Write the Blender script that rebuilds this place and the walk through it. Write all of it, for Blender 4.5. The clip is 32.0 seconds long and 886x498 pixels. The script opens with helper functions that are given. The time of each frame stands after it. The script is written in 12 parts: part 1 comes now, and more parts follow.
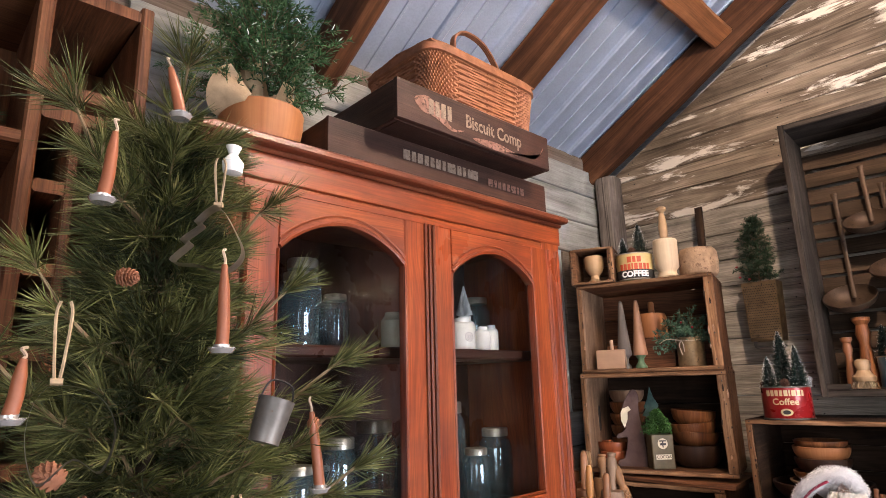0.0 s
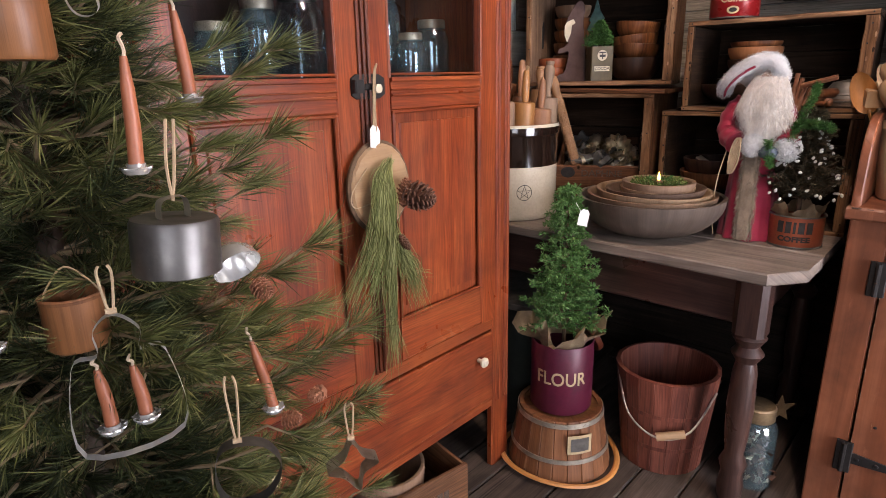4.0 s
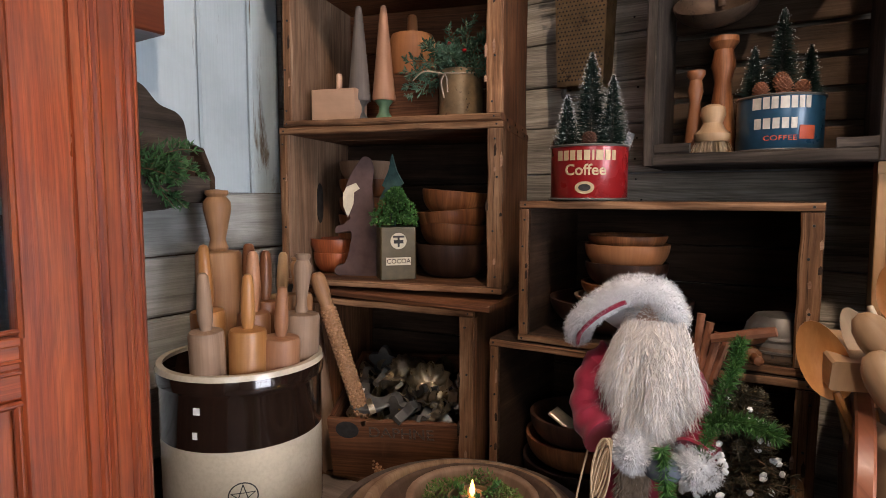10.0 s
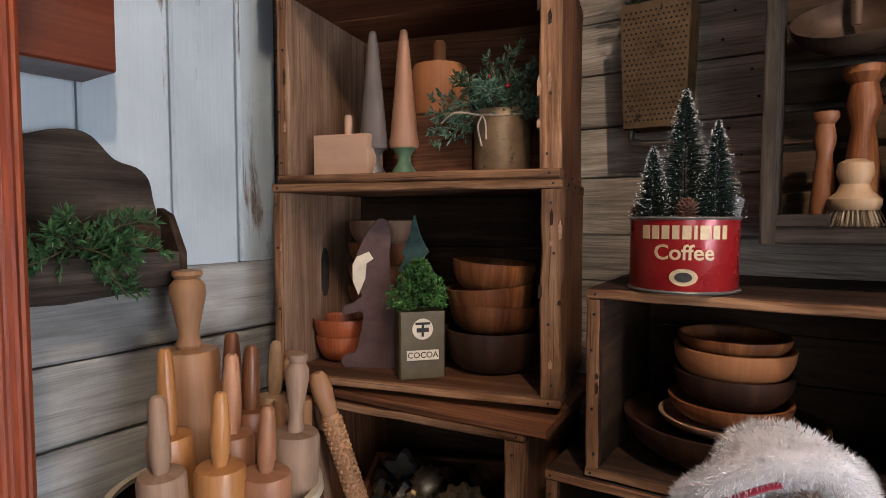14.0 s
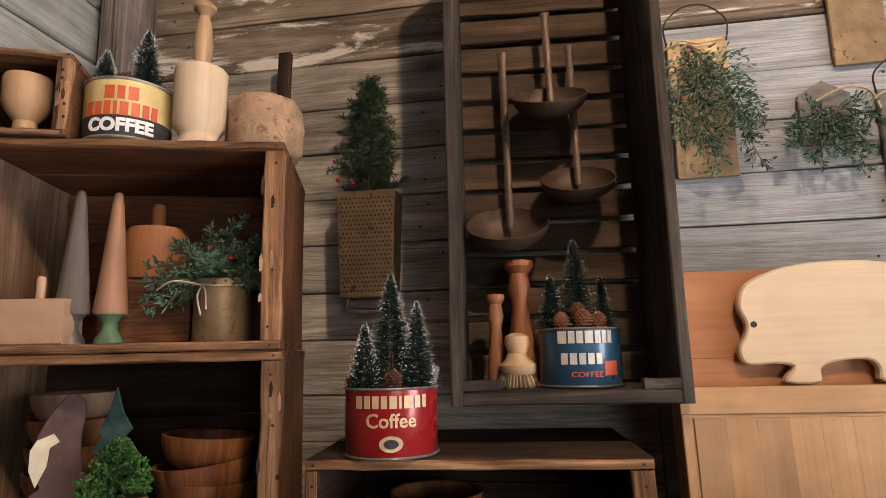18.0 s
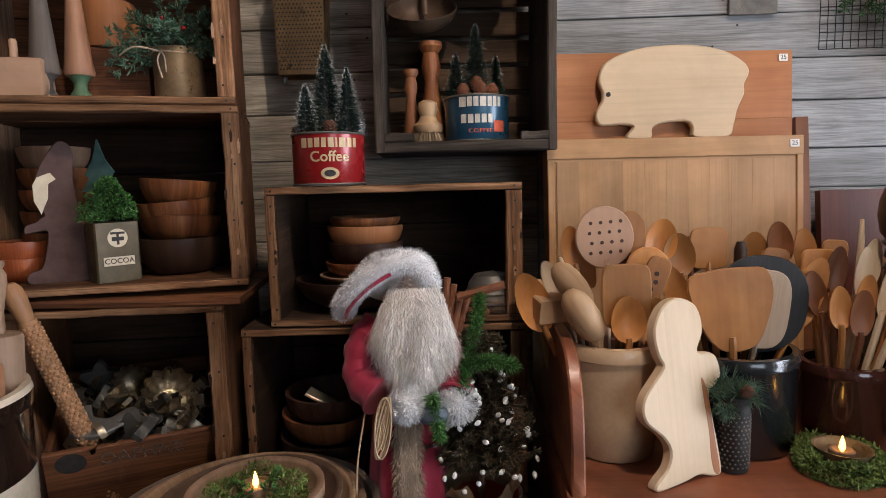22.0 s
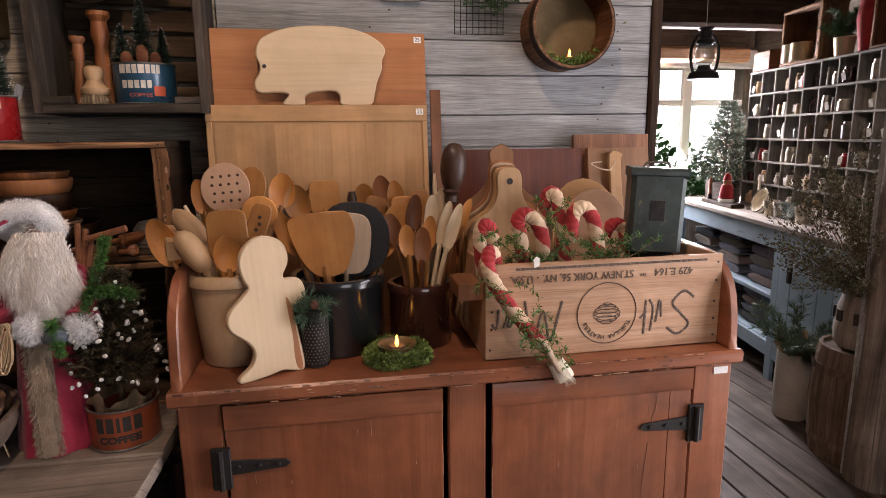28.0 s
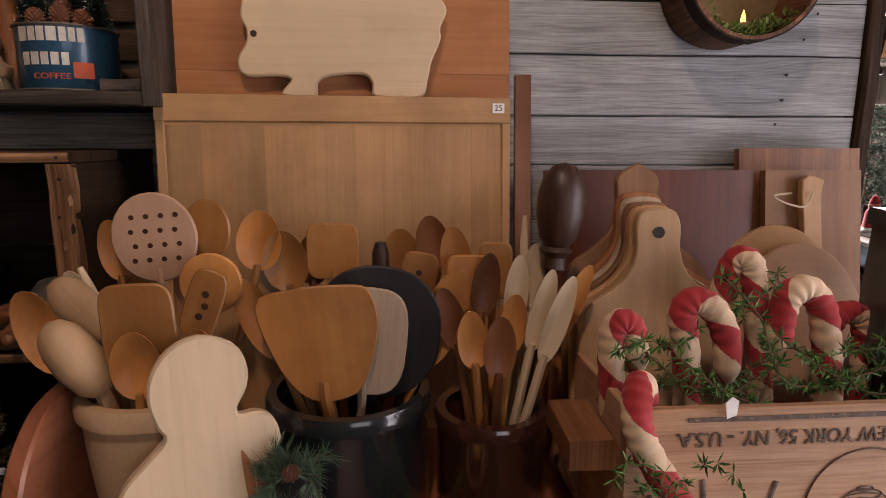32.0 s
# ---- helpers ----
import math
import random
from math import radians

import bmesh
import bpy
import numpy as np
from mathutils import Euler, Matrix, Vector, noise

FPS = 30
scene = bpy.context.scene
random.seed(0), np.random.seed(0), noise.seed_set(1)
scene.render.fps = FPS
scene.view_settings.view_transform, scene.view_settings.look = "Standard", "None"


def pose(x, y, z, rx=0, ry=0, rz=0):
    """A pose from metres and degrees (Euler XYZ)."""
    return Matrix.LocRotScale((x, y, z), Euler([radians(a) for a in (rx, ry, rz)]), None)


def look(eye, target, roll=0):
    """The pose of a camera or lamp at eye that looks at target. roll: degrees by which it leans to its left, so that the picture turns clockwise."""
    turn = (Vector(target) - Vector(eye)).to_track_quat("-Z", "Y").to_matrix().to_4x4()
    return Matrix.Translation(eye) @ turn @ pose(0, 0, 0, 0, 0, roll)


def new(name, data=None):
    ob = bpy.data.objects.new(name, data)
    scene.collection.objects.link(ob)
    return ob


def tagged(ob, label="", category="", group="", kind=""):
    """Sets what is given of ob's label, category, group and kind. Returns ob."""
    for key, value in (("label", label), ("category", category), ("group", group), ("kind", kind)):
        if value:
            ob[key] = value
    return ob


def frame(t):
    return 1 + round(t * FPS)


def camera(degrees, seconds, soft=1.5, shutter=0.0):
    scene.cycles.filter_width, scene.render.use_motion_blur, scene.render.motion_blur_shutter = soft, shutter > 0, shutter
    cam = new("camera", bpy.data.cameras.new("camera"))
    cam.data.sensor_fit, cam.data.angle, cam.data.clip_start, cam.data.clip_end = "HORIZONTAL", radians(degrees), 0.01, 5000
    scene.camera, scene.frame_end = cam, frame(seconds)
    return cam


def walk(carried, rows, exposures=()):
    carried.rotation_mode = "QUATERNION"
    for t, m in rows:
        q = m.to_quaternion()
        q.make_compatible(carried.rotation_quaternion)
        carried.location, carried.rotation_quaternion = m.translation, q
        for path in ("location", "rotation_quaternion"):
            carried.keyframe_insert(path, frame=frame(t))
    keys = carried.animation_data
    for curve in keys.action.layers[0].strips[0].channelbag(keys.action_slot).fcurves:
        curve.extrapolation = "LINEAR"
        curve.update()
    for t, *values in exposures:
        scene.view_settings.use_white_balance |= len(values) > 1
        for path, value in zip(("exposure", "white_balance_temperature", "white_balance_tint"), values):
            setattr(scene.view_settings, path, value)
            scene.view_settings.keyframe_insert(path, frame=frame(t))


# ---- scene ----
cam = camera(74.0, 32.0, 0.65)
METRES, EYE, TILT, LEAN, TURN = 4.0, 1.42, 0.0, 0.0, -43.1
ROWS = [
    (0.0, 0.0, 0.0, 0.0, 0.35, 12.94, 1.53),
    (0.5, 0.0018, -0.0002, -0.0124, -0.52, 10.51, 1.58),
    (1.0, 0.002, 0.0034, -0.0232, -1.11, 7.6, 1.52),
    (1.5, 0.0057, 0.0066, -0.0362, -1.7, 3.61, 1.55),
    (2.0, 0.005, 0.0102, -0.0468, -2.29, -1.16, 1.41),
    (2.5, 0.0045, 0.0119, -0.0561, -2.85, -5.87, 1.26),
    (3.0, 0.0014, 0.0133, -0.0658, -3.37, -11.23, 1.05),
    (3.5, 0.0039, 0.0159, -0.0707, -3.97, -16.23, 0.99),
    (5.5, 0.0448, 0.0335, -0.0439, -6.19, -12.71, 1.18),
    (6.0, 0.0564, 0.0681, -0.0384, -7.37, -9.91, 1.04),
    (6.5, 0.0721, 0.0912, -0.0375, -8.94, -8.31, 1.0),
    (7.0, 0.0992, 0.1106, -0.0357, -10.24, -7.67, 1.0),
    (7.5, 0.1233, 0.1221, -0.0352, -10.45, -7.46, 0.75),
    (8.0, 0.137, 0.1232, -0.0314, -10.4, -7.29, 0.74),
    (8.5, 0.1404, 0.1338, -0.0289, -10.82, -6.95, 0.21),
    (9.0, 0.1407, 0.1608, -0.0273, -11.45, -6.32, -0.14),
    (9.5, 0.1329, 0.1945, -0.0287, -12.22, -5.61, -0.03),
    (10.0, 0.1321, 0.2156, -0.0309, -13.13, -5.01, -0.13),
    (10.5, 0.1447, 0.2284, -0.0304, -14.2, -4.67, 0.38),
    (11.0, 0.1674, 0.2451, -0.0256, -13.83, -4.44, 0.5),
    (11.5, 0.1799, 0.2524, -0.0236, -11.62, -4.5, 0.39),
    (12.0, 0.1864, 0.2563, -0.0225, -8.94, -4.26, 0.28),
    (12.5, 0.1844, 0.2626, -0.0193, -8.0, -4.28, 0.26),
    (13.0, 0.1696, 0.2791, -0.0164, -8.12, -4.39, 0.12),
    (13.5, 0.1516, 0.2879, -0.013, -9.51, -4.31, 0.02),
    (15.5, 0.126, 0.276, 0.0103, -17.6, 2.29, -0.13),
    (16.0, 0.1287, 0.277, 0.0162, -20.68, 3.83, -0.16),
    (16.5, 0.1321, 0.2732, 0.0228, -25.86, 5.61, 0.1),
    (17.0, 0.1351, 0.2691, 0.0237, -31.41, 9.01, 0.45),
    (17.5, 0.1365, 0.2691, 0.0136, -35.56, 10.36, 0.91),
    (18.0, 0.1369, 0.2703, 0.0041, -37.3, 9.68, 1.24),
    (18.5, 0.1347, 0.2637, -0.0087, -38.15, 7.47, 1.38),
    (19.0, 0.1264, 0.2545, -0.0174, -38.44, 5.43, 1.53),
    (19.5, 0.107, 0.2357, -0.0255, -38.3, 2.52, 1.59),
    (20.0, 0.0929, 0.2253, -0.034, -38.06, -0.05, 1.48),
    (20.5, 0.086, 0.2263, -0.036, -38.27, -2.64, 1.52),
    (21.0, 0.0877, 0.2308, -0.0376, -38.81, -4.94, 1.37),
    (21.5, 0.0924, 0.2289, -0.0357, -40.54, -6.07, 1.39),
    (22.0, 0.0979, 0.2216, -0.0326, -44.52, -6.3, 1.38),
    (22.5, 0.1049, 0.2061, -0.0316, -47.69, -6.39, 1.47),
    (23.0, 0.1118, 0.1922, -0.0323, -50.73, -6.29, 1.51),
    (23.5, 0.1268, 0.181, -0.043, -54.23, -6.21, 1.53),
    (24.0, 0.1496, 0.1692, -0.0533, -56.07, -6.55, 1.22),
    (24.5, 0.1503, 0.1507, -0.0556, -56.59, -9.16, 1.3),
    (25.0, 0.1429, 0.1264, -0.0563, -56.74, -12.02, 1.09),
    (25.5, 0.1328, 0.1065, -0.0538, -55.79, -13.42, 0.87),
    (27.5, 0.1197, 0.0887, -0.0333, -55.55, -11.67, 0.62),
    (28.0, 0.1283, 0.0891, -0.0307, -56.48, -10.98, 0.66),
    (28.5, 0.1422, 0.0984, -0.0302, -57.77, -10.64, 0.7),
    (29.0, 0.1601, 0.1144, -0.0282, -59.09, -10.54, 0.53),
    (29.5, 0.1725, 0.1313, -0.0262, -60.39, -10.46, 0.45),
    (30.0, 0.1818, 0.146, -0.0266, -61.65, -10.37, 0.48),
    (30.5, 0.1898, 0.1549, -0.0262, -62.65, -10.31, 0.59),
    (31.0, 0.2038, 0.1645, -0.0256, -62.66, -10.36, 0.21),
    (31.5, 0.2276, 0.1696, -0.0244, -57.29, -10.33, 0.17),
    (32.0, 0.2426, 0.1779, -0.0285, -50.33, -10.45, -0.13),
]
walk(cam, [(t, pose(0, 0, EYE, TILT, LEAN, TURN) @ pose(METRES * x, METRES * y, METRES * z, 90 + pitch, roll, yaw)) for t, x, y, z, yaw, pitch, roll in ROWS],
     [(0.0, 0.80, 6550, 24), (2.0, 0.70, 6450, 24), (3.0, 0.70, 6400, 25), (3.5, 0.70, 6400, 25), (6.0, 0.60, 6150, 23), (8.0, 0.34, 6700, 25), (9.0, 0.28, 6650, 24), (10.0, 0.38, 6400, 21), (13.0, 0.34, 6300, 23), (16.0, 0.44, 6450, 22), (17.0, 0.64, 6900, 23), (19.0, 0.40, 6450, 20), (20.0, 0.40, 6400, 20),
      (22.0, 0.28, 6050, 17), (23.0, 0.10, 5900, 15), (25.5, 0.02, 6000, 19), (28.0, -0.06, 6950, 27), (30.0, 0.04, 6900, 30), (32.0, -0.48, 7000, 30)])

# ---- world, lights, exposure ----
world = bpy.data.worlds.new("world")
scene.world = world
world.use_nodes = True
_nt = world.node_tree
_sky = _nt.nodes.new("ShaderNodeTexSky")
_sky.sky_type = "NISHITA"
_sky.sun_disc = False
_sky.sun_elevation, _sky.sun_rotation = radians(32), radians(200)
_nt.links.new(_sky.outputs[0], _nt.nodes["Background"].inputs[0])
_nt.nodes["Background"].inputs[1].default_value = 0.12


def area_lamp(name, eye, target, sx, sy, watts, colour):
    d = bpy.data.lights.new(name, "AREA")
    d.shape, d.size, d.size_y, d.energy, d.color = "RECTANGLE", sx, sy, watts, colour
    ob = new(name, d)
    ob.matrix_world = look(eye, target)
    return ob


SUN = bpy.data.lights.new("sun", "SUN")
SUN.energy, SUN.angle, SUN.color = 1.2, radians(12), (1.0, 0.96, 0.9)
_s = new("sun", SUN)
_s.matrix_world = look((6, -6, 8), (3.5, -2.0, 0))

# daylight: far window, south window behind the walk, and an added unseen west window
area_lamp("south_window_light", (0.99, -2.07, 0.97), (1.25, 0.8, 0.85), 1.18, 1.66, 66, (0.90, 0.96, 1.0))
area_lamp("west_window_light", (-1.12, -1.05, 1.4), (1.6, -0.3, 0.8), 1.3, 1.1, 14, (0.86, 0.96, 1.0))
area_lamp("far_window_light", (4.55, -2.55, 1.35), (3.0, -1.9, 1.0), 0.9, 0.95, 190, (0.95, 0.98, 1.0))
# warm light from overhead, placed by the shadows it casts; its source is unseen
_p = bpy.data.lights.new("unseen_warm_light", "POINT")
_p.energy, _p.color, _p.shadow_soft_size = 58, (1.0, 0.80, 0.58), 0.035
_po = new("unseen_warm_light", _p)
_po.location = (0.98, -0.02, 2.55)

# ---- building helpers ----
rnd = random.Random(11)


def mesh_start():
    bm = bmesh.new()
    bm.loops.layers.uv.new("UVMap")
    return bm


def board(bm, p0, p1, w, t, wide=(0, 0, 1), n=1, wob=0.0, ch=None, mi=0):
    """A plank from p0 to p1, w across (along wide) and t thick, chamfered, its grain along its length."""
    p0, p1 = Vector(p0), Vector(p1)
    a = (p1 - p0)
    length = a.length
    a.normalize()
    s = Vector(wide) - a * Vector(wide).dot(a)
    s.normalize()
    c = a.cross(s)
    e = min(w, t) * 0.18 if ch is None else ch
    e = min(e, w * 0.45, t * 0.45)
    prof = [(-w / 2 + e, -t / 2), (w / 2 - e, -t / 2), (w / 2, -t / 2 + e), (w / 2, t / 2 - e),
            (w / 2 - e, t / 2), (-w / 2 + e, t / 2), (-w / 2, t / 2 - e), (-w / 2, -t / 2 + e)]
    uv = bm.loops.layers.uv.verify()
    u0, v0 = rnd.uniform(0, 9), rnd.uniform(0, 9)
    per = [0]
    for i in range(8):
        q, r = prof[i], prof[(i + 1) % 8]
        per.append(per[-1] + math.hypot(q[0] - r[0], q[1] - r[1]))
    rings = []
    for k in range(n + 1):
        o = p0 + a * (length * k / n)
        du, dv = rnd.uniform(-wob, wob), rnd.uniform(-wob, wob) * 0.5
        ring = []
        for (x, y) in prof:
            j = 1 + (rnd.uniform(-wob, wob) / w if wob else 0)
            ring.append(bm.verts.new(o + s * (x * j + du) + c * (y * j + dv)))
        rings.append(ring)
    for k in range(n):
        for i in range(8):
            f = bm.faces.new((rings[k][i], rings[k][(i + 1) % 8], rings[k + 1][(i + 1) % 8], rings[k + 1][i]))
            f.material_index = mi
            us = (k / n * length, k / n * length, (k + 1) / n * length, (k + 1) / n * length)
            vs = (per[i], per[i + 1], per[i + 1], per[i])
            for lp, uu, vv in zip(f.loops, us, vs):
                lp[uv].uv = (u0 + uu, v0 + vv)
    for ring, flip in ((rings[0], True), (rings[-1], False)):
        f = bm.faces.new(ring[::-1] if flip else ring)
        f.material_index = mi
        for lp in f.loops:
            d = lp.vert.co - p0
            lp[uv].uv = (u0 + d.dot(c) * 0.6, v0 + d.dot(s))
    return bm


def box(bm, x0, x1, y0, y1, z0, z1, ch=None, n=1, wob=0.0, mi=0):
    """A chamfered block; its grain runs along its longest side."""
    d = (x1 - x0, y1 - y0, z1 - z0)
    m = [(x0 + x1) / 2, (y0 + y1) / 2, (z0 + z1) / 2]
    k = d.index(max(d))
    a, b = m[:], m[:]
    a[k], b[k] = (x0, y0, z0)[k], (x1, y1, z1)[k]
    rest = [i for i in range(3) if i != k]
    wide = [0, 0, 0]
    wi = rest[0] if d[rest[0]] > d[rest[1]] else rest[1]
    ti = rest[1] if wi == rest[0] else rest[0]
    wide[wi] = 1
    return board(bm, a, b, d[wi], d[ti], wide, n, wob, ch, mi)


def lathe(bm, prof, seg=24, m=None, wob=0.0, mi=0, turn=math.tau):
    """Turns the profile of (radius, height) round z."""
    m = m or Matrix()
    uv = bm.loops.layers.uv.verify()
    rings, us = [], [0]
    for i in range(1, len(prof)):
        us.append(us[-1] + math.hypot(prof[i][0] - prof[i - 1][0], prof[i][1] - prof[i - 1][1]))
    rm = max(p[0] for p in prof)
    u0 = rnd.uniform(0, 5)
    full = turn > 6.28
    cnt = seg if full else seg + 1
    ph = rnd.uniform(0, 6)
    for r, z in prof:
        if r < 1e-6:
            rings.append([bm.verts.new(m @ Vector((0, 0, z)))])
        else:
            rings.append([bm.verts.new(m @ Vector((r * math.cos(turn * i / seg) * (1 + wob * math.sin(2 * turn * i / seg + ph)),
                                                   r * math.sin(turn * i / seg) * (1 + wob * math.sin(2 * turn * i / seg + ph)), z))) for i in range(cnt)])
    for k in range(len(prof) - 1):
        A, B = rings[k], rings[k + 1]
        for i in range(seg):
            j = (i + 1) % seg if full else i + 1
            if len(A) == 1 and len(B) == 1:
                continue
            if len(A) == 1:
                vs, uu = (A[0], B[j], B[i]), ((us[k], i), (us[k + 1], i + 1), (us[k + 1], i))
            elif len(B) == 1:
                vs, uu = (A[i], A[j], B[0]), ((us[k], i), (us[k], i + 1), (us[k + 1], i))
            else:
                vs, uu = (A[i], A[j], B[j], B[i]), ((us[k], i), (us[k], i + 1), (us[k + 1], i + 1), (us[k + 1], i))
            f = bm.faces.new(vs)
            f.material_index = mi
            for lp, q in zip(f.loops, uu):
                lp[uv].uv = (u0 + q[0], q[1] / seg * turn * rm)
    return bm


def sweep(bm, pts, r, seg=6, mi=0, closed=False, flat=1.0):
    """A tube along pts, of one radius or a radius a point; flat squeezes it across."""
    pts = [Vector(p) for p in pts]
    n = len(pts)
    rs = list(r) if hasattr(r, "__len__") else [r] * n
    uv = bm.loops.layers.uv.verify()
    t0 = (pts[1] - pts[0]).normalized()
    ref = Vector((0, 0, 1)) if abs(t0.z) < 0.9 else Vector((1, 0, 0))
    s = ref.cross(t0).normalized()
    rings, u, us = [], rnd.uniform(0, 5), []
    for i, p in enumerate(pts):
        if closed:
            t = (pts[(i + 1) % n] - pts[i - 1]).normalized()
        else:
            t = (pts[min(i + 1, n - 1)] - pts[max(i - 1, 0)]).normalized()
        s = (s - t * s.dot(t)).normalized()
        c = t.cross(s)
        rings.append([bm.verts.new(p + (s * math.cos(math.tau * k / seg) + c * math.sin(math.tau * k / seg) * flat) * rs[i]) for k in range(seg)])
        us.append(u)
        if i < n - 1:
            u += (pts[i + 1] - p).length
    for i in range(n if closed else n - 1):
        A, B = rings[i], rings[(i + 1) % n]
        for k in range(seg):
            f = bm.faces.new((A[k], A[(k + 1) % seg], B[(k + 1) % seg], B[k]))
            f.material_index = mi
            ub = us[i + 1] if i < n - 1 else us[i] + 0.01
            for lp, q in zip(f.loops, ((us[i], k), (us[i], k + 1), (ub, k + 1), (ub, k))):
                lp[uv].uv = (q[0], q[1] / seg * 6.28 * max(rs[i], 0.002))
    if not closed:
        for ring, flip in ((rings[0], True), (rings[-1], False)):
            f = bm.faces.new(ring[::-1] if flip else ring)
            f.material_index = mi
    return bm


def curve_pts(pts, n=6, closed=False):
    """A smooth line through pts."""
    P = [Vector(p) for p in pts]
    out, N = [], len(P)
    for i in range(N if closed else N - 1):
        a, b, c, d = ((P[(i - 1) % N], P[i], P[(i + 1) % N], P[(i + 2) % N]) if closed else
                      (P[max(i - 1, 0)], P[i], P[i + 1], P[min(i + 2, N - 1)]))
        for k in range(n):
            t = k / n
            out.append(0.5 * ((2 * b) + (c - a) * t + (2 * a - 5 * b + 4 * c - d) * t * t + (3 * b - a - 3 * c + d) * t ** 3))
    if not closed:
        out.append(P[-1])
    return out


def plate(bm, outline, t, m=None, ch=0.002, mi=0, grain=0, holes=()):
    """A board sawn to an outline of (x, y), t thick along z from 0, with eased edges. grain 0: along x, 1: along y."""
    m = m or Matrix()
    uv = bm.loops.layers.uv.verify()
    n = len(outline)
    area = sum(outline[i][0] * outline[(i + 1) % n][1] - outline[(i + 1) % n][0] * outline[i][1] for i in range(n))
    pts = [Vector((p[0], p[1], 0)) for p in (outline if area > 0 else outline[::-1])]
    ins = []
    for i in range(n):
        d = (pts[(i + 1) % n] - pts[i - 1])
        d = d.normalized() if d.length > 1e-9 else Vector((1, 0, 0))
        ins.append(pts[i] + Vector((-d.y, d.x, 0)) * ch)
    layers = []
    for src, z in ((ins, 0), (pts, ch), (pts, t - ch), (ins, t)):
        layers.append([bm.verts.new(m @ Vector((p.x, p.y, z))) for p in src])
    u0, v0 = rnd.uniform(0, 9), rnd.uniform(0, 9)

    def setuv(f, cs):
        f.material_index = mi
        for lp, p in zip(f.loops, cs):
            lp[uv].uv = (u0 + (p[1] if grain else p[0]), v0 + (p[0] if grain else p[1]) + p[2])
    f = bm.faces.new(layers[0][::-1])
    setuv(f, [(p.x, p.y, 0) for p in ins[::-1]])
    f = bm.faces.new(layers[3])
    setuv(f, [(p.x, p.y, 0) for p in ins])
    for k in range(3):
        zz = (0, ch, t - ch, t)
        for i in range(n):
            j = (i + 1) % n
            f = bm.faces.new((layers[k][i], layers[k][j], layers[k + 1][j], layers[k + 1][i]))
            setuv(f, [(pts[i].x, pts[i].y, zz[k]), (pts[j].x, pts[j].y, zz[k]), (pts[j].x, pts[j].y, zz[k + 1]), (pts[i].x, pts[i].y, zz[k + 1])])
    return bm


class Soup:
    """Many small loose faces: needles, leaves, fur."""

    def __init__(self):
        self.v, self.f, self.mi = [], [], []

    def needle(self, p, d, length, w, mi=0):
        d = d.normalized()
        s = d.cross(Vector((rnd.uniform(-1, 1), rnd.uniform(-1, 1), rnd.uniform(-1, 1))))
        if s.length < 1e-4:
            s = d.orthogonal()
        s.normalize()
        k = len(self.v)
        q = p + d * length * 0.45
        self.v += [p[:], (q - s * w * 0.5)[:], (q + s * w * 0.5)[:], (p + d * length)[:]]
        self.f += [(k, k + 1, k + 3, k + 2)]
        self.mi.append(mi)

    def leaf(self, p, d, length, w, mi=0, fold=0.25):
        d = d.normalized()
        s = d.cross(Vector((rnd.uniform(-1, 1), rnd.uniform(-1, 1), rnd.uniform(-1, 1))))
        s = s.normalized() if s.length > 1e-4 else d.orthogonal().normalized()
        u = d.cross(s)
        k = len(self.v)
        q = p + d * length * 0.5
        self.v += [p[:], (q - s * w * 0.5 + u * w * fold)[:], (p + d * length)[:], (q + s * w * 0.5 + u * w * fold)[:]]
        self.f += [(k, k + 1, k + 2), (k, k + 2, k + 3)]
        self.mi += [mi, mi]

    def tube(self, pts, r0, r1, seg=4, mi=0):
        n = len(pts)
        prev = None
        for i, p in enumerate(pts):
            t = (pts[min(i + 1, n - 1)] - pts[max(i - 1, 0)])
            t = t.normalized() if t.length > 1e-9 else Vector((0, 0, 1))
            s = t.orthogonal().normalized()
            c = t.cross(s)
            r = r0 + (r1 - r0) * i / (n - 1)
            k = len(self.v)
            for j in range(seg):
                a = math.tau * j / seg
                self.v.append((p + (s * math.cos(a) + c * math.sin(a)) * r)[:])
            if prev is not None:
                for j in range(seg):
                    self.f.append((prev + j, prev + (j + 1) % seg, k + (j + 1) % seg, k + j))
                    self.mi.append(mi)
            prev = k


def rand_dir():
    while True:
        v = Vector((rnd.uniform(-1, 1), rnd.uniform(-1, 1), rnd.uniform(-1, 1)))
        if 0.05 < v.length < 1:
            return v.normalized()


def thing(name, label, category, x=0, y=0, z=0, rz=0, group="", kind="", rx=0, ry=0):
    e = new(name)
    e.empty_display_size = 0.05
    e.matrix_world = pose(x, y, z, rx, ry, rz)
    return tagged(e, label, category, group, kind)


def mesh_of(name, src, mats, smooth=True, sharp=38):
    me = bpy.data.meshes.new(name)
    if isinstance(src, Soup):
        me.from_pydata(src.v, [], src.f)
        me.polygons.foreach_set("material_index", src.mi)
    else:
        src.normal_update()
        src.to_mesh(me)
        src.free()
    for mt in (mats if isinstance(mats, (list, tuple)) else [mats]):
        me.materials.append(mt)
    if smooth and not isinstance(src, Soup):
        me.shade_smooth()
        me.set_sharp_from_angle(angle=radians(sharp))
    return me


def part(name, src, mats, parent=None, label="", smooth=True, sharp=38, kind="", m=None):
    """One mesh object, under a thing or a part."""
    ob = new(name, mesh_of(name, src, mats, smooth, sharp))
    if parent is not None:
        ob.parent = parent
    if m is not None:
        ob.matrix_basis = m
    return tagged(ob, label, "", "", kind)


def again(ob, name, parent, m, label=""):
    """Another object on the same mesh."""
    o = new(name, ob.data)
    if parent is not None:
        o.parent = parent
    o.matrix_basis = m
    return tagged(o, label)


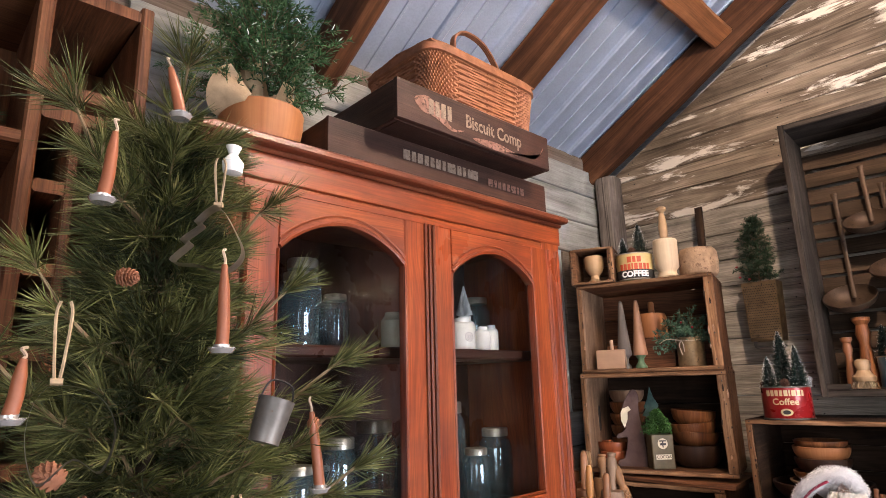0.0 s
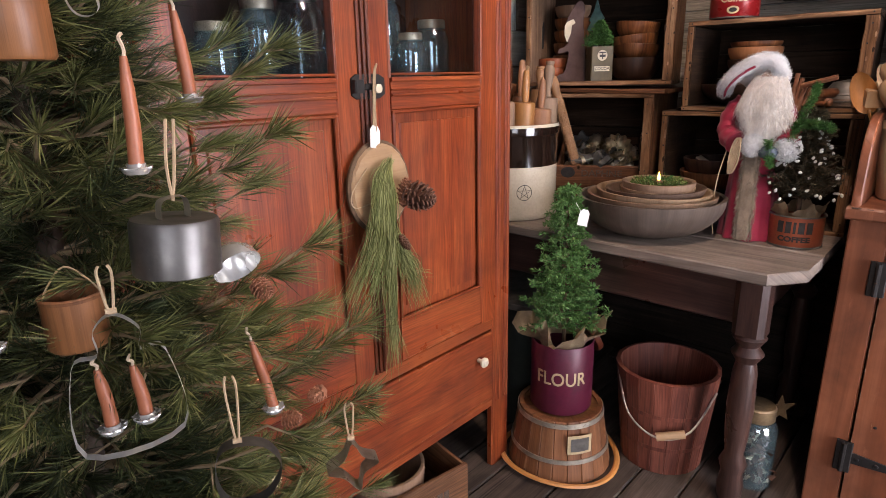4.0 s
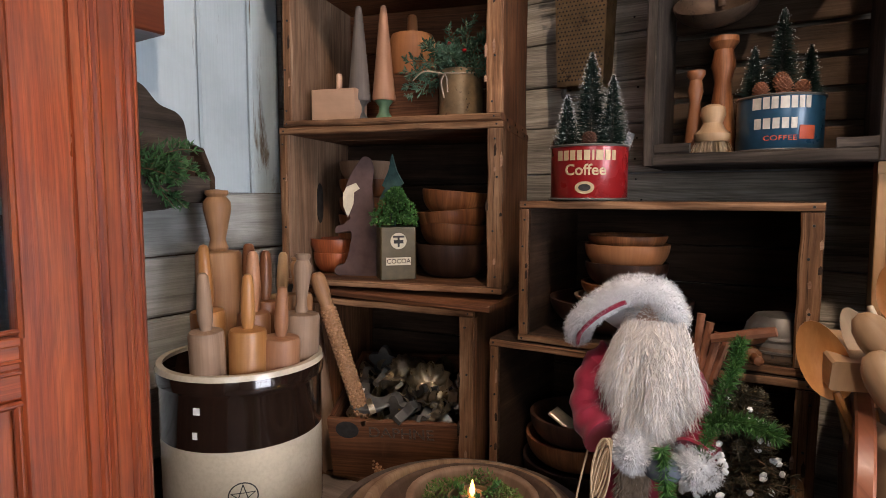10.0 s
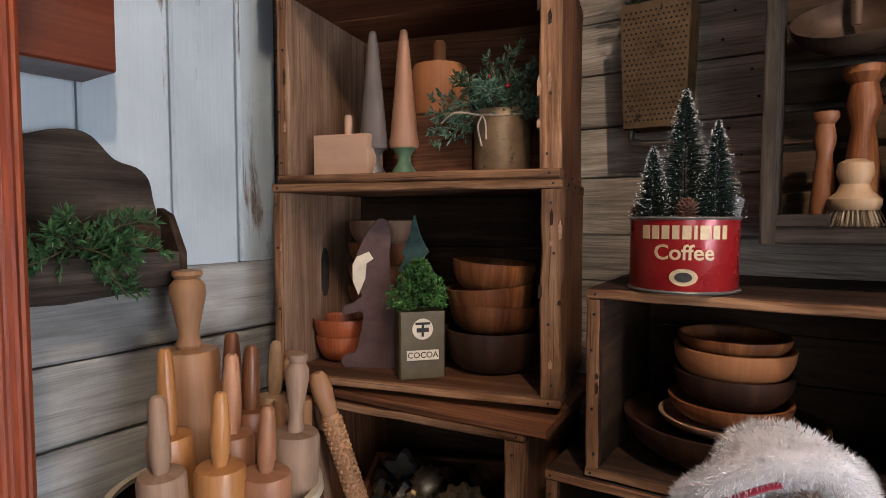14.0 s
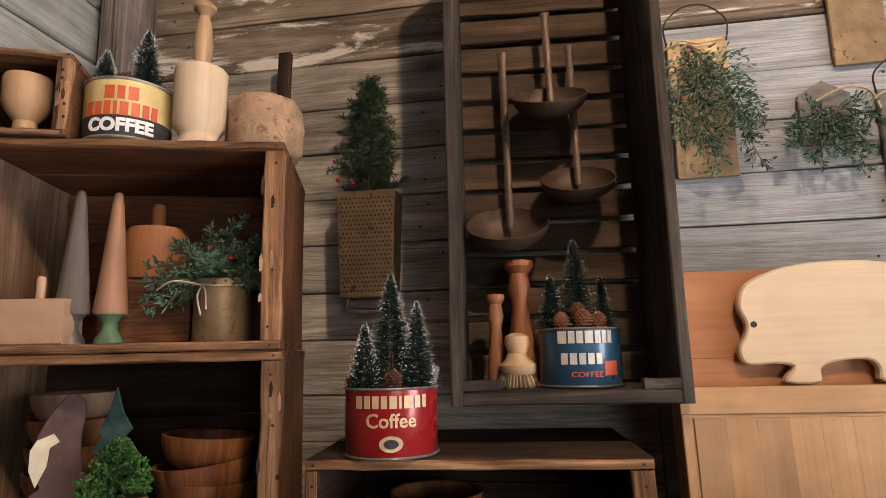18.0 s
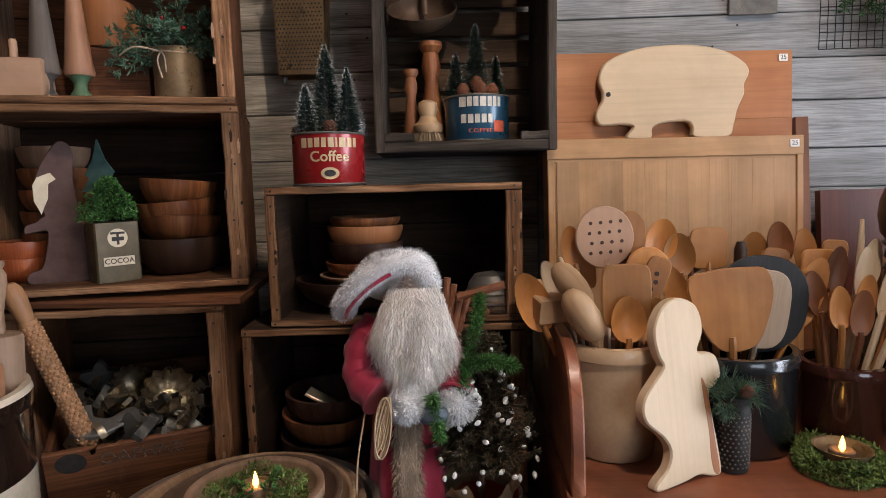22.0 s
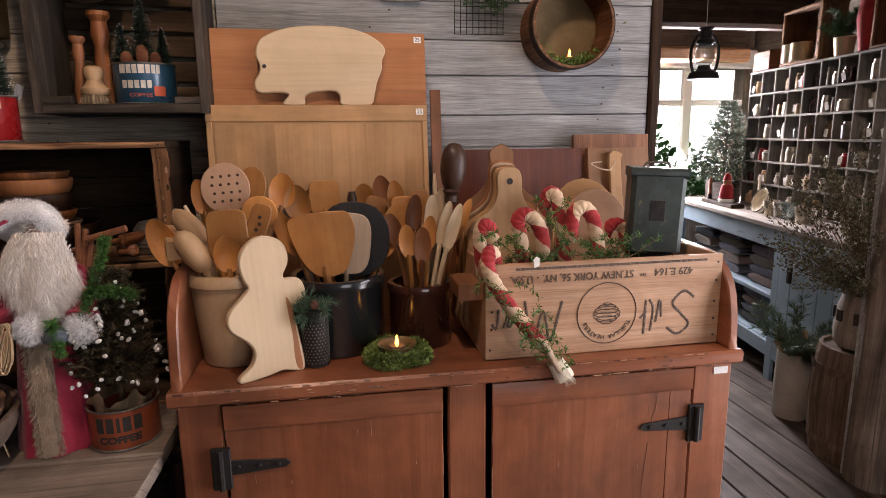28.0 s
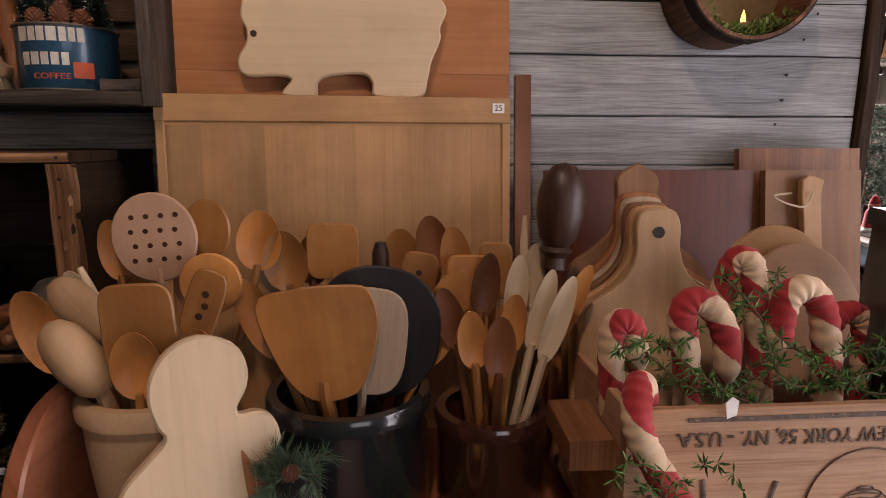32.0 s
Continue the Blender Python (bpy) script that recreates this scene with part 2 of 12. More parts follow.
def lettering(body, size, depth=0.0006, align="CENTER", bold=0.0, wide=1.0):
    """A bmesh of raised letters, standing in the x-y plane, facing +z."""
    cu = bpy.data.curves.new("letters", "FONT")
    cu.body, cu.size, cu.extrude, cu.align_x, cu.align_y, cu.offset = body, size, depth, align, "CENTER", bold
    cu.resolution_u = 3
    ob = bpy.data.objects.new("letters", cu)
    me = ob.to_mesh()
    bm = mesh_start()
    bm.from_mesh(me)
    ob.to_mesh_clear()
    bpy.data.objects.remove(ob)
    bpy.data.curves.remove(cu)
    for v in bm.verts:
        v.co.x *= wide
    return bm


def wrap(bm, r, z, ang=0.0, out=0.0):
    """Bends flat letters or bars in the x-y plane round an upright can of radius r at height z, centred on -y turned by ang."""
    if bm.faces:
        bmesh.ops.subdivide_edges(bm, edges=[e for e in bm.edges if abs(e.verts[0].co.x - e.verts[1].co.x) > r * 0.25], cuts=4, use_grid_fill=True)
    for v in bm.verts:
        a = v.co.x / r + ang
        rr = r + out + v.co.z
        v.co = Vector((rr * math.sin(a), -rr * math.cos(a), z + v.co.y))
    return bm


def bars(rows, height, gap=0.18, depth=0.0006):
    """Rows of plain blocks that stand in for a trade name: each row (y, [block widths])."""
    bm = mesh_start()
    for y, ws, h in rows:
        tot = sum(ws) + height * gap * (len(ws) - 1)
        x = -tot / 2
        for w in ws:
            box(bm, x + 0.05 * w, x + 0.95 * w, y - h / 2, y + h / 2, -0.0004, depth, ch=0.0001)
            x += w + height * gap
    return bm

# ---- materials ----
def _mat(name):
    m = bpy.data.materials.new(name)
    m.use_nodes = True
    nt = m.node_tree
    return m, nt, nt.nodes["Principled BSDF"]


def _n(nt, kind, **ins):
    nd = nt.nodes.new(kind)
    for k, v in ins.items():
        nd.inputs[k].default_value = v
    return nd


def _ramp(nt, fac, stops):
    r = nt.nodes.new("ShaderNodeValToRGB")
    e = r.color_ramp.elements
    while len(e) < len(stops):
        e.new(0.5)
    for el, (p, c) in zip(e, stops):
        el.position, el.color = p, (c[0], c[1], c[2], 1) if hasattr(c, "__len__") else (c, c, c, 1)
    nt.links.new(fac, r.inputs[0])
    return r.outputs[0]


def _mul(nt, a, b, fac=1.0, mode="MULTIPLY"):
    x = nt.nodes.new("ShaderNodeMix")
    x.data_type, x.blend_type = "RGBA", mode
    if hasattr(fac, "links"):
        nt.links.new(fac, x.inputs[0])
    else:
        x.inputs[0].default_value = fac
    for src, sock in ((a, x.inputs[6]), (b, x.inputs[7])):
        if hasattr(src, "links"):
            nt.links.new(src, sock)
        else:
            sock.default_value = (*src, 1)
    return x.outputs[2]


def _noise(nt, vec, scale, detail=4, rough=0.6, dist=0.0):
    n = nt.nodes.new("ShaderNodeTexNoise")
    n.inputs["Scale"].default_value, n.inputs["Detail"].default_value = scale, detail
    n.inputs["Roughness"].default_value, n.inputs["Distortion"].default_value = rough, dist
    nt.links.new(vec, n.inputs["Vector"])
    return n.outputs[0]


def _map(nt, vec, sx, sy, sz, loc=None):
    mp = nt.nodes.new("ShaderNodeMapping")
    mp.inputs["Scale"].default_value = (sx, sy, sz)
    nt.links.new(vec, mp.inputs["Vector"])
    if loc is not None:
        nt.links.new(loc, mp.inputs["Location"])
    return mp.outputs[0]


def _bump(nt, bsdf, h, strength, dist=0.002):
    b = nt.nodes.new("ShaderNodeBump")
    b.inputs["Strength"].default_value, b.inputs["Distance"].default_value = strength, dist
    nt.links.new(h, b.inputs["Height"])
    nt.links.new(b.outputs[0], bsdf.inputs["Normal"])


def _tone(nt, col, amount=0.16):
    """Each object a little lighter or darker than its neighbours."""
    oi = nt.nodes.new("ShaderNodeObjectInfo")
    mr = nt.nodes.new("ShaderNodeMapRange")
    mr.inputs["To Min"].default_value, mr.inputs["To Max"].default_value = 1 - amount, 1 + amount
    nt.links.new(oi.outputs["Random"], mr.inputs["Value"])
    return _mul(nt, col, mr.outputs[0])


def wood(name, dark, mid, light, rough=0.55, g=1.0, bump=0.35, stain=0.35, tone=0.14, paint=None, cover=0.5, spec=0.4, soft=0.03, scuff=0.0, streak=0.6, crack=0.0, knots=0.0, ring=0.0, ringf=430.0, coat=0.0):
    """Wood with its grain along u. paint: a colour that lies over it and has worn off in streaks; cover is how much is left."""
    m, nt, b = _mat(name)
    tc = nt.nodes.new("ShaderNodeTexCoord")
    oi = nt.nodes.new("ShaderNodeObjectInfo")
    cx = nt.nodes.new("ShaderNodeCombineXYZ")
    sc = nt.nodes.new("ShaderNodeMath")
    sc.operation = "MULTIPLY"
    sc.inputs[1].default_value = 37.0
    nt.links.new(oi.outputs["Random"], sc.inputs[0])
    for i in range(3):
        nt.links.new(sc.outputs[0], cx.inputs[i])
    off = cx.outputs[0]
    broad = _noise(nt, _map(nt, tc.outputs["UV"], 2.2 * g, 26 * g, 1, off), 1.0, 5, 0.62, 0.8)
    fine = _noise(nt, _map(nt, tc.outputs["UV"], 9 * g, 330 * g, 1, off), 1.0, 3, 0.65, 0.2)
    blot = _noise(nt, tc.outputs["Object"], 5.0, 5, 0.6, 0.3)
    col = _ramp(nt, broad, [(0.5 - 0.17 - soft, dark), (0.5, mid), (0.5 + 0.17 + soft, light)])
    col = _mul(nt, col, _ramp(nt, fine, [(0.36, 0.55), (0.56, 1.0)]), streak)
    col = _mul(nt, col, _ramp(nt, blot, [(0.3, 1 - stain), (0.62, 1.0)]))
    deep = tuple(v * 0.4 for v in dark)
    if ring:
        sx = nt.nodes.new("ShaderNodeSeparateXYZ")
        nt.links.new(_map(nt, tc.outputs["UV"], 1, 1, 1, off), sx.inputs[0])
        bend = nt.nodes.new("ShaderNodeMath")
        bend.operation = "MULTIPLY"
        bend.inputs[1].default_value = 62.0
        nt.links.new(_noise(nt, _map(nt, tc.outputs["UV"], 1.5 * g, 8 * g, 1, off), 1.0, 2, 0.45), bend.inputs[0])
        ph = nt.nodes.new("ShaderNodeMath")
        ph.operation = "MULTIPLY_ADD"
        ph.inputs[1].default_value = ringf
        nt.links.new(sx.outputs[1], ph.inputs[0])
        nt.links.new(bend.outputs[0], ph.inputs[2])
        wv = nt.nodes.new("ShaderNodeMath")
        wv.operation = "SINE"
        nt.links.new(ph.outputs[0], wv.inputs[0])
        half = nt.nodes.new("ShaderNodeMath")
        half.operation = "MULTIPLY_ADD"
        half.inputs[1].default_value, half.inputs[2].default_value = 0.5, 0.5
        nt.links.new(wv.outputs[0], half.inputs[0])
        col = _mul(nt, col, _ramp(nt, half.outputs[0], [(0.0, 1 - ring), (0.45, 1.0), (0.85, 1.0), (1.0, 1 - ring * 0.6)]), _ramp(nt, blot, [(0.3, 0.5), (0.7, 1.0)]))
    if crack:
        cm = _ramp(nt, _noise(nt, _map(nt, tc.outputs["UV"], 2.4 * g, 130 * g, 1, off), 1.0, 4, 0.6, 0.3), [(0.60, 0.0), (0.67, crack)])
        col = _mul(nt, col, deep, cm, "MIX")
    if knots:
        vo = nt.nodes.new("ShaderNodeTexVoronoi")
        vo.inputs["Scale"].default_value = 1.0
        nt.links.new(_map(nt, tc.outputs["UV"], 3.2 * g, 8.5 * g, 1, off), vo.inputs["Vector"])
        kd = nt.nodes.new("ShaderNodeMath")
        kd.operation = "ADD"
        pick = nt.nodes.new("ShaderNodeSeparateColor")
        nt.links.new(vo.outputs["Color"], pick.inputs[0])
        nt.links.new(vo.outputs["Distance"], kd.inputs[0])
        nt.links.new(_ramp(nt, pick.outputs[0], [(0.30, 0.0), (0.34, 1.0)]), kd.inputs[1])
        col = _mul(nt, col, deep, _ramp(nt, kd.outputs[0], [(0.05, knots), (0.12, knots * 0.35), (0.2, 0.0)]), "MIX")
    if paint is not None:
        wear = _noise(nt, _map(nt, tc.outputs["UV"], 3.5 * g, 20 * g, 1, off), 1.0, 8, 0.68, 0.4)
        wm = _ramp(nt, wear, [(cover - 0.03, 1.0), (cover + 0.03, 0.0)])
        pc = _mul(nt, paint, _ramp(nt, blot, [(0.25, 0.78), (0.65, 1.0)]))
        pc = _mul(nt, pc, _ramp(nt, fine, [(0.3, 0.82), (0.6, 1.0)]), 0.3)
        col = _mul(nt, col, pc, wm, "MIX")
    if scuff:
        sm = _ramp(nt, _noise(nt, _map(nt, tc.outputs["Object"], 14, 14, 3), 1.0, 7, 0.7), [(0.62, 0.0), (0.72, scuff)])
        col = _mul(nt, col, light, sm, "MIX")
    col = _tone(nt, col, tone)
    nt.links.new(col, b.inputs["Base Color"])
    nt.links.new(_ramp(nt, blot, [(0.3, min(1, rough + 0.14)), (0.7, max(0.1, rough - 0.1))]), b.inputs["Roughness"])
    b.inputs["Specular IOR Level"].default_value = spec
    b.inputs["Coat Weight"].default_value, b.inputs["Coat Roughness"].default_value = coat, 0.22
    hgt = _mul(nt, fine, broad, 0.35, "MIX")
    _bump(nt, b, hgt, bump, 0.0015)
    return m


def surface(name, col, rough=0.5, metal=0.0, var=0.25, scale=12.0, bump=0.1, spots=None, spec=0.5, coat=0.0, tone=0.0, fine=140.0, sheen=0.0):
    """Paint, clay, metal, cloth: one colour with blotches and fine grain. spots: (colour, amount) of wear or rust."""
    m, nt, b = _mat(name)
    tc = nt.nodes.new("ShaderNodeTexCoord")
    big = _noise(nt, tc.outputs["Object"], scale, 5, 0.62, 0.2)
    small = _noise(nt, tc.outputs["Object"], fine, 3, 0.6)
    c = _mul(nt, col, _ramp(nt, big, [(0.3, 1 - var), (0.68, 1.0 + var * 0.35)]))
    c = _mul(nt, c, _ramp(nt, small, [(0.3, 0.86), (0.6, 1.0)]), 0.7)
    if spots:
        sm = _ramp(nt, _noise(nt, tc.outputs["Object"], scale * 2.6, 8, 0.72), [(1 - spots[1] - 0.02, 0.0), (1 - spots[1] + 0.03, 1.0)])
        c = _mul(nt, c, spots[0], sm, "MIX")
    if tone:
        c = _tone(nt, c, tone)
    nt.links.new(c, b.inputs["Base Color"])
    nt.links.new(_ramp(nt, big, [(0.3, min(1, rough * 1.25)), (0.7, rough * 0.85)]), b.inputs["Roughness"])
    b.inputs["Metallic"].default_value = metal
    b.inputs["Specular IOR Level"].default_value = spec
    b.inputs["Coat Weight"].default_value = coat
    b.inputs["Coat Roughness"].default_value = 0.06
    b.inputs["Sheen Weight"].default_value = sheen
    if bump:
        _bump(nt, b, _mul(nt, small, big, 0.4, "MIX"), bump, 0.0012)
    return m


def leafy(name, c1, c2, c3, rough=0.6):
    m, nt, b = _mat(name)
    ge = nt.nodes.new("ShaderNodeNewGeometry")
    tc = nt.nodes.new("ShaderNodeTexCoord")
    c = _ramp(nt, ge.outputs["Random Per Island"], [(0.0, c1), (0.55, c2), (1.0, c3)])
    c = _mul(nt, c, _ramp(nt, _noise(nt, tc.outputs["Object"], 9, 3), [(0.3, 0.6), (0.65, 1.0)]))
    nt.links.new(c, b.inputs["Base Color"])
    b.inputs["Roughness"].default_value = rough
    b.inputs["Specular IOR Level"].default_value = 0.3
    return m


def glowing(name, col, strength):
    m, nt, b = _mat(name)
    b.inputs["Base Color"].default_value = (*col, 1)
    b.inputs["Emission Color"].default_value = (*col, 1)
    b.inputs["Emission Strength"].default_value = strength
    return m


def clear_glass(name, tint=(1, 1, 1), rough=0.02, pane=False, gloss=0.045, body=None):
    m, nt, b = _mat(name)
    if pane:
        out = nt.nodes["Material Output"]
        tr = _n(nt, "ShaderNodeBsdfTransparent", Color=(*tint, 1))
        gl = _n(nt, "ShaderNodeBsdfGlossy", Roughness=rough)
        fr = _n(nt, "ShaderNodeLayerWeight", Blend=0.5)
        pw = nt.nodes.new("ShaderNodeMath")
        pw.operation = "POWER"
        pw.inputs[1].default_value = 4.0
        nt.links.new(fr.outputs["Facing"], pw.inputs[0])
        ad = nt.nodes.new("ShaderNodeMath")
        ad.operation = "MULTIPLY_ADD"
        ad.inputs[1].default_value, ad.inputs[2].default_value = 0.28, gloss
        nt.links.new(pw.outputs[0], ad.inputs[0])
        mx = nt.nodes.new("ShaderNodeMixShader")
        nt.links.new(ad.outputs[0], mx.inputs[0])
        nt.links.new(tr.outputs[0], mx.inputs[1])
        nt.links.new(gl.outputs[0], mx.inputs[2])
        if body:
            df = _n(nt, "ShaderNodeBsdfDiffuse", Color=(*body, 1))
            mb = nt.nodes.new("ShaderNodeMixShader")
            mb.inputs[0].default_value = 0.055
            nt.links.new(tr.outputs[0], mb.inputs[1])
            nt.links.new(df.outputs[0], mb.inputs[2])
            nt.links.new(mb.outputs[0], mx.inputs[1])
        nt.links.new(mx.outputs[0], out.inputs[0])
        return m
    b.inputs["Base Color"].default_value = (*tint, 1)
    b.inputs["Transmission Weight"].default_value = 1.0
    b.inputs["Roughness"].default_value = rough
    b.inputs["IOR"].default_value = 1.3
    return m


W_OAK = wood("oak_red_varnish", (0.19, 0.030, 0.010), (0.31, 0.061, 0.017), (0.43, 0.108, 0.031), 0.34, 1.0, 0.22, 0.42, 0.09, spec=0.5, streak=0.62, soft=0.05, crack=0.28, ring=0.27, ringf=390.0, coat=0.2)
# cupboard inside: the oak is darkened to carry the shade behind the glass
W_OAK_INSIDE = wood("oak_inside_shaded", (0.030, 0.009, 0.006), (0.058, 0.019, 0.011), (0.085, 0.030, 0.017), 0.3, 1.0, 0.25, 0.3, 0.06, spec=0.5, crack=0.35)
W_OAKC = wood("oak_moulding_varnish", (0.09, 0.02, 0.009), (0.17, 0.042, 0.017), (0.24, 0.065, 0.026), 0.34, 1.0, 0.25, 0.3, 0.06, spec=0.5, crack=0.35)
W_GREY = wood("weathered_plank", (0.24, 0.243, 0.242), (0.365, 0.374, 0.378), (0.48, 0.497, 0.512), 0.85, 1.2, 0.8, 0.30, 0.10, spec=0.15, crack=0.45, knots=0.6, streak=0.68, soft=0.06, ring=0.2, ringf=560.0)
W_GREY_WARM = wood("weathered_plank_warm_lit", (0.19, 0.168, 0.135), (0.44, 0.392, 0.318), (0.64, 0.572, 0.475), 0.85, 1.2, 0.85, 0.42, 0.2, spec=0.15, crack=0.6, knots=0.65, streak=0.6, ring=0.26, ringf=480.0)
W_GABLE = wood("gable_plank", (0.09, 0.068, 0.048), (0.21, 0.165, 0.12), (0.4, 0.325, 0.245), 0.85, 0.8, 0.8, 0.45, 0.22, paint=(0.70, 0.65, 0.57), cover=0.43, spec=0.15, crack=0.6, knots=0.5)
W_WHITE = wood("peeling_white_board", (0.12, 0.10, 0.08), (0.22, 0.19, 0.155), (0.30, 0.265, 0.22), 0.7, 0.7, 0.25, 0.3, 0.06, paint=(0.43, 0.53, 0.575), cover=0.60, spec=0.25, crack=0.7, knots=0.3)
W_PALE = wood("pale_wall_plank", (0.22, 0.225, 0.205), (0.335, 0.345, 0.325), (0.43, 0.445, 0.425), 0.8, 1.2, 0.45, 0.4, 0.12, spec=0.2, crack=0.4, knots=0.5, streak=0.4, soft=0.06)
W_CRATE = wood("crate_board", (0.085, 0.034, 0.013), (0.185, 0.080, 0.035), (0.300, 0.145, 0.066), 0.66, 0.9, 0.7, 0.5, 0.2, spec=0.28, crack=0.6, knots=0.5, ring=0.35, ringf=420.0, scuff=0.25)
W_EDGE = wood("crate_worn_edge", (0.085, 0.036, 0.015), (0.27, 0.135, 0.064), (0.47, 0.275, 0.15), 0.75, 1.6, 0.9, 0.55, 0.25, spec=0.2, crack=0.85, knots=0.4, scuff=0.5)
W_CRATER = wood("crate_board_reddish", (0.085, 0.030, 0.012), (0.190, 0.073, 0.030), (0.290, 0.121, 0.052), 0.62, 0.9, 0.6, 0.45, 0.18, spec=0.28, crack=0.6, knots=0.5, ring=0.35, ringf=420.0, scuff=0.2)
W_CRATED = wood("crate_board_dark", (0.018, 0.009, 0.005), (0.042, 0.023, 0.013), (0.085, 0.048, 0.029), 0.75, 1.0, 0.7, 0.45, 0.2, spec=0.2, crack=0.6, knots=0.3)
W_CRATEG = wood("crate_board_grey", (0.018, 0.013, 0.010), (0.046, 0.036, 0.028), (0.105, 0.084, 0.067), 0.8, 1.0, 0.8, 0.45, 0.2, spec=0.2, crack=0.7, knots=0.4)
W_BROWN = wood("dresser_brown_paint", (0.165, 0.050, 0.021), (0.275, 0.092, 0.042), (0.375, 0.145, 0.075), 0.38, 0.5, 0.22, 0.52, 0.06, spec=0.45, scuff=0.6, streak=0.18, soft=0.10, crack=0.22, ring=0.03)
W_TABLE = wood("table_grey_brown", (0.135, 0.105, 0.083), (0.24, 0.193, 0.156), (0.34, 0.285, 0.238), 0.55, 0.8, 0.4, 0.42, 0.12, spec=0.32, crack=0.55, knots=0.4, ring=0.08, streak=0.3, soft=0.07, scuff=0.3)
W_TABLED = wood("table_apron_dark", (0.030, 0.015, 0.012), (0.062, 0.031, 0.024), (0.105, 0.054, 0.040), 0.36, 0.8, 0.4, 0.4, 0.1, spec=0.45, scuff=0.15, coat=0.2)
W_MAPLE = wood("maple_board", (0.36, 0.19, 0.076), (0.46, 0.262, 0.12), (0.54, 0.328, 0.168), 0.48, 0.5, 0.1, 0.36, 0.13, spec=0.35, streak=0.18, soft=0.1, ring=0.04)
W_ORANGE = wood("warm_board", (0.29, 0.108, 0.039), (0.39, 0.158, 0.059), (0.46, 0.205, 0.088), 0.5, 0.5, 0.12, 0.2, 0.06, spec=0.35, streak=0.25, soft=0.1, ring=0.06)
W_PINE = wood("pale_pine", (0.56, 0.425, 0.272), (0.605, 0.47, 0.312), (0.65, 0.52, 0.36), 0.5, 0.45, 0.08, 0.2, 0.04, spec=0.3, streak=0.1, soft=0.12, crack=0.12, knots=0.4, ring=0.035, ringf=200.0)
W_SPOON = wood("spoon_wood", (0.34, 0.125, 0.030), (0.48, 0.205, 0.056), (0.60, 0.30, 0.10), 0.38, 0.5, 0.06, 0.45, 0.36, spec=0.4, streak=0.08, soft=0.14, scuff=0.2)
W_SPOOND = wood("spoon_wood_dark", (0.115, 0.038, 0.016), (0.20, 0.076, 0.030), (0.29, 0.122, 0.052), 0.4, 0.6, 0.08, 0.4, 0.3, spec=0.4, streak=0.1, soft=0.14)
W_MASH = wood("masher_wood", (0.22, 0.105, 0.045), (0.33, 0.172, 0.08), (0.44, 0.255, 0.13), 0.5, 0.8, 0.15, 0.3, 0.25, spec=0.35, streak=0.2, soft=0.12)
W_BOWL = wood("bowl_wood", (0.08, 0.025, 0.009), (0.215, 0.077, 0.027), (0.38, 0.16, 0.06), 0.4, 1.2, 0.25, 0.35, 0.35, spec=0.4)
W_BOWLD = wood("bowl_wood_dark", (0.022, 0.010, 0.006), (0.05, 0.022, 0.012), (0.085, 0.04, 0.022), 0.45, 1.4, 0.25, 0.35, 0.2, spec=0.4)
W_DOUGH = wood("dough_bowl_wood", (0.088, 0.062, 0.047), (0.135, 0.100, 0.077), (0.20, 0.152, 0.12), 0.5, 0.9, 0.25, 0.45, 0.15, spec=0.3, crack=0.15, streak=0.2, soft=0.1)
W_DOUGHL = wood("dough_bowl_light", (0.215, 0.125, 0.072), (0.31, 0.19, 0.118), (0.40, 0.262, 0.17), 0.6, 0.9, 0.25, 0.35, 0.18, spec=0.28, streak=0.2, soft=0.1)
W_MAHOG = wood("mahogany_board", (0.065, 0.014, 0.006), (0.118, 0.027, 0.011), (0.165, 0.043, 0.019), 0.34, 0.7, 0.15, 0.4, 0.08, spec=0.45, ring=0.12, streak=0.3, soft=0.08, scuff=0.2)
W_FLOOR = wood("floor_plank", (0.034, 0.026, 0.020), (0.082, 0.060, 0.046), (0.145, 0.112, 0.088), 0.6, 0.7, 0.5, 0.4, 0.18, spec=0.3, crack=0.7, knots=0.5)
W_SLAT = wood("crate_slat", (0.030, 0.018, 0.010), (0.070, 0.043, 0.025), (0.125, 0.08, 0.049), 0.75, 1.0, 0.7, 0.45, 0.2, spec=0.2, crack=0.5)
W_PALEW = wood("pale_grey_wood", (0.30, 0.215, 0.14), (0.42, 0.31, 0.215), (0.52, 0.40, 0.29), 0.5, 0.6, 0.15, 0.2, 0.05, spec=0.35, streak=0.2)
W_RAFTER = wood("rafter", (0.045, 0.017, 0.008), (0.100, 0.040, 0.017), (0.170, 0.074, 0.032), 0.75, 0.7, 0.7, 0.45, 0.15, spec=0.2, crack=0.6, knots=0.5)
W_BOX = wood("dark_stencilled_box", (0.022, 0.009, 0.006), (0.043, 0.018, 0.012), (0.072, 0.033, 0.021), 0.6, 0.9, 0.5, 0.4, 0.1, spec=0.3, crack=0.4)
W_SILK = wood("shipping_box_pine", (0.36, 0.188, 0.102), (0.51, 0.30, 0.178), (0.61, 0.40, 0.26), 0.62, 1.0, 0.35, 0.34, 0.06, spec=0.28, crack=0.35, knots=0.3, streak=0.42, ring=0.06, ringf=700.0, soft=0.06)
W_BLUE = wood("blue_counter_paint", (0.15, 0.17, 0.18), (0.26, 0.28, 0.29), (0.36, 0.38, 0.38), 0.6, 0.8, 0.4, 0.3, 0.06, paint=(0.32, 0.46, 0.56), cover=0.64, spec=0.3)
W_SCAR = wood("bare_wood_scar", (0.26, 0.13, 0.07), (0.38, 0.21, 0.125), (0.48, 0.30, 0.19), 0.7, 1.0, 0.3)
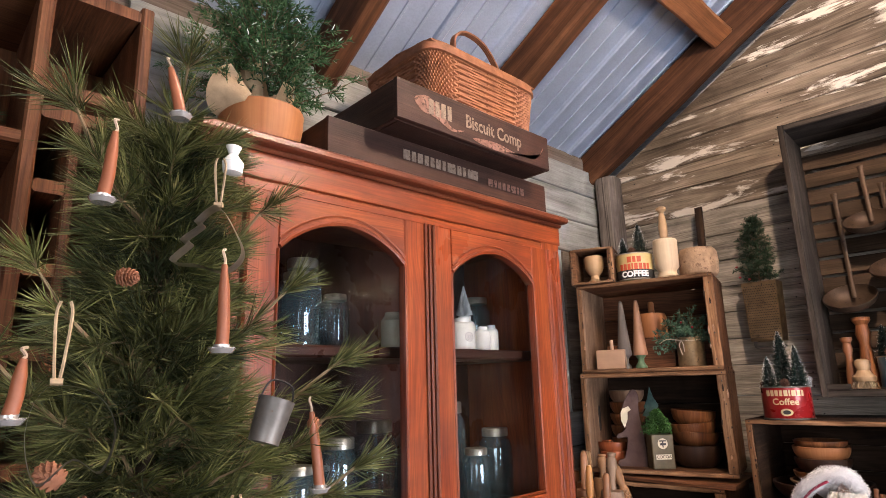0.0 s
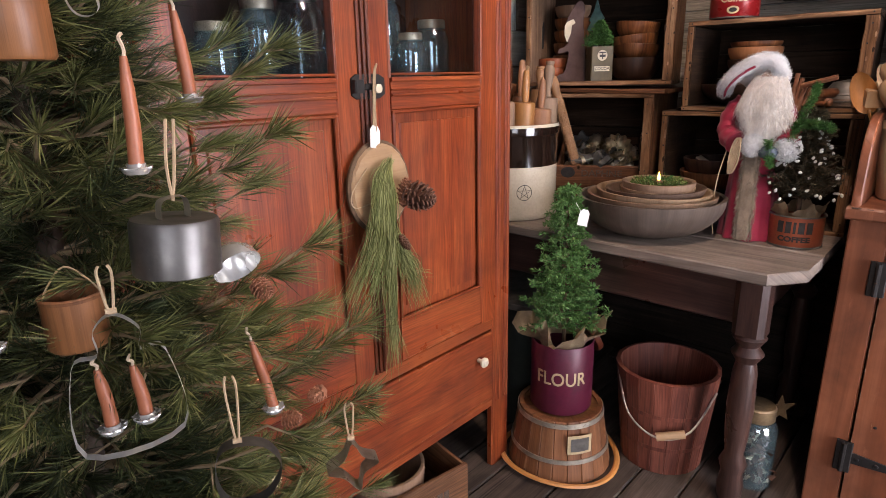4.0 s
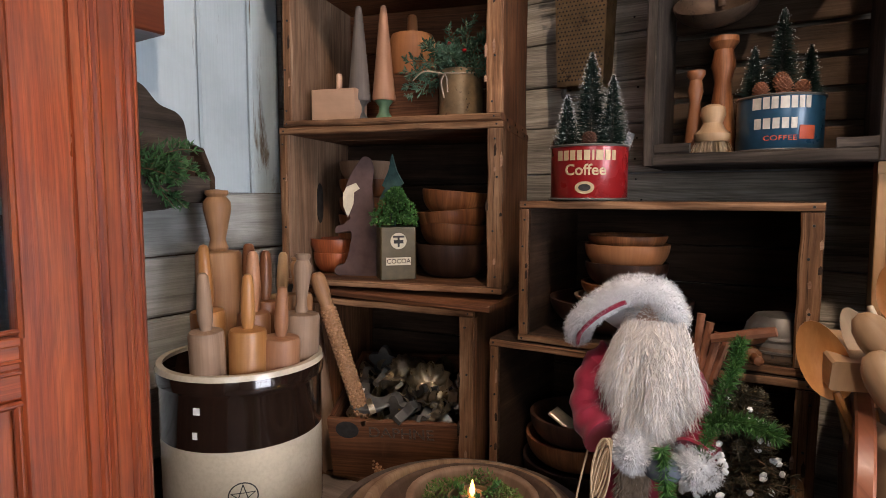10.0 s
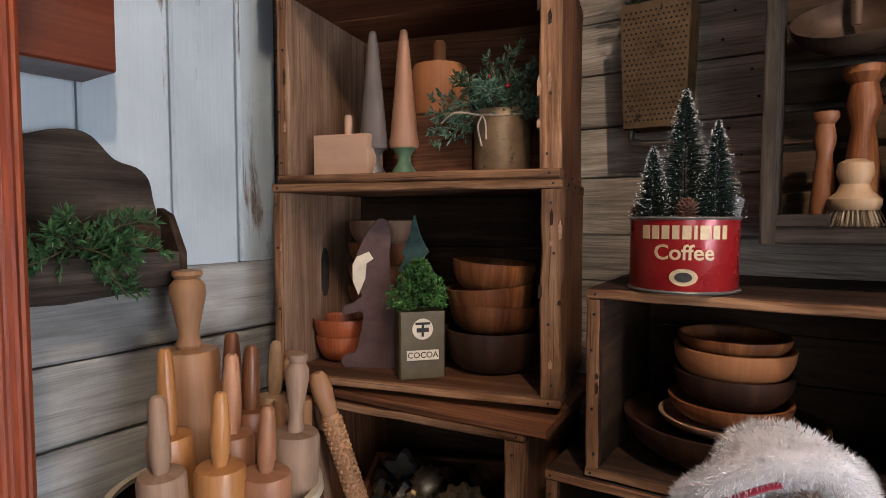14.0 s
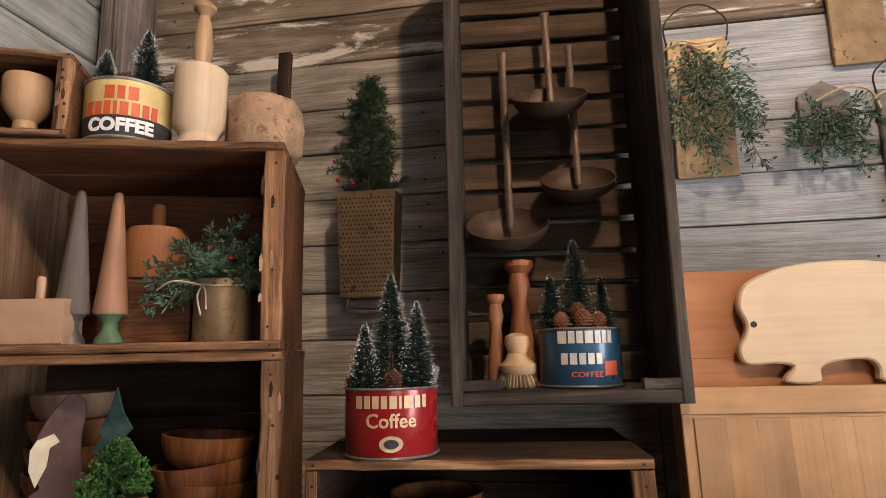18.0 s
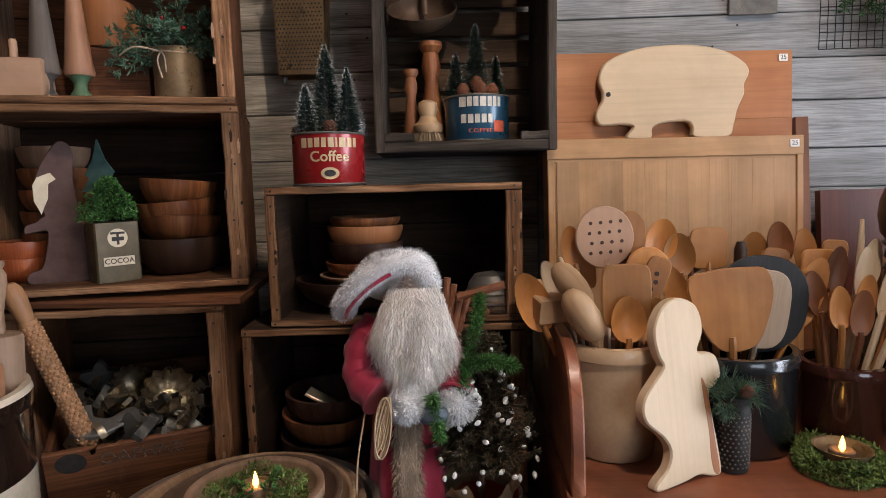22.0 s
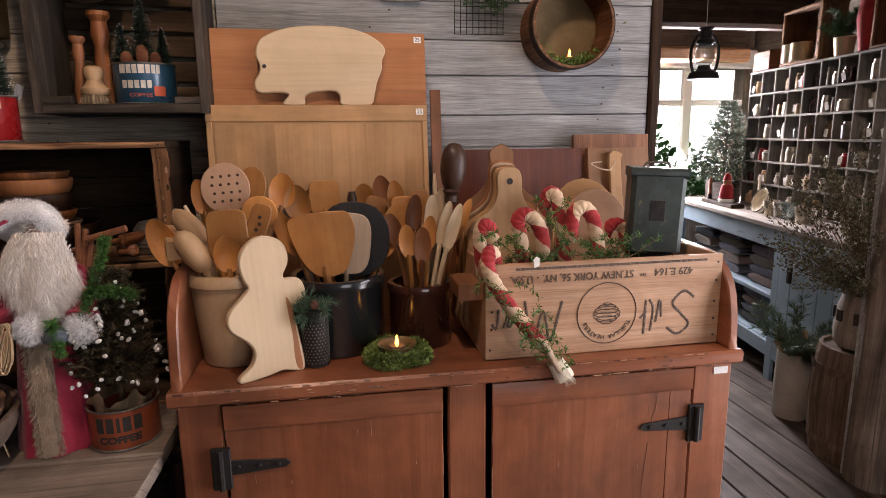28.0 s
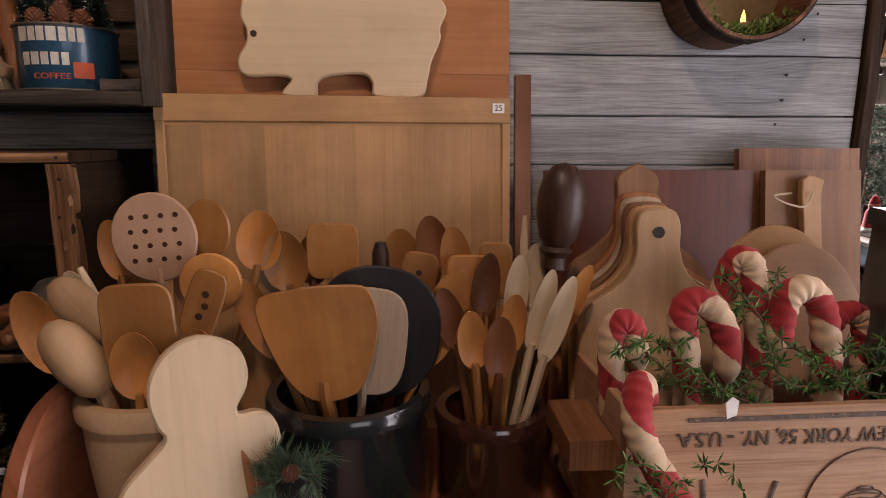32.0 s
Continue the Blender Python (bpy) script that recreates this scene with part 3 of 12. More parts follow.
W_CUP = wood("cup_orange_brown", (0.20, 0.075, 0.026), (0.29, 0.115, 0.042), (0.37, 0.16, 0.065), 0.38, 0.8, 0.2, 0.3, 0.1, spec=0.45)
W_KEG = wood("weathered_keg_stave", (0.075, 0.05, 0.035), (0.17, 0.118, 0.085), (0.27, 0.195, 0.145), 0.75, 1.0, 0.6, 0.4, 0.1, spec=0.25, crack=0.5)
W_LOG = wood("log_post", (0.075, 0.062, 0.052), (0.20, 0.168, 0.142), (0.34, 0.29, 0.245), 0.85, 0.6, 1.0, 0.45, 0.1, spec=0.15, crack=0.7, knots=0.3)
W_TUB = wood("tub_stave", (0.13, 0.048, 0.018), (0.24, 0.095, 0.038), (0.34, 0.15, 0.065), 0.45, 0.8, 0.25, 0.3, 0.12, spec=0.4, crack=0.4, knots=0.2)
W_REDBUCKET = wood("bucket_red_stain", (0.12, 0.032, 0.020), (0.215, 0.064, 0.040), (0.30, 0.10, 0.062), 0.42, 0.8, 0.3, 0.35, 0.12, spec=0.4, ring=0.3, coat=0.15)
W_BACK = wood("back_wall_board", (0.09, 0.07, 0.055), (0.18, 0.145, 0.115), (0.28, 0.235, 0.19), 0.8, 0.7, 0.5, 0.4, 0.15, spec=0.2, crack=0.5, knots=0.4)
M_ROOF = surface("galvanised_roof", (0.36, 0.45, 0.59), 0.32, 0.35, 0.25, 3.0, 0.05, spec=0.5)
M_IRON = surface("black_iron", (0.030, 0.027, 0.025), 0.6, 0.5, 0.4, 30, 0.3, ((0.10, 0.045, 0.025), 0.36))
M_TIN = surface("old_tin", (0.58, 0.52, 0.42), 0.32, 0.75, 0.45, 24, 0.15, ((0.16, 0.10, 0.06), 0.36))
M_TINDARK = surface("dark_tin", (0.17, 0.158, 0.14), 0.45, 0.5, 0.4, 25, 0.25, ((0.12, 0.06, 0.03), 0.36))
M_BRASS = surface("aged_tin_brown", (0.30, 0.205, 0.11), 0.45, 0.5, 0.4, 20, 0.2, ((0.06, 0.04, 0.025), 0.38))
M_RUST = surface("rusted_iron", (0.095, 0.060, 0.037), 0.5, 0.5, 0.4, 25, 0.25, ((0.03, 0.02, 0.015), 0.4))
M_CHROME = surface("bright_tin", (0.70, 0.685, 0.65), 0.24, 0.7, 0.12, 20, 0.02)
M_CROCKT = surface("crock_brown_glaze", (0.018, 0.010, 0.007), 0.12, 0.0, 0.3, 14, 0.04, coat=0.8)
M_CROCKW = surface("crock_cream_glaze", (0.60, 0.53, 0.40), 0.22, 0.0, 0.16, 9, 0.04, ((0.42, 0.34, 0.22), 0.30), coat=0.5)
M_STONE = surface("stoneware_tan", (0.56, 0.395, 0.235), 0.32, 0.0, 0.2, 8, 0.06, ((0.36, 0.24, 0.14), 0.30), coat=0.35)
M_BLACKC = surface("crock_black_blue_glaze", (0.016, 0.018, 0.020), 0.2, 0.0, 0.4, 12, 0.2, ((0.15, 0.10, 0.05), 0.34), coat=0.5)
M_BROWNC = surface("crock_red_brown_glaze", (0.050, 0.017, 0.012), 0.16, 0.0, 0.35, 10, 0.08, ((0.16, 0.055, 0.028), 0.25), coat=0.6)
M_PAPER = surface("paper_tag", (0.78, 0.77, 0.73), 0.8, 0, 0.06, 20, 0.05)
M_INK = surface("ink", (0.025, 0.022, 0.02), 0.7, 0, 0.2, 60, 0.0)
M_STRING = surface("jute_string", (0.45, 0.32, 0.19), 0.9, 0, 0.25, 60, 0.4, fine=500)
M_GLASS = clear_glass("jar_glass", (0.93, 0.98, 0.99), 0.06, True, 0.16, (0.44, 0.64, 0.68))
M_PANE = clear_glass("window_pane", (0.82, 0.86, 0.88), 0.05, True, 0.012)
M_RED = surface("red_can_paint", (0.30, 0.012, 0.013), 0.28, 0.15, 0.2, 14, 0.03, ((0.12, 0.02, 0.015), 0.27), coat=0.3)
M_BLUECAN = surface("blue_can_paint", (0.022, 0.085, 0.15), 0.3, 0.15, 0.25, 14, 0.03, ((0.015, 0.04, 0.07), 0.3), coat=0.3)
M_BLOCK = surface("worn_pale_print", (0.58, 0.55, 0.48), 0.5, 0, 0.3, 40, 0.02)
M_CREAM = surface("cream_paint", (0.66, 0.58, 0.42), 0.5, 0, 0.15, 30, 0.02)
M_GOLD = surface("gold_print", (0.55, 0.42, 0.24), 0.45, 0.2, 0.15, 30, 0.02)
M_ORANGE = surface("orange_print", (0.55, 0.09, 0.03), 0.5, 0, 0.15, 30, 0.02)
M_BURLAP = surface("burlap", (0.46, 0.335, 0.20), 0.95, 0, 0.3, 30, 0.7, fine=420)
M_WAX = surface("cinnamon_wax", (0.36, 0.115, 0.05), 0.42, 0, 0.2, 18, 0.05, tone=0.15)
M_WICK = surface("wick_twine", (0.55, 0.42, 0.3), 0.9, 0, 0.2, 50, 0.3)
M_CONE = surface("pine_cone_scale", (0.13, 0.055, 0.03), 0.75, 0, 0.4, 50, 0.3)
M_CONEL = surface("pine_cone_light", (0.30, 0.12, 0.06), 0.75, 0, 0.4, 50, 0.3)
M_BARK = surface("twig_bark", (0.15, 0.09, 0.05), 0.9, 0, 0.4, 40, 0.5)
M_SNOW = surface("flocking", (0.80, 0.80, 0.78), 0.9, 0, 0.05, 40, 0.2)
L_PINE = leafy("pine_needles", (0.034, 0.046, 0.013), (0.105, 0.118, 0.036), (0.22, 0.22, 0.08))
W_CUBBY = wood("pigeonhole_grey_wood", (0.13, 0.12, 0.106), (0.25, 0.236, 0.214), (0.37, 0.352, 0.325), 0.8, 1.0, 0.7, 0.35, 0.15, spec=0.2, crack=0.4)
L_SPRUCE = leafy("spruce_green", (0.018, 0.06, 0.02), (0.035, 0.11, 0.035), (0.075, 0.17, 0.06))
L_DEEP = leafy("deep_green_bristle", (0.008, 0.022, 0.016), (0.016, 0.038, 0.027), (0.03, 0.055, 0.042))
L_CEDAR = leafy("cedar_grey_green", (0.035, 0.085, 0.045), (0.075, 0.15, 0.09), (0.15, 0.24, 0.16))
L_MOSS = leafy("moss_green", (0.065, 0.115, 0.022), (0.14, 0.215, 0.045), (0.24, 0.32, 0.085))
L_FIR = leafy("fir_fresh_green", (0.018, 0.055, 0.012), (0.045, 0.12, 0.026), (0.13, 0.23, 0.065))
L_LIME = leafy("bright_green_sprig", (0.03, 0.10, 0.02), (0.06, 0.17, 0.035), (0.11, 0.25, 0.06))
L_DRYPINE = leafy("pale_pine_needles", (0.13, 0.155, 0.05), (0.28, 0.305, 0.105), (0.44, 0.44, 0.20))
L_PINET = leafy("pine_needles_tip", (0.08, 0.092, 0.025), (0.155, 0.165, 0.048), (0.27, 0.265, 0.10))
# needles near the trunk: the crown's inner shade put into a darker green
L_PINE_SHADE = leafy("pine_needles_inner_shade", (0.014, 0.022, 0.008), (0.032, 0.045, 0.015), (0.065, 0.078, 0.028))
L_FRESH = leafy("fresh_fir_green", (0.050, 0.125, 0.028), (0.105, 0.235, 0.058), (0.22, 0.39, 0.125))
# planks below table height: the shade under the table put into a near-black brown
W_BACK_SHADE = wood("lower_plank_shade", (0.018, 0.012, 0.009), (0.040, 0.028, 0.020), (0.075, 0.054, 0.040), 0.8, 0.8, 0.6, 0.45, 0.2, spec=0.2, crack=0.6, knots=0.4)
FLAME = glowing("led_flame", (1.0, 0.50, 0.08), 7.0)

# ---- structure ----
XE, YN = 2.282, 1.36          # faces of the east and north walls
EAVE, PITCH = 2.272, 0.565    # underside of the roof at the north wall, rise per metre


def roof_z(y):
    return EAVE + (1.361 - y) * PITCH if y > -0.85 else EAVE + 2.211 * PITCH - (-0.85 - y) * PITCH


YZ = Matrix(((0, 0, 1, 0), (1, 0, 0, 0), (0, 1, 0, 0), (0, 0, 0, 1)))    # plate: (x, y) -> world (y, z), thickness along +x
XZ = Matrix(((1, 0, 0, 0), (0, 0, -1, 0), (0, 1, 0, 0), (0, 0, 0, 1)))   # plate: (x, y) -> world (x, z), thickness along -y


def setting(name, bm, mt, label, cat="wall"):
    ob = part(name, bm, mt)
    return tagged(ob, label, cat, "", "structure")


bm = mesh_start()
box(bm, -2.7, 4.9, -3.2, 1.5, -0.14, -0.026)
floor = setting("floor", bm, W_FLOOR, "worn grey-brown wide plank floor", "floor")
bm = mesh_start()
plate(bm, [(-3.05, 0), (-1.93, 0), (-1.93, 2.02), (-0.984, 2.02), (-0.984, 0), (1.5, 0), (1.5, roof_z(1.5) + 0.1), (-0.85, roof_z(-0.85) + 0.1), (-3.05, roof_z(-3.05) + 0.1)],
      0.1, Matrix.Translation((XE + 0.022, 0, 0)) @ YZ)
wall_east = setting("wall_east", bm, W_GREY, "weathered grey horizontal plank wall with an open doorway")
bm = mesh_start()
box(bm, -2.65, 2.29, YN + 0.02, YN + 0.12, 0, 2.4)
wall_north = setting("wall_north", bm, W_BACK, "plank wall with peeling white upright boards above pale planks")
# walls behind the walk are unseen, drawn in so window light falls off faster
WS = (0.36, 1.62, 0.08, 1.85)     # south window
bm = mesh_start()
for a, b, c, d in ((-1.42, WS[0], 0, 2.95), (WS[1], 2.3, 0, 2.95), (WS[0], WS[1], 0, WS[2]), (WS[0], WS[1], WS[3], 2.95)):
    box(bm, a, b, -2.14, -2.02, c, d, ch=0.001)
wall_south = setting("wall_south", bm, W_BACK, "brown board wall with a window, out of view")
WW = (-1.70, -0.40, 0.85, 1.95)  # west window, unseen, added to light the cabinet fronts
bm = mesh_start()
for a, b, c, d in ((-2.14, WW[0], 0, 3.7), (WW[1], 1.5, 0, 3.7), (WW[0], WW[1], 0, WW[2]), (WW[0], WW[1], WW[3], 3.7)):
    box(bm, -1.34, -1.22, a, b, c, d, ch=0.001)
wall_west = setting("wall_west", bm, W_BACK, "brown board wall with a window, out of view")


def sash_window(name, label, m, w, h, nx=3, ny=2):
    """A window in the x-z plane of m, with its lower left corner at the origin."""
    e = tagged(new(name), label, "window", "", "structure")
    e.matrix_world = m
    for nm, r in (("jamb", (0, 0.06, 0, h)), ("jamb", (w - 0.06, w, 0, h)), ("head", (0.06, w - 0.06, h - 0.06, h)), ("sill", (0.06, w - 0.06, 0, 0.06))):
        b = mesh_start()
        box(b, r[0], r[1], -0.03, 0.03, r[2], r[3])
        part(nm, b, W_BACK, e)
    for i in range(1, nx):
        b = mesh_start()
        box(b, w * i / nx - 0.013, w * i / nx + 0.013, -0.02, 0.02, 0.06, h - 0.06)
        part("muntin", b, W_BACK, e)
    for j in range(1, ny):
        b = mesh_start()
        box(b, 0.06, w - 0.06, -0.018, 0.018, h * j / ny - 0.015, h * j / ny + 0.015)
        part("muntin", b, W_BACK, e)
    return e


sash_window("window_1", "wooden sash window out of view, with a daylight lamp", pose(WS[0], -2.0, WS[2]), WS[1] - WS[0], WS[3] - WS[2], 3, 3)
sash_window("added_west_window", "wooden sash window out of view, with a daylight lamp", pose(-1.19, WW[0], WW[2], 0, 0, 90), WW[1] - WW[0], WW[3] - WW[2])

# roof: ribbed metal sheets over rafters
bm = mesh_start()
for y0, y1 in ((1.6, -0.85), (-0.85, -3.2)):
    board(bm, (1.1, y0, roof_z(y0) + 0.155), (1.1, y1, roof_z(y1) + 0.155), 7.6, 0.01, (1, 0, 0), ch=0.002)
x = -2.6
k = 0
while x < 2.5:
    for y0, y1 in ((1.6, -0.85), (-0.85, -3.2)):
        board(bm, (x, y0, roof_z(y0) + 0.146), (x, y1, roof_z(y1) + 0.146), 0.030 if k % 3 == 0 else 0.010, 0.034 if k % 3 == 0 else 0.006, (1, 0, 0))
    x += 0.078
    k += 1
ceiling = setting("ceiling", bm, M_ROOF, "ribbed blue-grey metal roof sheets seen from below", "ceiling")
bm = mesh_start()
for i in range(17):
    box(bm, XE + 0.13, 4.75, -3.1 + 0.2 * i + 0.002, -2.902 + 0.2 * i, 2.32, 2.345)
setting("ceiling_2", bm, W_BACK, "board ceiling of the far room", "ceiling")


def rafter(x, w, d, lb):
    e = thing("rafter", lb, "rafter", x, YN, EAVE, kind="structure")
    b = mesh_start()
    for y0, y1 in ((1.5, -0.85), (-0.85, -3.0)):
        board(b, (0, y0 - YN, roof_z(y0) + 0.07 - EAVE), (0, y1 - YN, roof_z(y1) + 0.07 - EAVE), d, w, (0, 0, 1), n=9, wob=0.006)
    part("beam", b, W_RAFTER, e)
    return e


for x in (2.2, 1.47, 0.82, 0.15, -0.55, -1.3, -2.0):
    rafter(x, 0.075, 0.14, "rough-sawn brown roof rafter")
e = thing("purlin_block", "pale wooden block nailed between two rafters", "roof block", 1.86, 0.72, roof_z(0.72) + 0.03, rx=-29.5)
bm = mesh_start()
box(bm, -0.34, 0.3, -0.045, 0.045, 0.0, 0.045, n=4, wob=0.002)
part("block", bm, W_TUB, e)

# small warm lights on a cord over the doorway
e = thing("string_lights", "string of small warm fairy lights along the doorway head", "fairy lights", 2.245, -0.62, 2.06)
M_FAIRY = glowing("fairy_bulb", (1.0, 0.66, 0.34), 150.0)
cord = [Vector((0.0, -1.3 * k / 44, -0.07 * abs(math.sin(k * 0.36)) + 0.02 * math.sin(k * 1.7))) for k in range(45)]
bm = mesh_start()
sweep(bm, cord, 0.0018, 5)
part("cord", bm, M_IRON, e)
for k in range(2, 44, 3):
    bm = mesh_start()
    lathe(bm, [(0, -0.014), (0.0055, -0.006), (0.0045, 0.003), (0, 0.004)], 8, Matrix.Translation(cord[k] + Vector((-0.004, 0, -0.006))))
    part("bulb", bm, M_FAIRY, e)

# bulb and cord added out of view as the warm light's source
e = thing("added_bulb", "unseen bare bulb on a cord, added as warm light source", "lamp", 0.98, -0.02, 2.49)
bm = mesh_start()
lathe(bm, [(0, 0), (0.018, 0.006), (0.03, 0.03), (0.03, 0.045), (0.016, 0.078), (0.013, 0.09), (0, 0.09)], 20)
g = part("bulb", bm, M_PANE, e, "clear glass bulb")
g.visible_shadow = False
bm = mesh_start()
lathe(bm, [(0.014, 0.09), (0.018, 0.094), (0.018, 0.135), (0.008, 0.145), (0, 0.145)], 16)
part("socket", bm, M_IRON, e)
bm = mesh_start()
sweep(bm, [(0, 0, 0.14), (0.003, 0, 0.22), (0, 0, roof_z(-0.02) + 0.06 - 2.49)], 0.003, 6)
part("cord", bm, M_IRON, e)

# east wall planks, each its own board
ZJ = [0.0, 0.12, 0.24, 0.35, 0.45, 0.56, 0.66, 0.76, 0.865, 0.965, 1.065, 1.16, 1.262, 1.351, 1.459, 1.552, 1.652, 1.75, 1.85, 1.95, 2.056, 2.17, 2.268, 2.375, 2.48, 2.6, 2.7, 2.82, 2.93, 3.05, 3.17, 3.3]
for i in range(len(ZJ) - 1):
    z0, z1 = ZJ[i] + 0.0014, ZJ[i + 1] - 0.0014
    ya = YN if z0 < EAVE else 1.361 - (z0 - EAVE) / PITCH
    yb = YN if z1 < EAVE else 1.361 - (z1 - EAVE) / PITCH
    left = -0.984 if z1 < 2.03 else -2.2
    # north of this cut the same planks turn warmer: lamplight put into their colour
    cut = 0.215
    sections = [(left, ya, yb)] if yb < cut + 0.2 else [(left, cut - 0.001, cut - 0.001), (cut + 0.001, ya, yb)]
    for (a, b0, b1) in sections:
        if b1 - a < 0.1:
            continue
        bm = mesh_start()
        n = 10
        low = [(a + (b0 - a) * k / n, z0 + rnd.uniform(-0.0012, 0.0012)) for k in range(n + 1)]
        top = [(a + (b1 - a) * k / n, z1 + rnd.uniform(-0.0012, 0.0012)) for k in range(n, -1, -1)]
        plate(bm, low + top, 0.02, Matrix.Translation((XE + rnd.uniform(-0.002, 0.001), 0, 0)) @ YZ, ch=0.0016)
        part("plank", bm, W_GABLE if z0 > 2.0 else W_BACK_SHADE if z0 < 0.64 else (W_GREY if a < cut - 0.1 else W_GREY_WARM), wall_east)
# nail heads on the planks
bm = mesh_start()
for i in range(8, len(ZJ) - 4):
    for y in (-0.86, -0.2, 0.62, 1.2):
        for dz in (0.03, 0.075):
            yy = y + rnd.uniform(-0.03, 0.03)
            lathe(bm, [(0.0026, 0), (0.0022, 0.0012), (0, 0.0016)], 6, Matrix.Translation((XE - 0.003, yy, ZJ[i] + dz)) @ pose(0, 0, 0, 0, -90, 0))
part("nails", bm, M_IRON, wall_east, "rusty nail heads", kind="stuff")

# north wall boards
xs = [1.30, 1.437, 1.572, 1.712, 1.835, 1.92]
for a, b in zip(xs, xs[1:]):
    bm = mesh_start()
    board(bm, ((a + b) / 2, YN + 0.008, 1.306), ((a + b) / 2, YN + 0.008, 1.93), b - a - 0.004, 0.024, (1, 0, 0), n=5, wob=0.001)
    part("upright_board", bm, W_WHITE, wall_north)
for i, (z0, z1) in enumerate(zip([0, 0.2, 0.4, 0.6, 0.78, 0.92, 1.06, 1.18, 1.306], [0.2, 0.4, 0.6, 0.78, 0.92, 1.06, 1.18, 1.306])):
    bm = mesh_start()
    board(bm, (1.1, YN + 0.006, (z0 + z1) / 2), (2.28, YN + 0.006, (z0 + z1) / 2), z1 - z0 - 0.005, 0.022, (0, 0, 1), n=5, wob=0.0012)
    part("plank", bm, W_PALE if z0 > 0.7 else W_BACK_SHADE, wall_north)
for z0, z1 in ((1.31, 1.5), (1.5, 1.7), (1.7, 1.93)):
    bm = mesh_start()
    board(bm, (1.925, YN + 0.004, (z0 + z1) / 2), (2.28, YN + 0.004, (z0 + z1) / 2), z1 - z0 - 0.005, 0.02, (0, 0, 1), n=3, wob=0.001)
    part("plank", bm, W_BACK, wall_north)
for z0, z1 in ((1.933, 2.07), (2.07, 2.2), (2.2, 2.32)):
    bm = mesh_start()
    board(bm, (0.3, YN + 0.004, (z0 + z1) / 2), (2.2, YN + 0.004, (z0 + z1) / 2), z1 - z0 - 0.005, 0.02, (0, 0, 1), n=6, wob=0.001)
    part("plank", bm, W_PALE, wall_north)
e = thing("corner_post", "rough dark wooden post in the wall corner", "post", 2.225, 1.30, 0, kind="structure")
bm = mesh_start()
box(bm, -0.05, 0.05, -0.045, 0.045, 0, 2.28, n=8, wob=0.003)
part("post", bm, W_LOG, e)

# floor planks along x
y = -3.1
i = 0
while y < 1.45:
    w = 0.15 + 0.02 * ((i * 7) % 3 - 1)
    c = -2.6
    while c < 4.7:
        ln = 2.4 if (i % 2 or c > -2.5) else 1.3
        bm = mesh_start()
        board(bm, (c + 0.0015, y + w / 2, -0.013), (min(c + ln, 4.75) - 0.0015, y + w / 2, -0.013), w - 0.004, 0.026, (0, 1, 0), n=3, wob=0.0008)
        part("floorboard", bm, W_FLOOR, floor)
        c += ln
    y += w
    i += 1
# doorway posts
for py, lb in ((-1.001, "rough dark door post at the end of the plank wall"), (-1.99, "weathered round log post beside the doorway")):
    e = thing("door_post", lb, "post", 2.33, py, 0, kind="structure")
    bm = mesh_start()
    if py > -1.5:
        box(bm, -0.06, 0.06, -0.0155, 0.0155, 0, 2.04, n=16, wob=0.003)
        part("post", bm, W_CRATED, e)
    else:
        lathe(bm, [(0.085, 0), (0.083, 0.4), (0.08, 0.9), (0.079, 1.4), (0.076, 2.04)], 18, wob=0.03)
        part("post", bm, W_LOG, e)

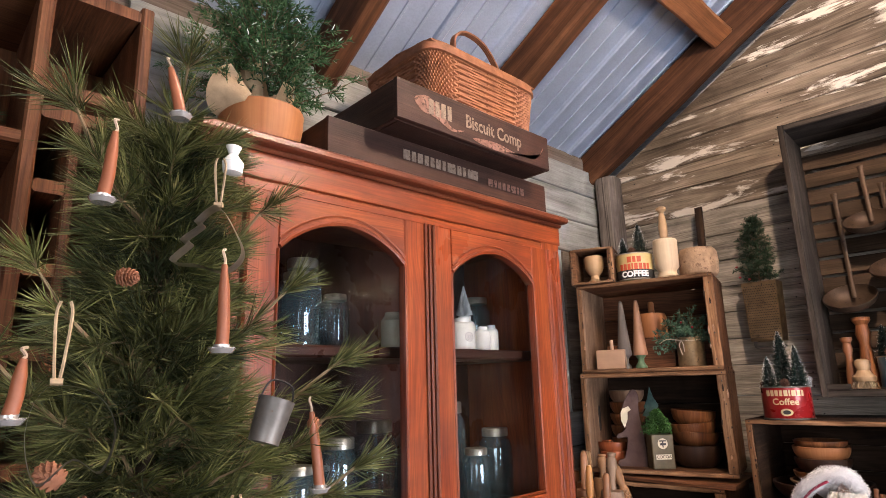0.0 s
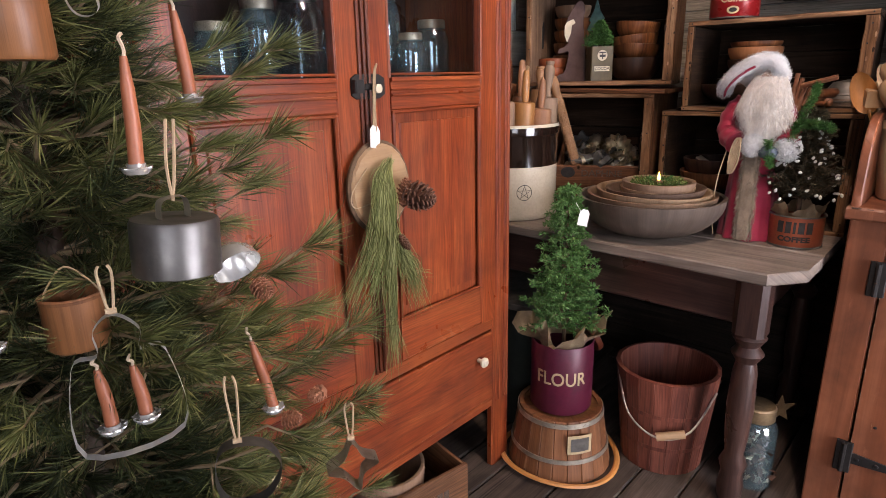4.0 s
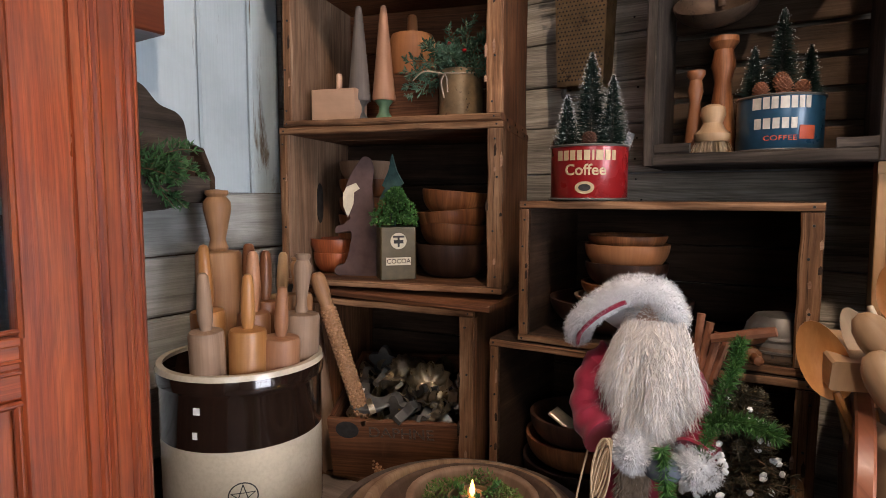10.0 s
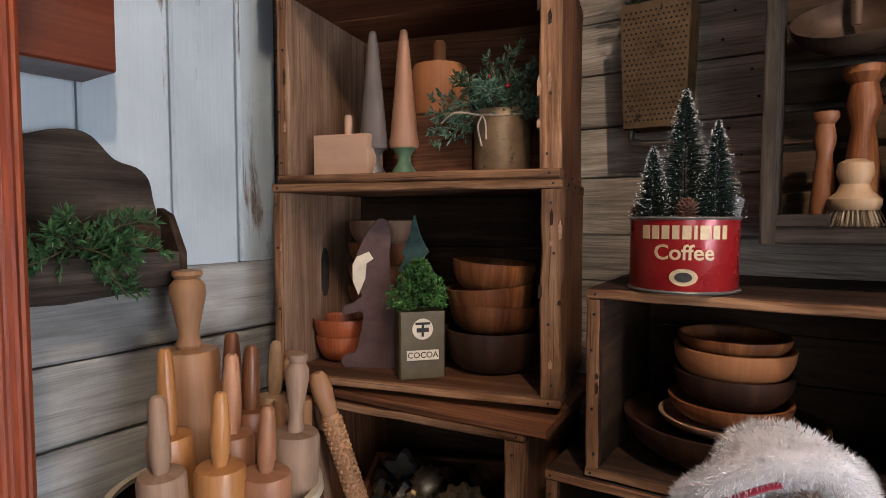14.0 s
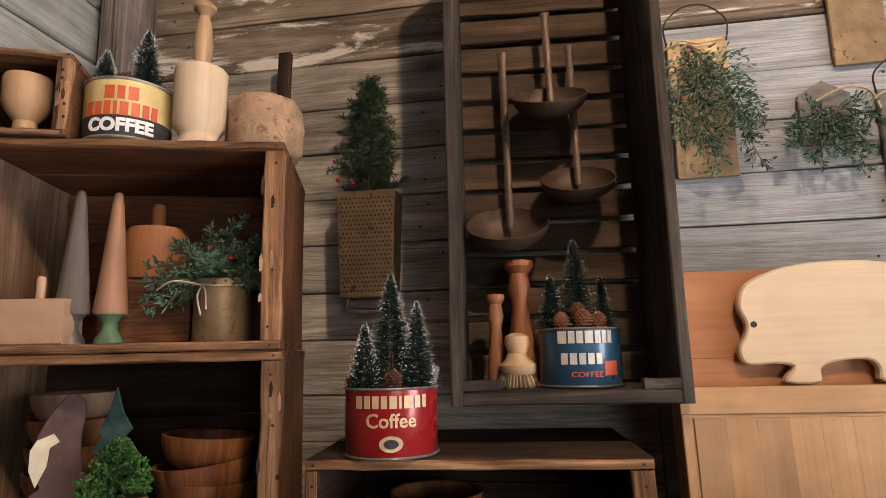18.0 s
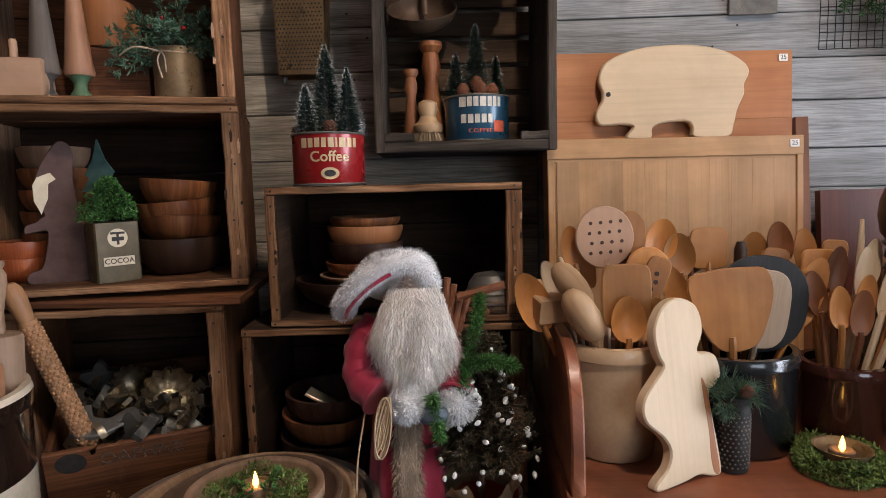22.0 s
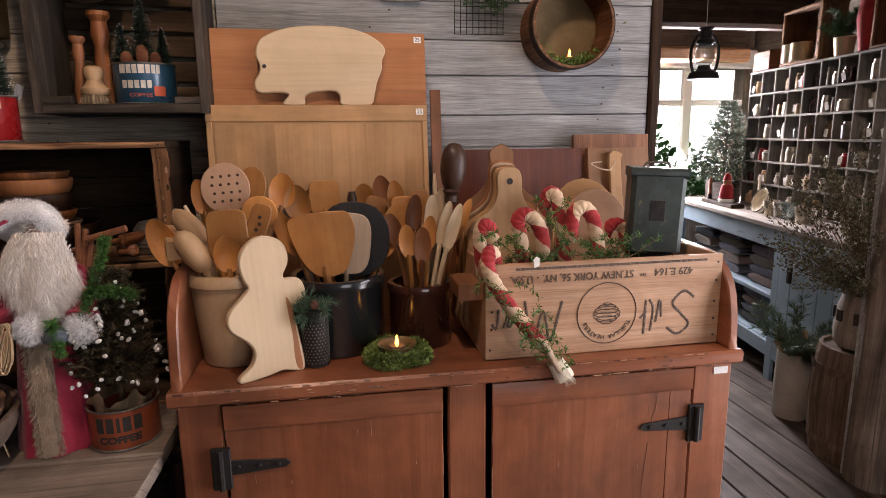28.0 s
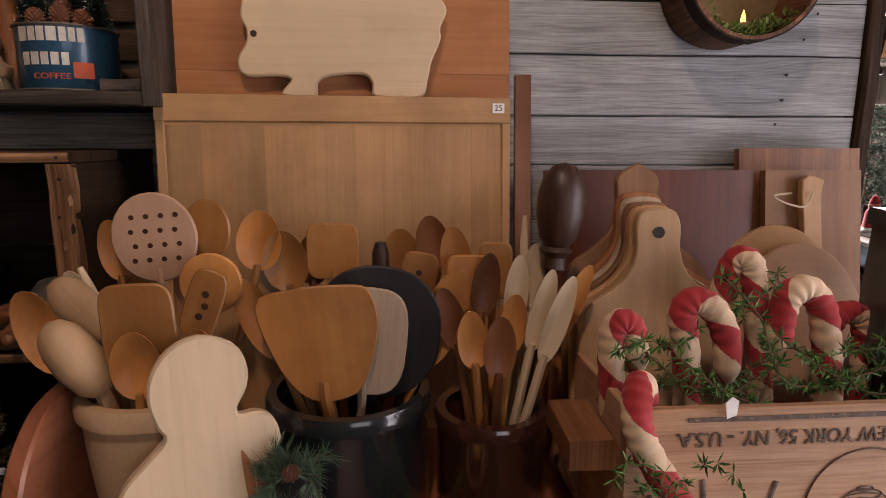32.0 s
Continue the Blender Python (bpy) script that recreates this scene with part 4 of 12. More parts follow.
# ---- corner cupboard with glazed doors ----
def cupboard():
    e = thing("china_cupboard", "tall red-brown oak cupboard with arched glass doors and a drawer", "cupboard", 0.8625, 0.98, 0)
    W, D, TOP = 0.5125, 0.375, 1.80

    def pc(name, mt, *boxes, ch=None, lb=""):
        b = mesh_start()
        for q in boxes:
            box(b, *q, ch=ch)
        return part(name, b, mt, e, lb)
    for s in (-1, 1):
        a, b = sorted((s * W, s * (W - 0.024)))
        pc("side_panel", W_OAK, (a, b, 0.02, D, 0.2, TOP))
        a, b = sorted((s * W, s * (W - 0.08)))
        post = pc("front_post", W_OAK, (a, b, 0.0, 0.022, 0.0, TOP))
        for k in (0.012, 0.024, 0.05, 0.062):
            bm = mesh_start()
            board(bm, (s * (W - k), 0.0, 0.22), (s * (W - k), 0.0, TOP - 0.02), 0.009, 0.009, (1, 0, 0), ch=0.003)
            part("reed", bm, W_OAK, post)
        a, b = sorted((s * W, s * (W - 0.045)))
        pc("back_leg", W_OAK, (a, b, D - 0.045, D, 0, 0.2))
    pc("back_panel", W_OAK_INSIDE, (-W + 0.024, W - 0.024, D - 0.012, D, 0.2, TOP))
    pc("bottom", W_OAK_INSIDE, (-W + 0.024, W - 0.024, 0.02, D - 0.012, 0.2, 0.224))
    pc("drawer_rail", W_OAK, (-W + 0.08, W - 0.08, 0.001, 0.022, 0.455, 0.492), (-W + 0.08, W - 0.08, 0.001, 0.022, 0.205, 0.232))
    pc("mid_shelf", W_OAK_INSIDE, (-W + 0.024, W - 0.024, 0.03, D - 0.012, 1.085, 1.105))
    pc("shelf", W_OAK_INSIDE, (-W + 0.024, W - 0.024, 0.045, D - 0.012, 1.478, 1.502))
    pc("top_rail", W_OAK, (-W + 0.08, W - 0.08, 0.001, 0.022, 1.777, 1.80))
    bm = mesh_start()
    box(bm, -W - 0.002, W + 0.002, -0.002, D, 1.80, 1.852, ch=0.002)
    part("frieze", bm, W_OAK, e)
    for z0, z1, o in ((1.852, 1.862, 0.014), (1.862, 1.880, 0.034)):
        bm = mesh_start()
        box(bm, -W - o * 0.35, W + o * 0.35, -o + 0.004, D, z0, z1, ch=0.004)
        part("cornice", bm, W_OAKC, e, "dark cornice moulding")
    # drawer
    dr = pc("drawer", W_OAK, (-W + 0.086, W - 0.086, -0.004, 0.018, 0.238, 0.45))
    for x in (-0.3, 0.365):
        bm = mesh_start()
        lathe(bm, [(0.006, 0), (0.006, 0.012), (0.014, 0.018), (0.015, 0.024), (0.009, 0.03), (0, 0.031)], 14, pose(x, -0.004, 0.385, 90))
        part("knob", bm, M_CREAM, dr, "white porcelain knob")
    # doors
    for s in (-1, 1):
        def X(a, b):
            return tuple(sorted((s * a, s * b)))
        d = mesh_start()
        z0, z1 = 0.498, 1.775
        box(d, *X(0.004, 0.072), -0.012, 0.012, z0, z1)
        box(d, *X(0.366, 0.430), -0.012, 0.012, z0, z1)
        box(d, *X(0.072, 0.366), -0.0115, 0.0115, z0, 0.605)
        box(d, *X(0.072, 0.366), -0.0115, 0.0115, 1.083, 1.15)
        arch = [(s * (0.072 + 0.294 * k / 14), 1.672 + 0.064 * math.sin(math.pi * k / 14) ** 0.8) for k in range(15)]
        plate(d, arch + [(s * 0.366, z1), (s * 0.072, z1)], 0.023, Matrix.Translation((0, 0.0115, 0)) @ XZ, ch=0.001)
        door = part("door", d, W_OAK, e)
        b = mesh_start()
        for zz in ((1.15, 1.16), (1.163, 1.168)):
            box(b, *X(0.072, 0.366), -0.017, -0.009, zz[0] - 0.008, zz[1] - 0.008, ch=0.002)
        for a, c, zz0, zz1 in ((0.072, 0.08, 0.61, 1.08), (0.358, 0.366, 0.61, 1.08), (0.066, 0.072, 1.15, 1.67), (0.366, 0.372, 1.15, 1.67)):
            box(b, *X(a, c), -0.016, -0.006, zz0, zz1, ch=0.003)
        box(b, *X(0.072, 0.366), -0.016, -0.006, 0.603, 0.611, ch=0.003)
        box(b, *X(0.072, 0.366), -0.016, -0.006, 1.076, 1.084, ch=0.003)
        box(b, *X(0.072, 0.366), -0.017, -0.009, 1.112, 1.118, ch=0.002)
        box(b, *X(0.072, 0.366), -0.017, -0.009, 1.124, 1.128, ch=0.002)
        sweep(b, [(p[0], -0.0125, p[1] + 0.003) for p in arch], 0.005, 6)
        sweep(b, [(p[0], -0.0125, p[1] + 0.018) for p in arch], 0.003, 6)
        part("moulding", b, W_OAK, door)
        b = mesh_start()
        box(b, *X(0.068, 0.37), 0.0, 0.006, 0.6, 1.09, ch=0.001)
        box(b, *X(0.1, 0.338), -0.004, 0.004, 0.632, 1.055, ch=0.003)
        part("door_panel", b, W_OAK, door)
        b = mesh_start()
        box(b, *X(0.068, 0.37), 0.002, 0.005, 1.14, 1.745, ch=0.0005)
        g = part("pane", b, M_PANE, door, "clear glass pane")
        g.visible_shadow = False
    for k in (-0.012, 0.0, 0.012):
        b = mesh_start()
        board(b, (k, -0.016, 0.5), (k, -0.016, 1.775), 0.007, 0.008, (1, 0, 0), ch=0.003)
        part("meeting_strip", b, W_OAKC, e)
    # latch
    b = mesh_start()
    plate(b, [(-0.042, -0.016), (-0.03, -0.024), (0.03, -0.024), (0.045, -0.016), (0.045, 0.016), (0.03, 0.024), (-0.03, 0.024), (-0.042, 0.016)], 0.005, Matrix.Translation((0.006, -0.012, 1.134)) @ XZ, ch=0.001)
    box(b, -0.036, -0.012, -0.03, -0.016, 1.122, 1.148, ch=0.003)
    box(b, -0.012, 0.034, -0.028, -0.016, 1.128, 1.140, ch=0.002)
    part("latch", b, M_IRON, e, "black iron turn latch")
    b = mesh_start()
    lathe(b, [(0.004, 0), (0.004, 0.016), (0.009, 0.02), (0.009, 0.026), (0, 0.028)], 12, pose(0.012, -0.017, 1.13, 90))
    part("latch_knob", b, M_CREAM, e, "small white knob")
    return e


cupboard()


# ---- wooden crates ----
# left crate ends: window light on them put into a paler tan
W_CRATE_LIT = wood("crate_end_lit_tan", (0.16, 0.088, 0.048), (0.27, 0.163, 0.098), (0.38, 0.25, 0.162), 0.68, 0.9, 0.5, 0.45, 0.12, spec=0.25, crack=0.55, knots=0.4, ring=0.25)


def crate(label, m, w, d, h, mt, boards=2, t=0.014, post=0.03, handle=False, mt_back_shade=None, top=True, mt_lit_end=None):
    """An open-fronted box: local x across the front (0..w), y inward, z up. m: pose of the front lower left corner."""
    e = thing("wooden_crate", label, "crate")
    e.matrix_world = m

    def slab(name, *q, n=5, wob=0.0012, edge=False):
        b = mesh_start()
        box(b, *q, n=n, wob=wob, ch=0.0025)
        return part(name, b, W_EDGE if edge else mt, e)
    for k in range(boards):
        y0, y1 = d * k / boards + 0.001, d * (k + 1) / boards - 0.001
        slab("bottom_board", 0, w, y0, y1, 0, t)
        if top:
            slab("top_board", 0, w, y0, y1, h - t, h)
    for x0, x1 in ((0.001, 0.02), (w - 0.02, w - 0.001)):
        b = mesh_start()
        box(b, x0, x1, 0.003, d - 0.003, t, h - t, n=4, wob=0.0012, ch=0.0025)
        part("end_board", b, (mt_lit_end or mt) if x0 < 0.1 else mt, e)
    for zz in (0, h - t) if top else (0,):
        slab("worn_edge", 0.001, w - 0.001, -0.0035, 0.0008, zz + 0.001, zz + t - 0.001, n=11, wob=0.0011, edge=True)
    slab("corner_post", w - post, w, -0.002, 0.019, t, h - t - 0.001, n=7, wob=0.0011, edge=True)
    slab("corner_post", 0, post * 0.55, -0.002, 0.019, t, h - t - 0.001, n=7, wob=0.0011, edge=True)
    for k in range(7):
        b = mesh_start()
        zz, ln, sx = rnd.uniform(t + 0.03, h - t - 0.05), rnd.uniform(0.008, 0.035), rnd.choice((post * 0.5, w - post, w - 0.003, w - post * 0.5))
        plate(b, [(-0.0028 * rnd.uniform(0.5, 1), 0), (0.0022, ln * 0.1), (0.003, ln * 0.6), (0.0005, ln), (-0.0025, ln * 0.7)], 0.0008, Matrix.Translation((sx, -0.0024, zz)) @ XZ, ch=0.0001)
        part("chip", b, W_CRATED if k % 2 else W_SCAR, e)
    b = mesh_start()
    for x0 in (post * 0.3, w - post * 0.5):
        for zz in (t * 0.5, h - t * 0.5, t + 0.02, h * 0.37, h * 0.68, h - t - 0.02):
            lathe(b, [(0.0024, -0.0005), (0.002, 0.0012), (0, 0.0015)], 6, pose(x0 + rnd.uniform(-0.004, 0.004), -0.0032, zz, 90))
    for x0 in (-0.0012, w + 0.0012):
        for yy in (d * 0.2, d * 0.5, d * 0.8):
            for zz in (t * 0.5, h - t * 0.5):
                lathe(b, [(0.0024, -0.001), (0.002, 0.0012), (0, 0.0015)], 6, pose(x0 + (0.0008 if x0 < 0 else -0.0008), yy, zz, 0, -90 if x0 < 0 else 90))
    part("nail_heads", b, M_IRON, e, "dark nail heads", kind="stuff")
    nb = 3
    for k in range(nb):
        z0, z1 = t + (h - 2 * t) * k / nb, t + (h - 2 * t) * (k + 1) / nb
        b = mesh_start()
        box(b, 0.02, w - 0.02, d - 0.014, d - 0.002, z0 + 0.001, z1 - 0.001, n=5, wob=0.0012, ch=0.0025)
        # a darker back board carries the shade inside the crate in its colour
        part("back_board", b, mt_back_shade or mt, e)
    if handle:
        b = mesh_start()
        out = [(0.014 * math.cos(a), 0.034 * math.sin(a) + (0.012 if math.sin(a) > 0 else -0.012)) for a in [math.tau * i / 16 for i in range(16)]]
        plate(b, [(p[0], p[1]) for p in out], 0.0015, Matrix.Translation((0.0195, 0.13, h * 0.52)) @ YZ, ch=0.0003)
        part("handle_hole", b, M_INK, e, "dark hand hole")
    return e


CR = math.degrees(math.atan2(-0.457, 0.135))     # turn of the stacked corner crates
crate("brown wooden crate on the table, open to the front", pose(1.835, 1.245, 0.702, 0, 0, -81), 0.432, 0.325, 0.386, W_CRATE, mt_back_shade=W_CRATED)
crate("brown wooden crate with a hand hole, stacked on another crate", pose(1.822, 1.247, 1.112, 0, 0, CR), 0.476, 0.29, 0.328, W_CRATE, handle=True, mt_back_shade=W_CRATED, mt_lit_end=W_CRATE_LIT)
crate("reddish-brown wooden crate stacked on top of another crate", pose(1.829, 1.240, 1.441, 0, 0, CR), 0.462, 0.29, 0.318, W_CRATER, mt_lit_end=W_CRATE_LIT)
b_ = mesh_start()
e = thing("crate_lid", "loose brown board lying tilted between two crates", "board", 1.842, 1.232, 1.0935, rz=-82, ry=1.0)
box(b_, 0, 0.45, -0.004, 0.31, 0, 0.013, n=9, wob=0.0018)
part("board", b_, W_CRATER, e)
crate("small wooden crate holding a turned goblet on a larger crate", pose(1.806, 1.243, 1.76, 0, 0, -68), 0.156, 0.15, 0.132, W_CRATE, t=0.009, post=0.014)
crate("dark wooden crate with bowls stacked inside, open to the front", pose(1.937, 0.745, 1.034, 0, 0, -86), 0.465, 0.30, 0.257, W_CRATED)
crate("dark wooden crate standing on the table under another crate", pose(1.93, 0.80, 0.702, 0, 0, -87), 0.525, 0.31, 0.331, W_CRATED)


def tall_crate():
    e = thing("wall_crate", "tall grey wooden crate with a slatted back hung on the wall", "crate", 2.03, 0.555, 1.352, rz=-86)
    w, d, h = 0.352, 0.215, 0.86

    def slab(name, *q, n=6, wob=0.0015, mt=W_CRATEG):
        b = mesh_start()
        box(b, *q, n=n, wob=wob, ch=0.0025)
        return part(name, b, mt, e)
    slab("side_board", 0, 0.018, 0, d, 0.0, h, n=10)
    slab("side_board", w - 0.018, w, 0, d, 0.0, h, n=10)
    slab("bottom_board", 0.018, w - 0.018, 0.0, d, 0.0, 0.02)
    slab("front_rail", 0.018, 0.075, 0.0, 0.02, 0.02, 0.036)
    slab("front_rail", w - 0.07, w - 0.018, 0.0, 0.02, 0.02, 0.036)
    slab("top_board", 0.018, w - 0.018, 0.0, d, h - 0.018, h)
    z = 0.022
    while z < h - 0.06:
        slab("slat", 0.018, w - 0.018, d - 0.016, d - 0.006, z, z + 0.050, mt=W_SLAT)
        z += 0.0605


tall_crate()


# ---- work table ----
def work_table():
    e = thing("work_table", "old dark table with a worn grey-brown plank top and turned legs", "table", 1.90, 0.80, 0)
    xs = [-0.405, -0.17, 0.09, 0.37]
    for k in range(3):
        a, b = xs[k] + (0.0015 if k else 0), xs[k + 1] - 0.0015
        o = [(a, -0.522), (b, -0.522), (b, 0.54), (a, 0.54)] if k else [(a, -0.455), (a + 0.09, -0.522), (b, -0.522), (b, 0.54), (a + 0.04, 0.54)]
        bm = mesh_start()
        plate(bm, o, 0.03, pose(0, 0, 0.672 + (0.0, 0.001, -0.001)[k]), ch=0.004, grain=1)
        part("top_plank", bm, W_TABLE, e)
    bm = mesh_start()
    box(bm, -0.315, -0.29, -0.40, 0.5, 0.53, 0.671)
    part("apron", bm, W_TABLED, e)
    bm = mesh_start()
    box(bm, -0.29, 0.33, -0.42, -0.395, 0.53, 0.671)
    part("apron", bm, W_TABLED, e)
    prof = [(0.0, 0), (0.022, 0), (0.03, 0.02), (0.034, 0.06), (0.028, 0.1), (0.036, 0.13), (0.024, 0.16), (0.03, 0.22), (0.034, 0.3), (0.03, 0.4), (0.025, 0.43), (0.04, 0.455), (0.026, 0.475), (0.042, 0.5), (0.03, 0.515), (0.0, 0.516)]
    for lx, ly in ((-0.30, -0.41), (0.30, -0.41), (0.30, 0.46), (-0.30, 0.46)):
        bm = mesh_start()
        lathe(bm, prof, 20, pose(lx, ly, 0))
        box(bm, lx - 0.038, lx + 0.038, ly - 0.038, ly + 0.038, 0.51, 0.671)
        part("leg", bm, W_TABLED, e)
    return e


work_table()


# ---- brown dry sink cabinet ----
def dry_sink():
    e = thing("dry_sink_cabinet", "brown painted wooden cabinet with two plank doors and iron hinges", "cabinet", 1.705, -0.335, 0)
    H, YA, YB, D = 0.84, 0.572, -0.572, 0.53

    def pc(name, mt, *q, n=1, wob=0.0, lb=""):
        b = mesh_start()
        box(b, *q, n=n, wob=wob)
        return part(name, b, mt, e, lb)
    pc("top", W_BROWN, -0.022, D, YB - 0.008, YA + 0.008, H - 0.03, H, n=8, wob=0.001)
    for mt, cnt, lb in ((W_SCAR, 60, "pale chips along the front edge"), (W_BOWLD, 70, "dark dents along the front edge")):
        b = mesh_start()
        for _ in range(cnt):
            y = rnd.uniform(YB + 0.01, YA - 0.01)
            ln, z = rnd.uniform(0.003, 0.02), rnd.choice((H - 0.001, H - 0.001, H - 0.029, rnd.uniform(H - 0.027, H - 0.004)))
            sweep(b, [(-0.0215, y, z), (-0.0222, y + ln * 0.4, z + rnd.uniform(-0.0012, 0.0006)), (-0.0215, y + ln, z)], rnd.uniform(0.0005, 0.0014), 4)
        part("worn_edge", b, mt, e, lb, kind="stuff")
    pc("side", W_BROWN, 0.02, D, YA - 0.022, YA, 0.0, H - 0.03)
    pc("side", W_BROWN, 0.02, D, YB, YB + 0.022, 0.0, H - 0.03)
    pc("back", W_BROWN, D - 0.012, D, YB + 0.022, YA - 0.022, 0.05, H - 0.03)
    pc("floor_board", W_BROWN, 0.02, D - 0.012, YB + 0.022, YA - 0.022, 0.05, 0.07)
    pc("stile", W_BROWN, 0.0, 0.02, YA - 0.08, YA, 0.0, H - 0.03, n=6, wob=0.0008)
    pc("stile", W_BROWN, 0.0, 0.02, YB, YB + 0.09, 0.0, H - 0.03, n=6, wob=0.0008)
    pc("stile", W_BROWN, 0.001, 0.02, -0.022, 0.056, 0.07, H - 0.03, n=6, wob=0.0008)
    pc("bottom_rail", W_BROWN, 0.001, 0.02, YB + 0.09, YA - 0.08, 0.0, 0.07)
    for y0, y1, hy, s in ((0.068, YA - 0.084, YA - 0.074, -1), (YB + 0.094, -0.034, YB + 0.084, 1)):
        d = mesh_start()
        box(d, 0.006, 0.018, y0 + 0.002, y1 - 0.002, 0.076, H - 0.042)
        door = part("door", d, W_BROWN, e)
        for wa, wb in ((0.0, 0.115), (0.115, 1.0)) if s > 0 else ((0.0, 1.0),):
            d = mesh_start()
            box(d, -0.002, 0.006, y0 + (y1 - y0) * wa + 0.0005, y0 + (y1 - y0) * wb - 0.0005, 0.074, H - 0.04, n=5, wob=0.0006, ch=0.0012)
            part("plank", d, W_BROWN, door)
        d = mesh_start()
        box(d, -0.0045, -0.0022, y0, y1, H - 0.088, H - 0.039, n=6, wob=0.0007, ch=0.0008)
        part("top_rail", d, W_BROWN, door)
        d = mesh_start()
        for _ in range(26):
            ys, zs, ln = rnd.uniform(y0 + 0.02, y1 - 0.02), rnd.uniform(0.15, H - 0.1), rnd.uniform(0.006, 0.035)
            sweep(d, [(-0.0022, ys, zs), (-0.0024, ys + rnd.uniform(-0.002, 0.002), zs + ln * 0.6), (-0.0022, ys + rnd.uniform(-0.003, 0.003), zs + ln)], rnd.uniform(0.0003, 0.0007), 4)
        for _ in range(40):
            zs = rnd.uniform(0.12, H - 0.06)
            ed = rnd.choice((y0 + 0.0008, y1 - 0.0008))
            sweep(d, [(-0.0015, ed, zs), (-0.0018, ed, zs + rnd.uniform(0.004, 0.03))], rnd.uniform(0.0005, 0.0011), 4)
        if s > 0:
            yc = y0 + (y1 - y0) * 0.19
            sweep(d, [(-0.0022, yc - 0.006, H - 0.088), (-0.0024, yc - 0.001, H - 0.13), (-0.0024, yc + 0.004, 0.70), (-0.0022, yc + 0.007, 0.67)], 0.0011, 4)
            sweep(d, [(-0.0022, yc + 0.012, 0.635), (-0.0024, yc + 0.018, 0.57), (-0.0022, yc + 0.021, 0.50)], [0.0012, 0.0009, 0.0004], 4)
        part("worn_finish", d, W_SCAR, door, "pale scratches and worn edges", kind="stuff")
        d = mesh_start()
        for fy, z in ((0.1, 0.775), (0.93, 0.785), (0.9, 0.30), (0.12, 0.25), (0.88, 0.52)):
            lathe(d, [(0.0042, 0), (0.003, 0.0008), (0, 0.001)], 8, pose(-0.0022, y0 + (y1 - y0) * fy, z, 0, -90))
        part("nail_heads", d, M_IRON, door, "dark nail heads", kind="stuff")
        for z in (0.675, 0.2):
            b = mesh_start()
            box(b, -0.010, -0.0015, hy - 0.018, hy + 0.018, z - 0.042, z + 0.042, ch=0.002)
            sweep(b, [(-0.014, hy, z - 0.04), (-0.014, hy, z + 0.04)], 0.006, 8)
            o = [(0, -0.017), (0.12, -0.008), (0.128, 0.0), (0.12, 0.008), (0, 0.017)]
            plate(b, [(hy + s * p[0], z + p[1]) for p in o], 0.004, Matrix.Translation((-0.0065, 0, 0)) @ YZ, ch=0.0008)
            for q in (0.03, 0.07, 0.105):
                lathe(b, [(0.005, 0), (0.004, 0.003), (0, 0.004)], 8, pose(-0.0065, hy + s * q, z, 0, -90))
            part("hinge", b, M_IRON, door, "black iron strap hinge")
        b = mesh_start()
        ky = y0 - 0.002 if s < 0 else y1 + 0.002
        o = [(-0.035, -0.012), (0.03, -0.016), (0.036, 0.0), (0.03, 0.014), (-0.035, 0.012)]
        plate(b, [(ky + s * 0.012 + s * p[0], 0.44 + p[1] + p[0] * 0.5) for p in o], 0.016, Matrix.Translation((-0.019, 0, 0)) @ YZ, ch=0.003)
        part("turn_button", b, W_SPOOND, door, "worn wooden turn button")
    # gallery
    sideo = [(0.0, 0.0), (0.004, 0.07), (0.02, 0.14), (0.055, 0.185), (0.1, 0.205), (0.2, 0.21), (D - 0.02, 0.215), (D - 0.02, 0.0)]
    for y, sc in ((YA - 0.018, 1.0), (YB, 0.95)):
        b = mesh_start()
        o = curve_pts([(p[0], p[1] * sc, 0) for p in sideo[:6]], 4) + [Vector((p[0], p[1] * sc, 0)) for p in sideo[6:]]
        plate(b, [(p.x, p.y) for p in o], 0.02, Matrix.Translation((-0.01, y + 0.02, H)) @ XZ, ch=0.003)
        part("end_board", b, W_BROWN, e)
    pc("backsplash", W_BROWN, D - 0.02, D, YB + 0.022, YA - 0.022, H, H + 0.2)
    b = mesh_start()
    box(b, -0.0016, -0.0002, YB + 0.012, YB + 0.045, H - 0.058, H - 0.042, ch=0.0003)
    part("price_label", b, M_PAPER, e, "white price sticker")
    return e


dry_sink()


